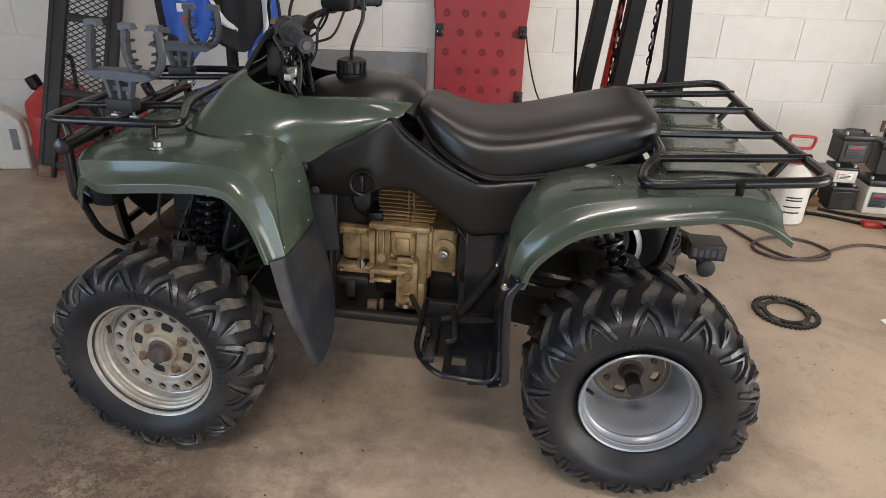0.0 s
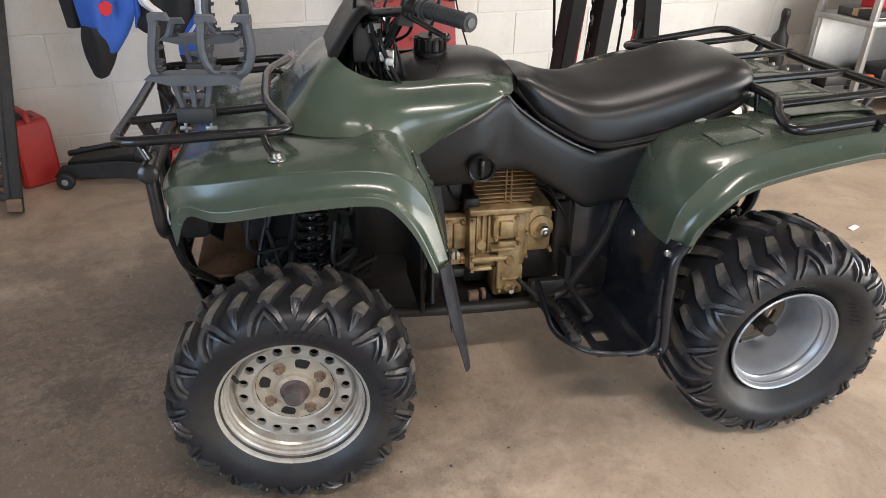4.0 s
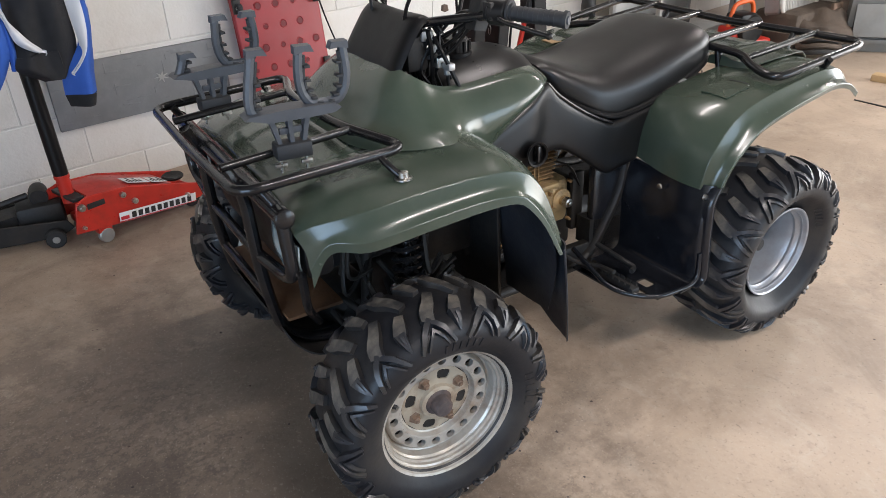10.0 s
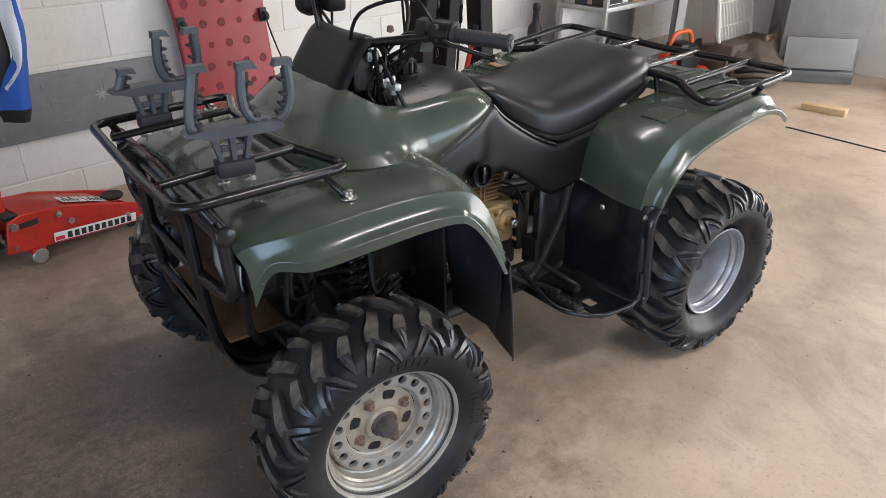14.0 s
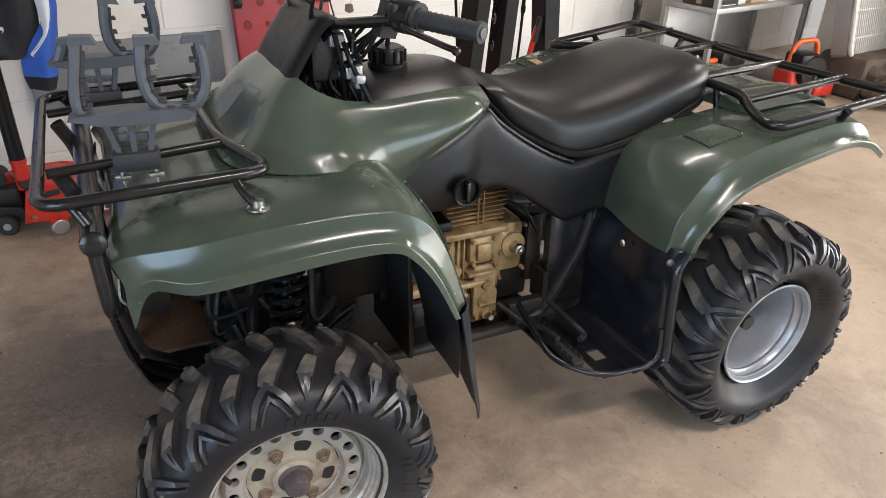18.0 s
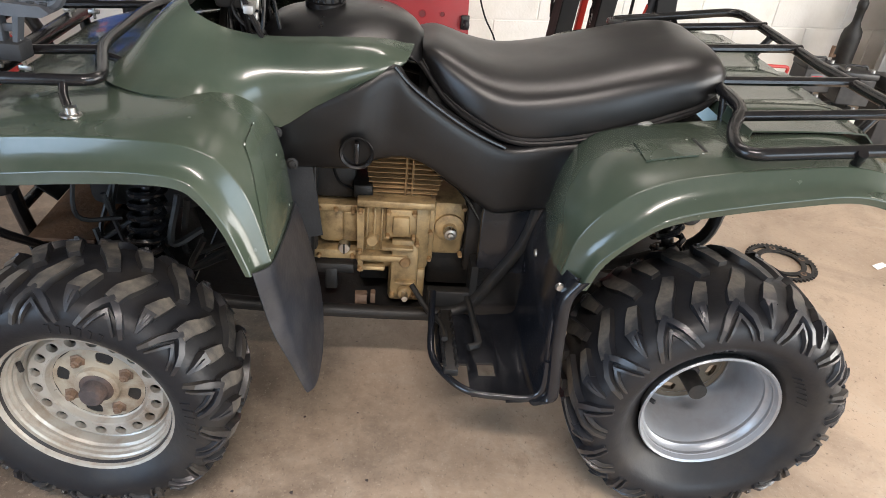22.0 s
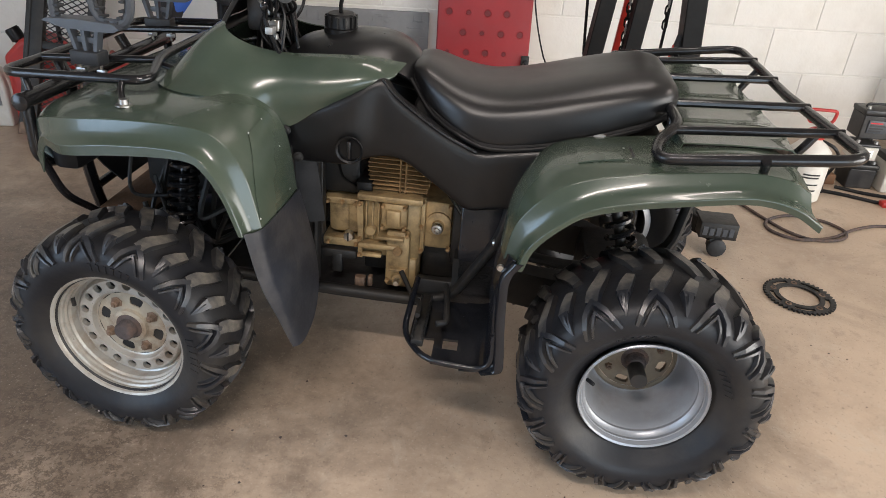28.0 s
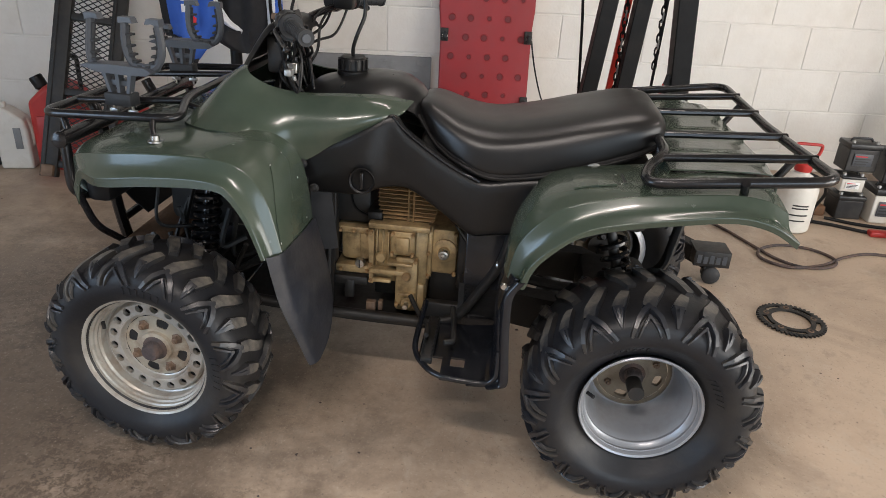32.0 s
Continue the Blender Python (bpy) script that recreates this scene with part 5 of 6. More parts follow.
def holder(m, whole):
    h = empty("gear_holder", "grey plastic gear holder with toothed fork, clamped on the front rack" if whole else "grey plastic gear holder with a broken arm, clamped on the rack", "gear holder", "holders on the rack")
    for x, top in ((-.020, -.034), (.002, .002), (.024, .038)):
        part("stem", prism([(x - .004, .0), (x + .004, .0), (top + .005, .053), (top - .005, .053)], -.010, .010), GREYP, h)
    part("stem_web", box((-.02, -.003, .022), (.026, .003, .034), .001), GREYP, h)
    part("saddle", prism([(-.085, .062), (-.068, .059), (-.040, .052), (.040, .051), (.090, .053), (.104, .060), (.090, .069), (.0, .071), (-.045, .069), (-.075, .067)], -.023, .023), GREYP, h)
    part("base_clamp", box((-.034, -.020, -.020), (.038, .020, .008), .004), PADR, h)
    for x in (-.024, .028):
        part("clamp_bolt", tube([(x, 0, .012), (x, 0, -.048)], .0032, 8), CHROME, h)
        part("wing_nut", box((x - .012, -.004, -.038), (x + .012, .004, -.030), .002), CHROME, h)

    def arm(line, side):
        line = spline(line, 5)
        a = part("arm", tube(line, .0095, 8), GREYP, h)
        part("arm_pad", tube([q + np.array([side * .008, 0, 0]) for q in line[4:-1]], .006, 6), PADR, a)
        for k in range(5, len(line) - 2, 3):
            q = line[k]
            part("pad_tooth", box((q[0] + side * .015 - .006, q[1] - .011, q[2] - .0025), (q[0] + side * .015 + .006, q[1] + .011, q[2] + .0025), .001), PADR, a)
        q = line[-1]
        part("hook_tip", prism([(q[0] - side * .010, q[2] - .006), (q[0] - side * .009, q[2] + .008), (q[0] + side * .022, q[2] + .008), (q[0] + side * .028, q[2] - .004), (q[0] + side * .010, q[2] - .002)], q[1] - .011, q[1] + .011), GREYP, a)

    arm([(.078, 0, .066), (.052, 0, .070), (.036, 0, .088), (.031, 0, .118), (.036, 0, .162)], 1)
    arm([(.078, 0, .066), (.104, 0, .070), (.120, 0, .088), (.126, 0, .118), (.122, 0, .162)], -1)
    if whole:
        arm([(-.060, 0, .060), (-.068, 0, .076), (-.066, 0, .105), (-.052, 0, .165)], 1)
    else:
        arm([(-.070, 0, .060), (-.062, 0, .072), (-.050, 0, .098)], 1)
    h.matrix_world = m @ Matrix.Diagonal((1.08, 1.1, 1.2, 1))
    return h


holder(pose(-.812, -.222, .872, 0, 0, -6), True)
holder(pose(-.845, .213, .868, 0, 0, 3), False)

# ---- things along the block wall ----
BODY[0] = False


def thing(name, label, category, m=None, group=""):
    return empty(name, label, category, group, "", m)


# grey foam board on the wall
board = thing("foam_board", "grey foam insulation board with scratches, fixed on the wall", "board", wall_at(-0.70, -0.018, 0.475))
part("panel", box((-.43, -.012, -.145), (.43, .012, .145), .002), GREYBOARD, board)
rnd = random.Random(5)
for k in range(46):
    u, z = rnd.uniform(-.40, .40), rnd.uniform(-.125, .125)
    l = rnd.uniform(.03, .10)
    part("scratch", box((u - l / 2, -.0138, z - .003), (u + l / 2, -.0115, z + .003), .0015) if k % 3 else box((u - .003, -.0138, z - l / 3), (u + .003, -.0115, z + l / 3), .0015), GREYBOARD, board)
part("tape_star", prism([(.03 * math.cos(a) * (1 if i % 2 else .35) * 1.3 + .08, .03 * math.sin(a) * (1 if i % 2 else .35) + .01) for i, a in enumerate(np.linspace(0, 2 * math.pi, 15)[:-1])], -.015, -.0125), STEELG, board)

# red creeper leaning on the wall
creeper = thing("mechanic_creeper", "red moulded plastic mechanic's creeper leaning upright on the wall", "creeper", wall_at(0.025, -0.225, 0.0, -8, 0, 0))
CR = []
W2, H2 = .268, 1.30
bm = bmesh.new()
add_prism(bm, [(-W2 + .02, 0), (W2 - .02, 0), (W2, .03), (W2, .30), (W2 - .012, .42), (W2 - .012, .80), (W2, .92), (W2, H2 - .04), (W2 - .04, H2), (-W2 + .04, H2), (-W2, H2 - .04), (-W2, .92), (-W2 + .012, .80), (-W2 + .012, .42), (-W2, .30), (-W2, .03)], 0, .035)
shell = soft(part("shell", bm, REDCR, creeper), .008, 2)
# darker red discs paint the shade in the moulded hollows
DIMPLE_SHADE = material("dimple_shade_red", (0.12, 0.010, 0.014), 0.6, 0, 0.1, 9, 0.03, 60)
for i in range(11):
    for j in range(5):
        u = (j - 2) * .104 + (.012 if i % 2 else -.012)
        z = .14 + i * .104
        if abs(u) > .21:
            continue
        r = .019 if (i + j) % 3 else .013
        part("dimple", lathe([(r + .003, -.0008), (r + .001, -.0022), (r, -.001), (r * .8, .0005)], 14, (u, 0, z)), REDCR, shell)
        part("dimple_shade_disc", lathe([(r * .86, -.0012), (0, -.0012)], 12, (u, 0, z)), DIMPLE_SHADE, shell)
for u in (-.236, .236):
    for z in (.415, .775, 1.13):
        c = part("caster", box((u - .022, -.018, z - .035), (u + .022, 0, z + .035), .005), MATTB, creeper)
        part("caster_wheel", lathe([(0, -.012), (.020, -.011), (.024, -.006), (.024, .006), (.020, .011), (0, .012)], 16, (u + .002, -.030, z - .008), "x"), PADR, c)
        part("caster_pin", lathe([(0, -.016), (.006, -.016), (.006, .016), (0, .016)], 8, (u + .002, -.030, z - .008), "x"), CHROME, c)
part("maker_plate", box((-.06, -.006, 1.165), (.05, -.001, 1.205), .002), WHITE, creeper)
for k in range(9):
    part("print_bar", box((-.05 + k * .0105, -.0075, 1.172), (-.044 + k * .0105, -.0062, 1.198)), INK_AND_SHADE, creeper)

# black cord hanging beside the creeper
cord = thing("hanging_cord", "thin black electric cord hanging down the wall", "cord")
part("cable", tube([wall_at(u, -.02 - .01 * k, z).translation for k, (u, z) in enumerate([tuple(p) for p in spline([(.27, 1.25), (.265, 1.0), (.28, .80), (.31, .62), (.36, .45), (.42, .33), (.44, .15), (.50, .02)], 4)])], .0045, 6), BLACKP, cord)

# red trolley jack with a long black handle
jack = thing("trolley_jack", "bright red steel trolley jack with black handle and white label strip", "trolley jack", pose(-1.223, 1.476, 0, 0, 0, 19))
JS = [(-.015, .085), (.16, .062), (.45, .032), (.57, .036), (.61, .06), (.59, .10), (.46, .142), (.23, .212), (.07, .228), (.015, .212)]
for y in (-.125, .115):
    side = soft(part("side_plate", prism(JS, y, y + .012), REDPAINT, jack), .004)
part("top_cover", skin(smooth_grid([[(.075, -.113, .222), (.075, 0, .226), (.075, .113, .222)], [(.16, -.113, .215), (.16, 0, .220), (.16, .113, .215)], [(.24, -.113, .203), (.24, 0, .208), (.24, .113, .203)], [(.46, -.10, .132), (.46, 0, .137), (.46, .10, .132)]], 3, 2), .006), REDPAINT, jack)
lm = Matrix.Translation((.35, -.045, .1795)) @ Matrix.Rotation(radians(18), 4, "Y")
for x0, x1 in ((-.095, .010), (.020, .095)):
    plate = part("label_plate", box((x0, -.045, .0), (x1, .035, .002), .0005, lm), WHITE, jack)
    for k in range(5):
        part("label_bar", box((x0 + .01 + k * .015, -.035, .002), (x0 + .018 + k * .015, .025 if k % 2 else -.005, .003), 0, lm), INK_AND_SHADE, plate)
# flat black box paints the shade of the open pump well
part("pump_well_shade", box((.020, -.09, .205), (.072, .09, .221), .004), INK_AND_SHADE, jack)
part("lift_arm", prism([(.12, .10), (.52, .07), (.56, .09), (.52, .115), (.12, .17)], -.05, .05), REDPAINT, jack)
part("saddle", lathe([(0, .118), (.045, .118), (.05, .128), (.045, .134), (0, .130)], 18, (.52, 0, 0), "z"), MATTB, jack)
# white strip with plain bars for the lettering
sm = Matrix.Translation((.335, -.1375, .073)) @ Matrix.Rotation(radians(6.5), 4, "Y")
part("label_strip", box((-.17, -.001, -.020), (.20, .001, .022), .0004, sm), WHITE, jack)
for k in range(10):
    w = .020
    x = -.115 + k * .030
    part("letter_bar", box((x, -.0022, -.012), (x + w, -.0012, .014), 0, sm), INK_AND_SHADE, jack)
part("label_edge", box((-.17, -.0022, -.019), (.20, -.0012, -.016), 0, sm), RED, jack)
part("label_flash", box((-.165, -.0022, -.012), (-.128, -.0012, .004), 0, sm), RED, jack)
for x, z, r in ((.030, .192, .016), (.207, .184, .013), (.253, .139, .013), (.020, .105, .008), (.50, .072, .012)):
    part("pivot_bolt", lathe([(0, -.020), (r * .5, -.020), (r * .55, -.014), (r, -.013), (r, .002)], 12, (x, -.125, z)), CHROME, jack)
# black plate stands in for the shaded inside of the slot
part("vent_slot_shade", box((.055, -.1265, .172), (.130, -.1252, .196), .001), INK_AND_SHADE, jack)
for y in (-.10, .10):
    fork = part("caster_fork", box((.075, y - .022, .045), (.135, y + .022, .085), .006), REDPAINT, jack)
    part("caster_wheel", lathe([(0, -.016), (.028, -.015), (.033, -.010), (.033, .010), (.028, .015), (0, .016)], 20, (.105, y - .01, .033)), STEELG, fork)
    part("front_wheel", lathe([(0, -.02), (.036, -.02), (.04, -.014), (.04, .014), (.036, .02), (0, .02)], 20, (.53, y, .04)), MATTB, jack)
hb = Vector((.045, 0, .21))
ht = hb + Vector((.0, .03, .98))
d = (ht - hb).normalized()
part("handle_socket", tube([hb - d * .03, hb + d * .10], .027, 14), REDPAINT, jack)
handle = part("handle", tube([hb + d * .09, hb + d * .95], .029, 16), BLACKP, jack, "black foam-sleeved handle")
part("handle_collar", tube([hb + d * .078, hb + d * .092], .031, 14), REDPAINT, handle)

# low black jack
bjack = thing("low_trolley_jack", "dusty black low-profile trolley jack on the floor", "trolley jack", pose(-1.74, 1.66, 0, 0, 0, -4))
for y in (-.13, .12):
    soft(part("side_plate", prism([(0, .05), (.50, .03), (.56, .06), (.54, .10), (.30, .125), (.05, .11)], y, y + .01), MATTB, bjack), .004)
part("lift_arm", prism([(.05, .06), (.40, .08), (.44, .12), (.40, .14), (.05, .10)], -.06, .06), MATTB, bjack)
part("pump_body", box((.36, -.09, .06), (.54, .09, .17), .02), MATTB, bjack)
part("pump_knuckle", lathe([(0, -.05), (.035, -.05), (.04, 0), (.035, .05), (0, .05)], 16, (.46, 0, .19)), MATTB, bjack)
part("arm_rod", tube([(.05, -.02, .13), (.42, -.03, .205)], .014, 8), MATTB, bjack)
for x, y in ((.06, -.15), (.06, .15), (.48, -.15), (.48, .15)):
    w = part("wheel", lathe([(0, -.02), (.034, -.02), (.04, -.013), (.04, .013), (.034, .02), (0, .02)], 20, (x, y, .04)), PADR, bjack)
    part("wheel_hub", lathe([(0, -.024), (.014, -.023), (.016, -.018), (.016, .018), (.014, .023), (0, .024)], 12, (x, y, .04)), STEELG, w)

# racing jacket thrown over the jack's handle
jacket = thing("racing_jacket", "blue, black and white racing jacket hanging against the block wall", "jacket", pose(-1.245, 1.46, 0.11, 0, 0, 10) @ Matrix.Diagonal((.92, .92, .92, 1)))


def cloth(name, cols, mat, thick=.012):
    return part(name, skin(smooth_grid(cols, 4, 4), thick), mat, jacket, "", True, 60)


def fold(x, z, a=.018):
    return a * math.sin(x * 31 + z * 5) + a * .6 * math.sin(x * 57 - z * 9 + 1)


def cloth_panel(name, edge_l, edge_r, zs, mat, y0, bulge):
    rows = []
    for z, l, r in zip(zs, edge_l, edge_r):
        rows.append([(l + (r - l) * k / 8, y0 - bulge * math.sin(math.pi * (k / 8 * .8 + .1)) + fold(l + (r - l) * k / 8, z), z) for k in range(9)])
    cloth(name, rows, mat)


cloth_panel("black_back", (.02, .02, .018, .013, .012, .14), (.30, .28, .27, .268, .245, .20), (1.30, 1.05, .90, .78, .70, .645), CLOTHBLACK, -.02, .08)
cloth_panel("blue_sleeve", (-.24, -.24, -.235, -.23, -.22, -.20), (.035, .035, .025, .010, -.027, -.10), (1.30, 1.05, .91, .78, .69, .59), CLOTHBLUE, -.055, .075)
cloth_panel("sleeve_cuff", (-.225, -.236, -.237, -.23, -.215), (-.146, -.102, -.097, -.115, -.15), (.72, .67, .606, .556, .50), CLOTHBLACK, -.066, .078)
cloth_panel("white_stripe", (.000, .014, .024, .038, .085, .13), (.010, .032, .062, .090, .127, .141), (.94, .89, .84, .80, .765, .748), CLOTHWHITE, -.088, .028)
cloth_panel("waist_band", (.020, .010, .10), (.175, .178, .176), (.752, .700, .640), CLOTHBLACK, -.092, .022)
cloth_panel("blue_gusset", (.000, .006, -.004), (.016, .032, .016), (.93, .80, .70), CLOTHBLUE, -.070, .02)
cloth_panel("white_side", (.25, .258, .265, .267, .24, .205), (.345, .345, .339, .303, .257, .218), (1.25, 1.0, .87, .75, .69, .645), CLOTHWHITE, -.052, .04)
cloth_panel("blue_side", (.30, .29, .26, .20, .173, .168), (.348, .346, .332, .318, .302, .289), (1.25, .87, .75, .68, .63, .555), CLOTHBLUE, -.040, .05)
cloth_panel("side_cuff", (.168, .180), (.289, .268), (.560, .507), CLOTHBLACK, -.042, .05)
cloth_panel("dark_hem", (-.31, -.31, -.29), (-.22, -.22, -.22), (1.25, .95, .70), CLOTHBLACK, .02, .05)
for a, b in ((1.10, 1.06), (1.045, 1.005), (.99, .95), (.935, .895), (.88, .84)):
    part("letter_bar", box((-.150, -.140, b), (-.100, -.137, a), .001), CLOTHWHITE, jacket)
part("red_mark", prism([(-.135, .815), (-.105, .832), (-.078, .812), (-.085, .780), (-.110, .765), (-.135, .780)], -.140, -.134), RED, jacket)
part("red_mark", prism([(-.14, 1.17), (-.12, 1.19), (-.10, 1.17), (-.12, 1.15)], -.138, -.134), RED, jacket)

# mesh ramp leaning back to the wall
up = Vector((.02, .38, .90)).normalized()
side = Vector((.96, .28, 0)).normalized()
side = (side - up * side.dot(up)).normalized()
RAMP_STAND = Matrix.Translation(Vector((-1.80, 1.24, .012)) - side * .237) @ Matrix((side, up.cross(side), up)).transposed().to_4x4()
ramp = thing("loading_ramp", "black steel loading ramp with expanded mesh, stood upright", "ramp", RAMP_STAND)
for x, hw in ((-.060, .040), (.205, .032)):
    part("rail", box((x - hw, -.025, 0), (x + hw, .025, 1.5), .004), MATTB, ramp)
    part("rail_flange", box((x - hw * .7, -.031, .02), (x - hw * .4, -.025, 1.48), .001), MATTB, ramp)
for z in (.05, .42, .80, 1.25):
    part("rung", box((-.022, -.018, z), (.175, .018, z + .035), .004), MATTB, ramp)
bm = bmesh.new()
pitch = .028
for i in range(-60, 70):
    for sgn in (-1, 1):
        x0, z0 = -.020, .06 + i * pitch
        line = []
        for x in np.linspace(-.020, .172, 9):
            z = z0 + sgn * (x + .020) * .62
            if .06 < z < 1.45:
                line.append((x, .004 * sgn, z))
        if len(line) > 1:
            add_tube(bm, line, .0035, 4, False)
tagged(part("expanded_mesh", bm, MATTB, ramp), kind="stuff")
for x in (-.060, .205):
    w = part("foot", box((x - .03, -.05, 0), (x + .03, .05, .06), .01), RUSTY, ramp)

# red fuel can
can = thing("fuel_can", "large red plastic fuel can with black cap and spout", "fuel can", pose(-2.16, 1.48, 0, 0, 0, 14))
prof = [(-.125, 0), (.125, 0), (.135, .02), (.135, .36), (.11, .43), (.02, .47), (-.05, .45), (-.135, .37), (-.135, .02)]
soft(part("body", prism(prof, -.10, .10), REDP, can), .022, 3)
part("neck_cap", lathe([(0, .06), (.030, .06), (.034, .05), (.034, 0), (.022, -.01), (.022, -.04)], 18, (0, 0, 0), "z"), BLACKP, can).matrix_basis = pose(-.085, 0, .435, 0, -25, 0)
rod("carry_handle", [(.02, 0, .46), (.02, 0, .60), (.11, 0, .60), (.11, 0, .42)], .011, BLACKP, .03, "", can)
part("side_rib", box((-.10, -.108, .10), (.10, -.098, .30), .005), REDP, can)
can2 = thing("fuel_can", "small red plastic fuel can with moulded handle", "fuel can", pose(-1.868, 1.655, 0, 0, 0, -53))
bm = prism([(-.105, 0), (.105, 0), (.11, .015), (.11, .26), (.085, .315), (-.085, .315), (-.11, .27), (-.11, .015)], -.085, .085)
soft(part("body", bm, REDP, can2), .018, 3)
# black patch on top paints the shade of the hand hollow
part("grip_recess_shade", box((-.06, -.05, .27), (.06, .05, .318), .012), INK_AND_SHADE, can2)
part("carry_handle", tube(bend([(-.09, 0, .30), (-.07, 0, .345), (.07, 0, .345), (.09, 0, .30)], .03), .014, 10), REDP, can2)
part("body_rib", box((-.09, -.0905, .05), (.09, -.083, .24), .004), REDP, can2)

# jugs by the fuel can
def jug(m, mat, label, category, h, w):
    j = thing("oil_jug" if mat is WHITEP else "oil_bottle", label, category, m)
    soft(part("body", prism([(-w, 0), (w, 0), (w, h * .62), (w * .85, h * .80), (w * .1, h * .94), (-w * .35, h), (-w * .9, h * .88), (-w, h * .7)], -.055, .055), mat, j), .014, 3)
    part("grip", tube(bend([(w * .75, 0, h * .78), (w * 1.05, 0, h * .62), (w * 1.02, 0, h * .40), (w * .7, 0, h * .30)], .03), .012, 8), mat, j)
    # flat darker plate paints the shaded hollow behind the grip
    part("grip_recess_shade", box((w * .15, -.0585, h * .34), (w * .6, -.0555, h * .68), .001), INK_AND_SHADE if mat is BATTERY else GREYBOARD, j)
    part("cap", lathe([(0, .028), (.018, .028), (.020, .02), (.020, 0)], 14, (-w * .45, 0, h * .97), "z"), mat, j)
    return j


jug(pose(-2.40, 1.40, 0, 0, 0, 15), WHITEP, "dirty white plastic oil jug with a moulded handle", "jug", .335, .082)
dark = jug(pose(-2.57, 1.42, 0, 0, 0, 10), BATTERY, "black plastic oil bottle with a pale label", "bottle", .28, .06)
part("paper_label", box((-.04, -.058, .07), (.05, -.0555, .18), .001), WHITEP, dark)
for k in range(4):
    part("label_bar", box((-.03, -.0592, .09 + k * .02), (.04 - .01 * (k % 2), -.0582, .10 + k * .02)), INK_AND_SHADE, dark)

# ---- engine hoist behind the quad ----
hoist = thing("engine_hoist", "black steel engine hoist with hanging chains and red ram", "engine hoist")


def bar_between(name, a, b, w, t, mat, parent, bevel=.004):
    a, b = Vector(a), Vector(b)
    d = b - a
    m = Matrix.Translation(a) @ d.to_track_quat("Z", "Y").to_matrix().to_4x4()
    return part(name, box((-w / 2, -t / 2, 0), (w / 2, t / 2, d.length), bevel, m, 1), mat, parent)


bar_between("leg", (.70, 1.42, .10), (1.12, .80, .10), .06, .075, HOISTB, hoist)
bar_between("leg", (.72, 1.42, .10), (.30, 1.35, .10), .06, .075, HOISTB, hoist)
bar_between("mast", (.955, 1.02, .08), (.80, 1.02, 1.85), .105, .075, HOISTB, hoist)
bar_between("mast_brace", (.470, 1.00, .10), (.615, 1.00, 1.62), .125, .06, HOISTB, hoist)
bar_between("mast_brace", (.625, 1.00, .10), (.735, 1.00, 1.65), .105, .06, HOISTB, hoist)
bar_between("red_ram", (.600, 1.14, .25), (.680, 1.14, 1.35), .026, .026, REDPAINT, hoist)
part("ram_rod", tube([(.665, 1.14, 1.30), (.68, 1.13, 1.7)], .014, 10), CHROME, hoist)
bar_between("boom", (.45, 1.08, 1.62), (.95, 1.06, 1.80), .08, .08, HOISTB, hoist)
bar_between("cross_foot", (.40, 1.10, .05), (1.0, 1.12, .05), .08, .08, HOISTB, hoist)
part("jack_handle", tube([(.80, 1.02, .55), (.84, 1.0, .78)], .012, 8), REDPAINT, hoist)
part("handle_sleeve", tube([(.835, 1.003, .72), (.852, .995, .82)], .015, 8), PADR, hoist)
part("hydraulic_hose", tube(spline([(.79, 1.06, 1.7), (.80, 1.05, 1.2), (.795, 1.05, .8), (.79, 1.08, .4), (.80, 1.12, .15)], 5), .006, 6), BLACKP, hoist)
part("lift_hose", tube(spline([(.44, 1.08, 1.6), (.45, 1.06, 1.25), (.475, 1.06, 1.0), (.50, 1.06, .7)], 5), .006, 6), BLACKP, hoist)


def chain(x, y, top, low, parent):
    n = int((top - low) / .027)
    for k in range(n):
        z = top - k * .027
        ring = []
        for a in np.linspace(0, 2 * math.pi, 13)[:-1]:
            p, q = .0085 * math.cos(a), .0175 * math.sin(a)
            q += .006 * (1 if math.sin(a) > 0 else -1)
            ring.append((x + (p if k % 2 else 0), y + (0 if k % 2 else p), z + q * .8))
        ring.append(ring[0])
        part("chain_link", tube(ring, .0036, 5, False), HOISTB if k % 4 else STEELG, parent)


ch = part("chain_hook", tube([(.790, 1.045, 1.40), (.790, 1.045, 1.36)], .01, 8), MATTB, hoist)
chain(.790, 1.04, 1.36, .80, hoist)
chain(.640, 1.015, 1.36, .66, hoist)
for x, y in ((1.12, .80), (.32, 1.35), (.44, 1.10), (.96, 1.12)):
    f = part("caster_fork", box((x - .025, y - .02, .03), (x + .025, y + .02, .075), .006), MATTB, hoist)
    part("caster_wheel", lathe([(0, -.014), (.032, -.013), (.038, -.008), (.038, .008), (.032, .013), (0, .014)], 18, (x + .01, y - .02, .038)), PADR, f)
part("leg_plate", box((1.05, .78, .075), (1.20, .90, .145), .004), MATTB, hoist)
for k in range(5):
    part("print_bar", box((1.062 + .026 * k, .7785, .090), (1.080 + .026 * k, .7798, .128 - .006 * (k % 2))), GREYP, hoist)

# ---- the far right: strut, bottle, batteries, cables ----
strut = thing("hydraulic_cylinder", "dull black hydraulic cylinder standing against the wall", "cylinder", pose(2.60, 2.40, 0, 4, -3, 0))
part("barrel", lathe([(0, 0), (.052, 0), (.055, .01), (.055, .42), (.05, .45), (.03, .48), (.024, .50), (.024, .57), (.028, .575), (.028, .61), (.02, .625), (0, .625)], 24, (0, 0, 0), "z"), MATTB, strut)
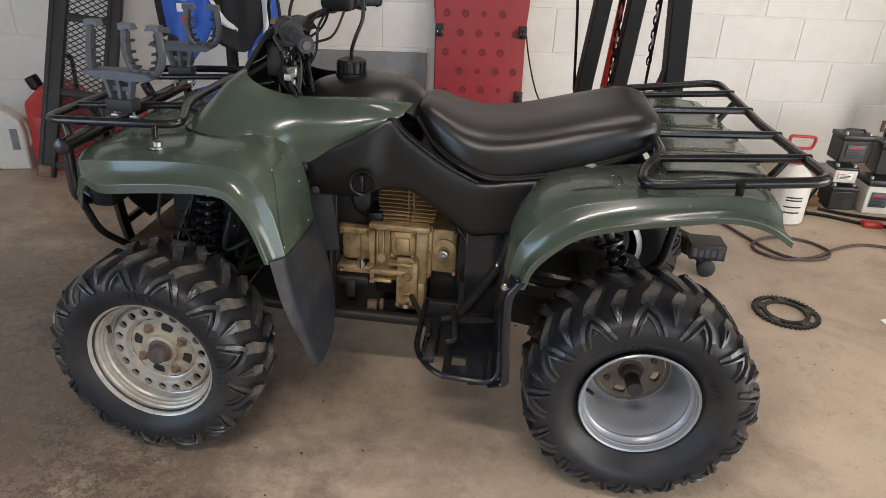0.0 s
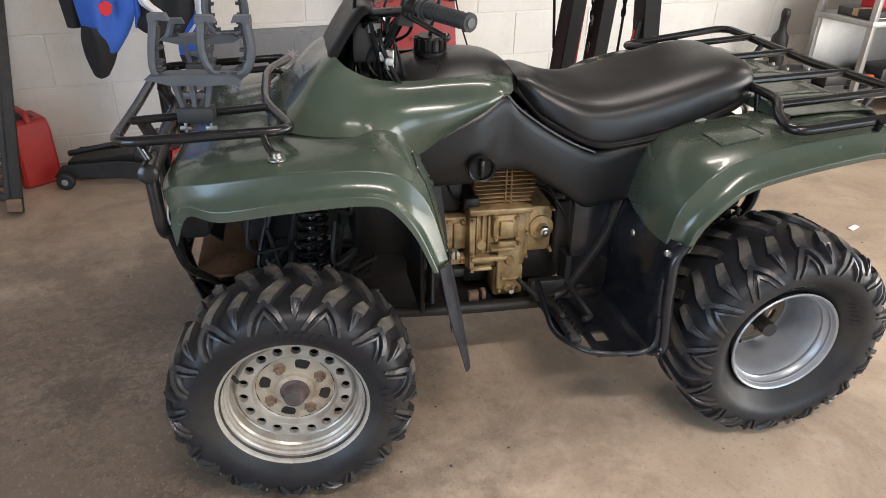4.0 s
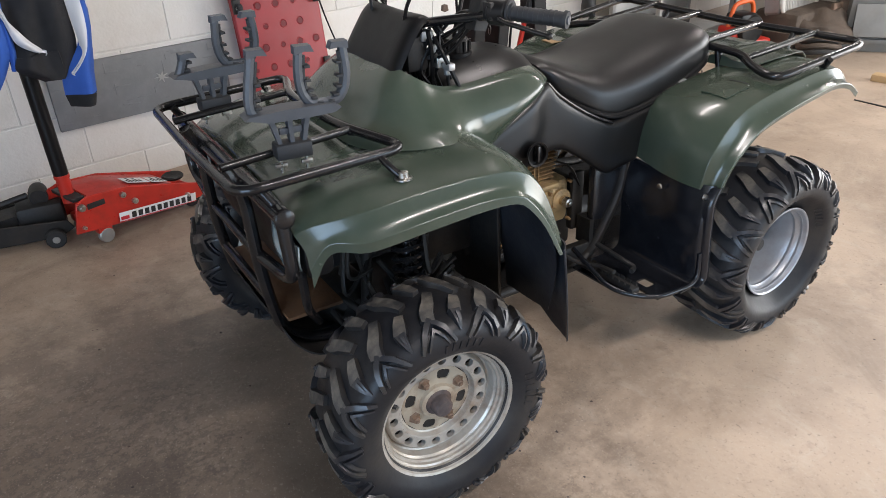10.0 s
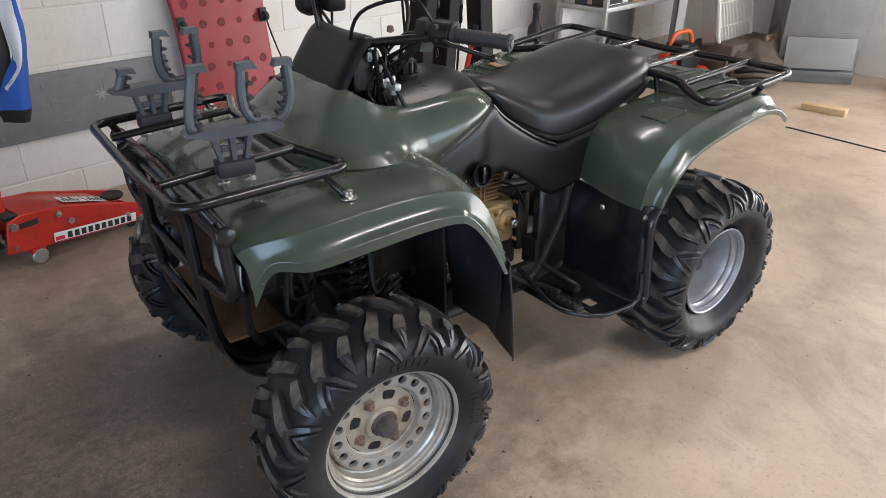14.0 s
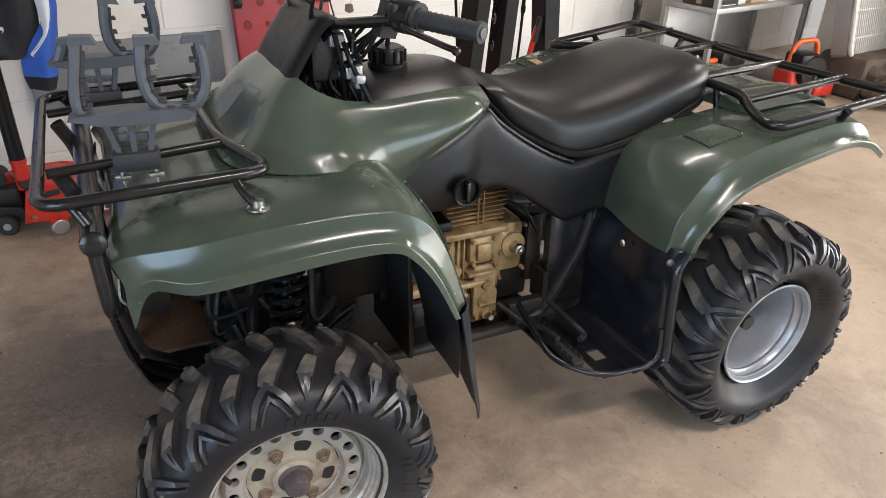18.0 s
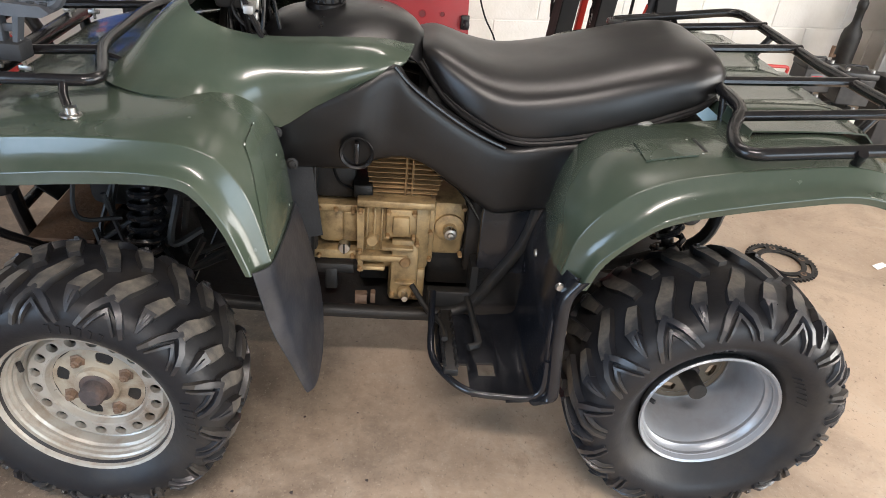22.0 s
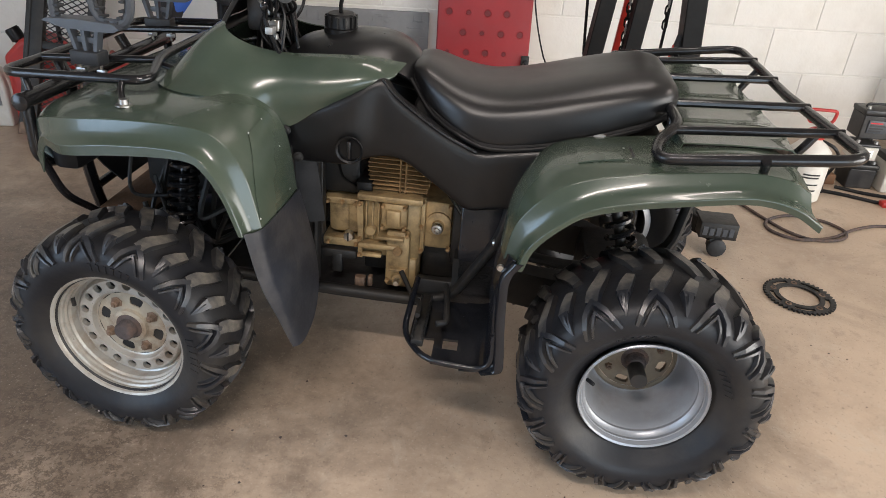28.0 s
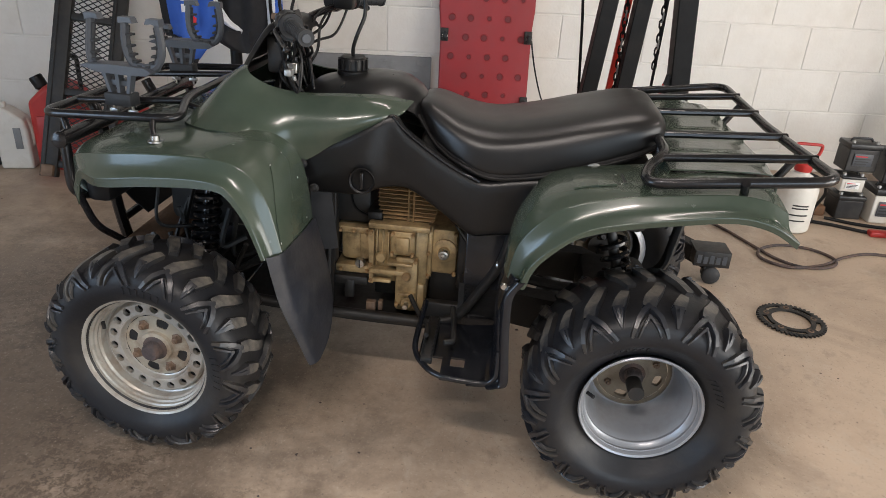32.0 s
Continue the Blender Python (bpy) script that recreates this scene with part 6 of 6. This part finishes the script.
part("clamp", lathe([(.056, .20), (.060, .205), (.060, .235), (.056, .24)], 24, (0, 0, 0), "z"), STEELG, strut)
part("port", tube([(-.05, 0, .30), (-.085, -.01, .30), (-.085, -.01, .36)], .012, 8), RUSTY, strut)

bottle = thing("spray_bottle", "white plastic pump bottle with red handle standing on the floor", "bottle", pose(1.70, 1.53, 0))
part("body", lathe([(0, 0), (.085, 0), (.10, .012), (.10, .22), (.092, .25), (.06, .285), (.036, .30), (.034, .315)], 28, (0, 0, 0), "z"), WHITEP, bottle)
part("collar", lathe([(.040, .31), (.042, .315), (.042, .345), (.03, .355), (.018, .36)], 20, (0, 0, 0), "z"), REDP, bottle)
part("pump_handle", tube(loop_bend([(-.055, 0, .385), (-.065, 0, .445), (.065, 0, .445), (.055, 0, .385)], .02), .008, 8), REDP, bottle)
for z, w in ((.15, .05), (.135, .05), (.10, .055), (.07, .05)):
    part("label_bar", skin(np.array([[(.1005 * math.sin(a), -.1005 * math.cos(a), zz) for a in np.linspace(-w * 8, w * 8, 7)] for zz in (z, z + .008)]), 0), INK_AND_SHADE, bottle)
part("hose", tube(spline([(.03, 0, .30), (.10, -.02, .27), (.14, .0, .20), (.12, .03, .10), (.13, .04, .02)], 5), .008, 8), BLACKP, bottle)
bluejug = thing("washer_jug", "translucent blue plastic jug beside the white bottle", "jug", pose(1.50, 1.70, 0, 0, 0, 10))
BLUEP = material("blue_plastic", (0.22, 0.36, 0.46), 0.35, 0, 0.1, 8, 0.02, 60)
soft(part("body", box((-.07, -.05, 0), (.07, .05, .26), .02), BLUEP, bluejug), .004)
part("cap", lathe([(0, .30), (.02, .30), (.022, .26)], 14, (0, 0, 0), "z"), BLUEP, bluejug)


def battery(m, w, d, h, label, case, plate):
    b = thing("car_battery", label, "battery", m, "batteries")
    soft(part("case", box((-w / 2, -d / 2, 0), (w / 2, d / 2, h * .82)), case, b), .006)
    part("lid", box((-w / 2 - .004, -d / 2 - .004, h * .82), (w / 2 + .004, d / 2 + .004, h), .006), BATTERY, b)
    part("carry_grip", tube(bend([(-w * .35, 0, h), (-w * .30, 0, h + .018), (w * .30, 0, h + .018), (w * .35, 0, h)], .012), .006, 8), BATTERY, b)
    for s in (-1, 1):
        part("terminal", lathe([(0, h + .014), (.009, h + .014), (.010, h)], 12, (s * w * .38, -d * .3, 0), "z"), STEELG, b)
    if plate:
        part("label", box((-w * .33, -d / 2 - .0055, h * .22), (w * .28, -d / 2 - .0015, h * .66), .001), WHITE if plate != "grey" else GREYP, b)
        for k in range(4):
            part("label_bar", box((-w * .28, -d / 2 - .0066, h * (.28 + .09 * k)), (w * (.10 + .05 * (k % 3)), -d / 2 - .0056, h * (.32 + .09 * k))), INK_AND_SHADE if k < 3 else RED, b)
    return b


pallet = thing("plank", "short rough brown plank lying beside the batteries", "plank", pose(1.90, 1.82, 0, 0, 0, 5))
part("board", box((-.16, -.08, 0), (.06, .08, .055), .006), RUSTPLATE, pallet)
battery(pose(2.075, 1.80, 0, 0, 0, 4), .14, .14, .13, "small black motorcycle battery", BATTERY, None)
battery(pose(2.065, 1.81, .148, 0, 0, 2), .12, .12, .085, "small white battery with a red and white label", WHITEP, "white")
battery(pose(2.25, 1.78, .0, 0, 0, 2), .15, .15, .19, "grimy cream car battery with black lid", WHITEP, "grey")
battery(pose(2.10, 1.865, .247, 0, 0, 4), .165, .13, .15, "black motorcycle battery with a grey label", BATTERY, "grey")
battery(pose(2.30, 1.82, .208, 0, 0, -6), .17, .15, .17, "plain black battery stacked on another", BATTERY, None)
battery(pose(2.52, 1.80, 0, 0, 0, 8), .16, .16, .36, "tall black battery charger box", BATTERY, None)

lead = thing("extension_lead", "thin brown cable lying in a loose loop on the floor", "cable")
part("cable", tube([(x, y, .008) for x, y in spline([(1.18, 1.62), (1.34, 1.42), (1.44, 1.22), (1.52, 1.08), (1.62, 1.02), (1.75, 1.06), (1.79, 1.15), (1.72, 1.24), (1.58, 1.26), (1.46, 1.18), (1.44, 1.08), (1.54, 1.01), (1.70, 1.06), (1.85, 1.18), (2.0, 1.25), (2.2, 1.24), (2.6, 1.30), (3.0, 1.6)], 6)], .007, 8), RUSTHUB, lead)
jump = thing("jump_lead", "black jump lead with a red clamp on the floor", "cable")
part("cable", tube([(x, y, .009) for x, y in spline([(1.55, 1.80), (1.75, 1.66), (1.95, 1.60), (2.12, 1.53), (2.3, 1.50)], 6)], .009, 8), BLACKP, jump)
part("cable", tube([(x, y, .009) for x, y in spline([(1.95, 1.70), (2.1, 1.64), (2.3, 1.62), (2.6, 1.66)], 6)], .009, 8), BLACKP, jump)
part("clamp", box((2.10, 1.49, .0), (2.20, 1.54, .03), .01), REDP, jump)
bag = thing("canvas_bag", "crumpled olive canvas bag lying on the floor", "bag", pose(2.34, 1.40, 0))
OLIVE = material("olive_canvas", (0.10, 0.09, 0.05), 0.85, 0, 0.25, 9, 0.3, 120)
bm = bmesh.new()
bmesh.ops.create_uvsphere(bm, u_segments=24, v_segments=12, radius=1)
for v in bm.verts:
    n = noise.noise(v.co * 2.1) * .25 + noise.noise(v.co * 5) * .10
    v.co = Vector((v.co.x * (.13 + .04 * n), v.co.y * (.09 + .03 * n), max(0, .055 + v.co.z * .055 * (1 + n))))
part("sack", bm, OLIVE, bag)
# rear sprocket on the floor
sprocket = thing("sprocket", "dark worn steel chain sprocket lying flat on the floor", "sprocket", pose(1.385, .515, .002, 0, 0, 12))
bm = bmesh.new()
TEETH = 44
outer, root = [], []
n = TEETH * 4
ro = [.128 if k % 4 in (1, 2) else .118 for k in range(n)]
lo_o, hi_o, lo_i, hi_i = [], [], [], []
for k in range(n):
    a = 2 * math.pi * k / n
    c, s = math.cos(a), math.sin(a)
    lo_o.append(bm.verts.new((ro[k] * c, ro[k] * s, 0)))
    hi_o.append(bm.verts.new((ro[k] * c, ro[k] * s, .007)))
    lo_i.append(bm.verts.new((.107 * c, .107 * s, 0)))
    hi_i.append(bm.verts.new((.107 * c, .107 * s, .007)))
for k in range(n):
    j = (k + 1) % n
    for a, b in ((lo_o, hi_o), (hi_o, hi_i), (hi_i, lo_i), (lo_i, lo_o)):
        quad(bm, a[k], a[j], b[j], b[k])
rim = part("toothed_ring", bm, MATTB, sprocket, "", False)
part("inner_ring", lathe([(.072, 0), (.090, 0), (.090, .007), (.072, .007), (.072, 0)], 48, (0, 0, 0), "z"), MATTB, sprocket)
for k in range(5):
    a = 2 * math.pi * k / 5
    part("spoke", prism([(.085, -.022), (.109, -.030), (.109, .030), (.085, .022)], .0002, .0068, "z", Matrix.Rotation(a, 4, "Z")), MATTB, sprocket)
    part("bolt_boss", lathe([(.006, .0085), (.011, .0085), (.012, .0065)], 12, (.092 * math.cos(a), .092 * math.sin(a), 0), "z"), RUSTY, sprocket)
scrap = thing("paper_scrap", "small torn white paper scrap on the floor", "paper", pose(1.78, .52, .002, 0, 0, 25))
part("sheet", skin(smooth_grid([[(-.03, -.012, 0), (-.03, .012, .004)], [(0, -.014, .003), (0, .011, .006)], [(.035, -.010, .001), (.035, .012, .003)]], 3, 2), .001), WHITE, scrap)

# ---- the far end: shelf, fan, saw, cabinet ----
rack = thing("steel_shelving", "grey slotted steel shelving along the wall, loaded with boxes", "shelving", wall_at(2.80, -.72, 0))
for u in (0, 1.15):
    for v in (0, .40):
        part("post", box((u - .018, v - .018, 0), (u + .018, v + .018, 1.9), .002), STEELG, rack)
for z in (.12, .575, 1.10, 1.6):
    part("shelf_board", box((-.02, -.02, z), (1.17, .42, z + .035), .003), STEELG, rack)
part("back_panel", box((0, .40, .14), (1.15, .405, .58), .001), STEELG, rack)


def carton(u, v, z, w, d, h, mat, label, bars=0, rz=0):
    c = thing("carton", label, "box", wall_at(2.80 + u, -.72 + v, z, 0, 0, rz))
    part("body", box((-w / 2, -d / 2, 0), (w / 2, d / 2, h), .003), mat, c)
    part("tape", box((-w / 2 - .001, -.02, h - .04), (w / 2 + .001, .02, h + .001), .0005), WHITEP if mat is CARD else CARD, c)
    for k in range(bars):
        part("print_bar", box((-w * .40, -d / 2 - .0015, h * (.12 + .19 * k)), (w * (.40 - .1 * (k % 2)), -d / 2 - .0004, h * (.24 + .19 * k))), INK_AND_SHADE if mat is not BATTERY else WHITEP, c)
    return c


carton(.14, .15, .611, .26, .26, .05, BATTERY, "flat dark box with pale print on the shelf", 1)
carton(.20, .18, .661, .10, .12, .14, RED, "small dark red box on the shelf", 0)
carton(.36, .16, .611, .09, .22, .22, WHITEP, "narrow white box on the shelf", 2)
carton(.55, .16, .611, .22, .26, .26, CARD, "plain brown cardboard carton on the shelf", 0)
carton(.72, .14, .611, .13, .22, .21, WHITEP, "white carton with a panel of small print", 4)
carton(1.0, .16, .611, .30, .26, .24, WHITEP, "white carton with bold black print on the shelf", 3)
carton(.35, .2, 1.135, .5, .3, .3, CARD, "large brown cardboard carton on the upper shelf", 0)
carton(.85, .2, 1.135, .35, .3, .25, WHITEP, "white carton on the upper shelf", 1)
coil = thing("cable_coil", "coil of black cable with an orange plug on the bottom shelf", "cable", wall_at(2.98, -.52, .155))
for k in range(4):
    part("cable_turn", tube([((.15 - .012 * k) * math.cos(a), (.11 - .010 * k) * math.sin(a), .012 + .020 * k + .006 * math.sin(3 * a + k)) for a in np.linspace(0, 6.2, 30)], .010, 8), BLACKP, coil)
part("plug", box((-.05, -.15, .07), (.05, -.11, .10), .008), ORANGE, coil)
case = thing("tool_case", "small black plastic tool case on the bottom shelf", "tool case", wall_at(3.30, -.52, .155))
part("shell", box((-.15, -.11, 0), (.15, .11, .12), .012), BATTERY, case)
part("case_grip", tube(bend([(-.05, -.11, .06), (-.05, -.135, .06), (.05, -.135, .06), (.05, -.11, .06)], .012), .007, 8), BATTERY, case)

fan = thing("box_fan", "dusty white box fan leaning on a brown tarpaulin heap", "fan", pose(4.26, 1.70, 0.26, -10, 0, 8) @ Matrix.Diagonal((1.22, 1.22, 1.22, 1)))
part("frame", prism([(-.26, .03), (-.23, 0), (.23, 0), (.26, .03), (.26, .52), (.23, .55), (-.23, .55), (-.26, .52)], .02, .11), STEELG, fan)
part("front_rim", tube(loop_bend([(-.25, .0, .012), (.25, 0, .012), (.25, 0, .54), (-.25, 0, .54)], .06), .013, 8), WHITEP, fan)
for k in range(21):
    x = -.22 + k * .022
    part("grille_bar", box((x - .003, -.004, .03), (x + .003, .008, .525), .001, None, 1), WHITEP, fan)
for z in (.12, .27, .42):
    part("grille_rail", box((-.235, -.001, z), (.235, .010, z + .008), .001), WHITEP, fan)
saw = thing("leaf_blower", "red and black engine-driven leaf blower on the floor", "blower", pose(3.66, 1.80, 0, 0, 0, -10))
soft(part("body", box((-.16, -.09, .0), (.14, .09, .22)), REDPAINT, saw), .03, 3)
part("fan_cover", lathe([(0, -.02), (.10, -.018), (.115, .0), (.115, .05)], 22, (.0, -.11, .20)), BLACKP, saw)
part("top_handle", tube(bend([(-.13, 0, .20), (-.10, 0, .38), (.08, 0, .40), (.12, 0, .22)], .06), .018, 10), ORANGE, saw)
part("tank", box((.06, -.12, .02), (.22, .06, .12), .02), REDPAINT, saw)
part("filter_box", box((-.12, -.12, .22), (.05, .06, .32), .025), BLACKP, saw)
tarp = thing("old_hose", "heap of old brown hoses and tarpaulin on the floor", "hose", pose(4.25, 1.50, 0))
TARP = material("brown_tarp", (0.085, 0.062, 0.045), 0.8, 0, 0.4, 7, 0.4, 40, (0.05, 0.04, 0.03), 0.5, 6)
bm = bmesh.new()
bmesh.ops.create_uvsphere(bm, u_segments=28, v_segments=14, radius=1)
for v in bm.verts:
    n = noise.noise(v.co * 1.7 + Vector((3, 1, 0))) * .5 + noise.noise(v.co * 4.3) * .2
    v.co = Vector((v.co.x * (.26 + .12 * n), v.co.y * (.22 + .1 * n), max(0, .14 + v.co.z * (.16 + .16 * n))))
part("tarpaulin", bm, TARP, tarp)
for k in range(4):
    r = .20 - .03 * k
    part("coil", tube([(-.18 + r * math.cos(a), -.12 + r * .8 * math.sin(a), .05 + .04 * k + .02 * math.sin(2 * a)) for a in np.linspace(0, 6.0, 26)], .02, 8), TARP if k % 2 else MATTB, tarp)
part("covered_trunk", box((-.30, .02, 0), (.42, .40, .298), .04), TARP, tarp)
part("bent_duct", tube(bend([(.18, -.05, .0), (.16, -.05, .36), (.36, -.08, .46), (.50, -.08, .30), (.50, -.08, 0)], .12), .045, 10), TARP, tarp)
part("old_panel", box((.02, -.12, .0), (.16, -.09, .34), .01, Matrix.Rotation(radians(-10), 4, "X")), RUSTY, tarp)
CABP = material("grey_cabinet_paint", (0.20, 0.20, 0.19), 0.5, 0.2, 0.15, 5, 0.03, 50, (0.12, 0.10, 0.08), 0.4, 7)
cabinet = thing("metal_cabinet", "grey sheet-metal cabinet with a dropped flap at the bottom", "cabinet", pose(4.53, 1.11, 0, 0, 0, 42))
part("body", box((.02, -.30, .0), (.50, .30, 1.5), .006), CABP, cabinet)
part("lower_panel", box((0, -.29, .06), (.018, .29, .10), .003), CABP, cabinet)
part("flap", box((-.012, -.25, .12), (-.002, .27, .36), .003, Matrix.Translation((0, 0, .36)) @ Matrix.Rotation(radians(14), 4, "Y") @ Matrix.Translation((0, 0, -.36))), CABP, cabinet)
# black strip paints the shade under the dropped flap
part("flap_gap_shade", box((.012, -.24, .11), (.0195, .26, .22), .001), INK_AND_SHADE, cabinet)
part("door", box((0, -.285, .74), (.018, .285, 1.45), .004), CABP, cabinet)
part("door_gap", box((.016, -.29, .715), (.0195, .29, .735)), INK_AND_SHADE, cabinet)
redtub = thing("red_crate", "faded red plastic crate beside the cabinet", "crate", pose(4.90, .52, 0, 0, 0, 5))
soft(part("shell", box((-.12, -.16, 0), (.14, .14, .26)), REDP, redtub), .015, 2)
part("rim", box((-.13, -.17, .24), (.15, .15, .27), .006), REDP, redtub)
offcut = thing("wood_offcut", "short pale pine offcut lying on the floor", "offcut", pose(3.785, .635, 0, 0, 0, 102))
part("block", box((-.145, -.045, 0), (.145, .045, .045), .003), WOOD, offcut)
chips = thing("debris_chip", "scattered dark grit and leaf bits on the floor", "debris")
tagged(chips, kind="stuff")
bm = bmesh.new()
rnd = random.Random(11)
for k in range(260):
    x, y, r = rnd.uniform(-2.2, 4.4), rnd.uniform(-1.6, 1.5), rnd.uniform(.0015, .0045) * (2.2 if rnd.random() < .05 else 1)
    vs = [bm.verts.new((x + r * rnd.uniform(.5, 1.4) * math.cos(a), y + r * rnd.uniform(.5, 1.4) * math.sin(a), .0008)) for a in np.linspace(0, 2 * math.pi, 7)[:-1]]
    top = bm.verts.new((x, y, r * .7))
    for i in range(6):
        quad(bm, vs[i], vs[(i + 1) % 6], top)
tagged(part("grit", bm, RUSTHUB, chips), kind="stuff")

# ---- the wall's blocks, last ----
for row in range(12):
    u = 0.47 - 10 * LONG - (0 if row % 2 else LONG / 2)
    while u < 6.0:
        if u > -4.6:
            ob = new("block", block_mesh["whole" if row else "low"])
            ob.parent = wall_back
            ob.location = (u, 0, FIRST + row * COURSE)
        u += LONG
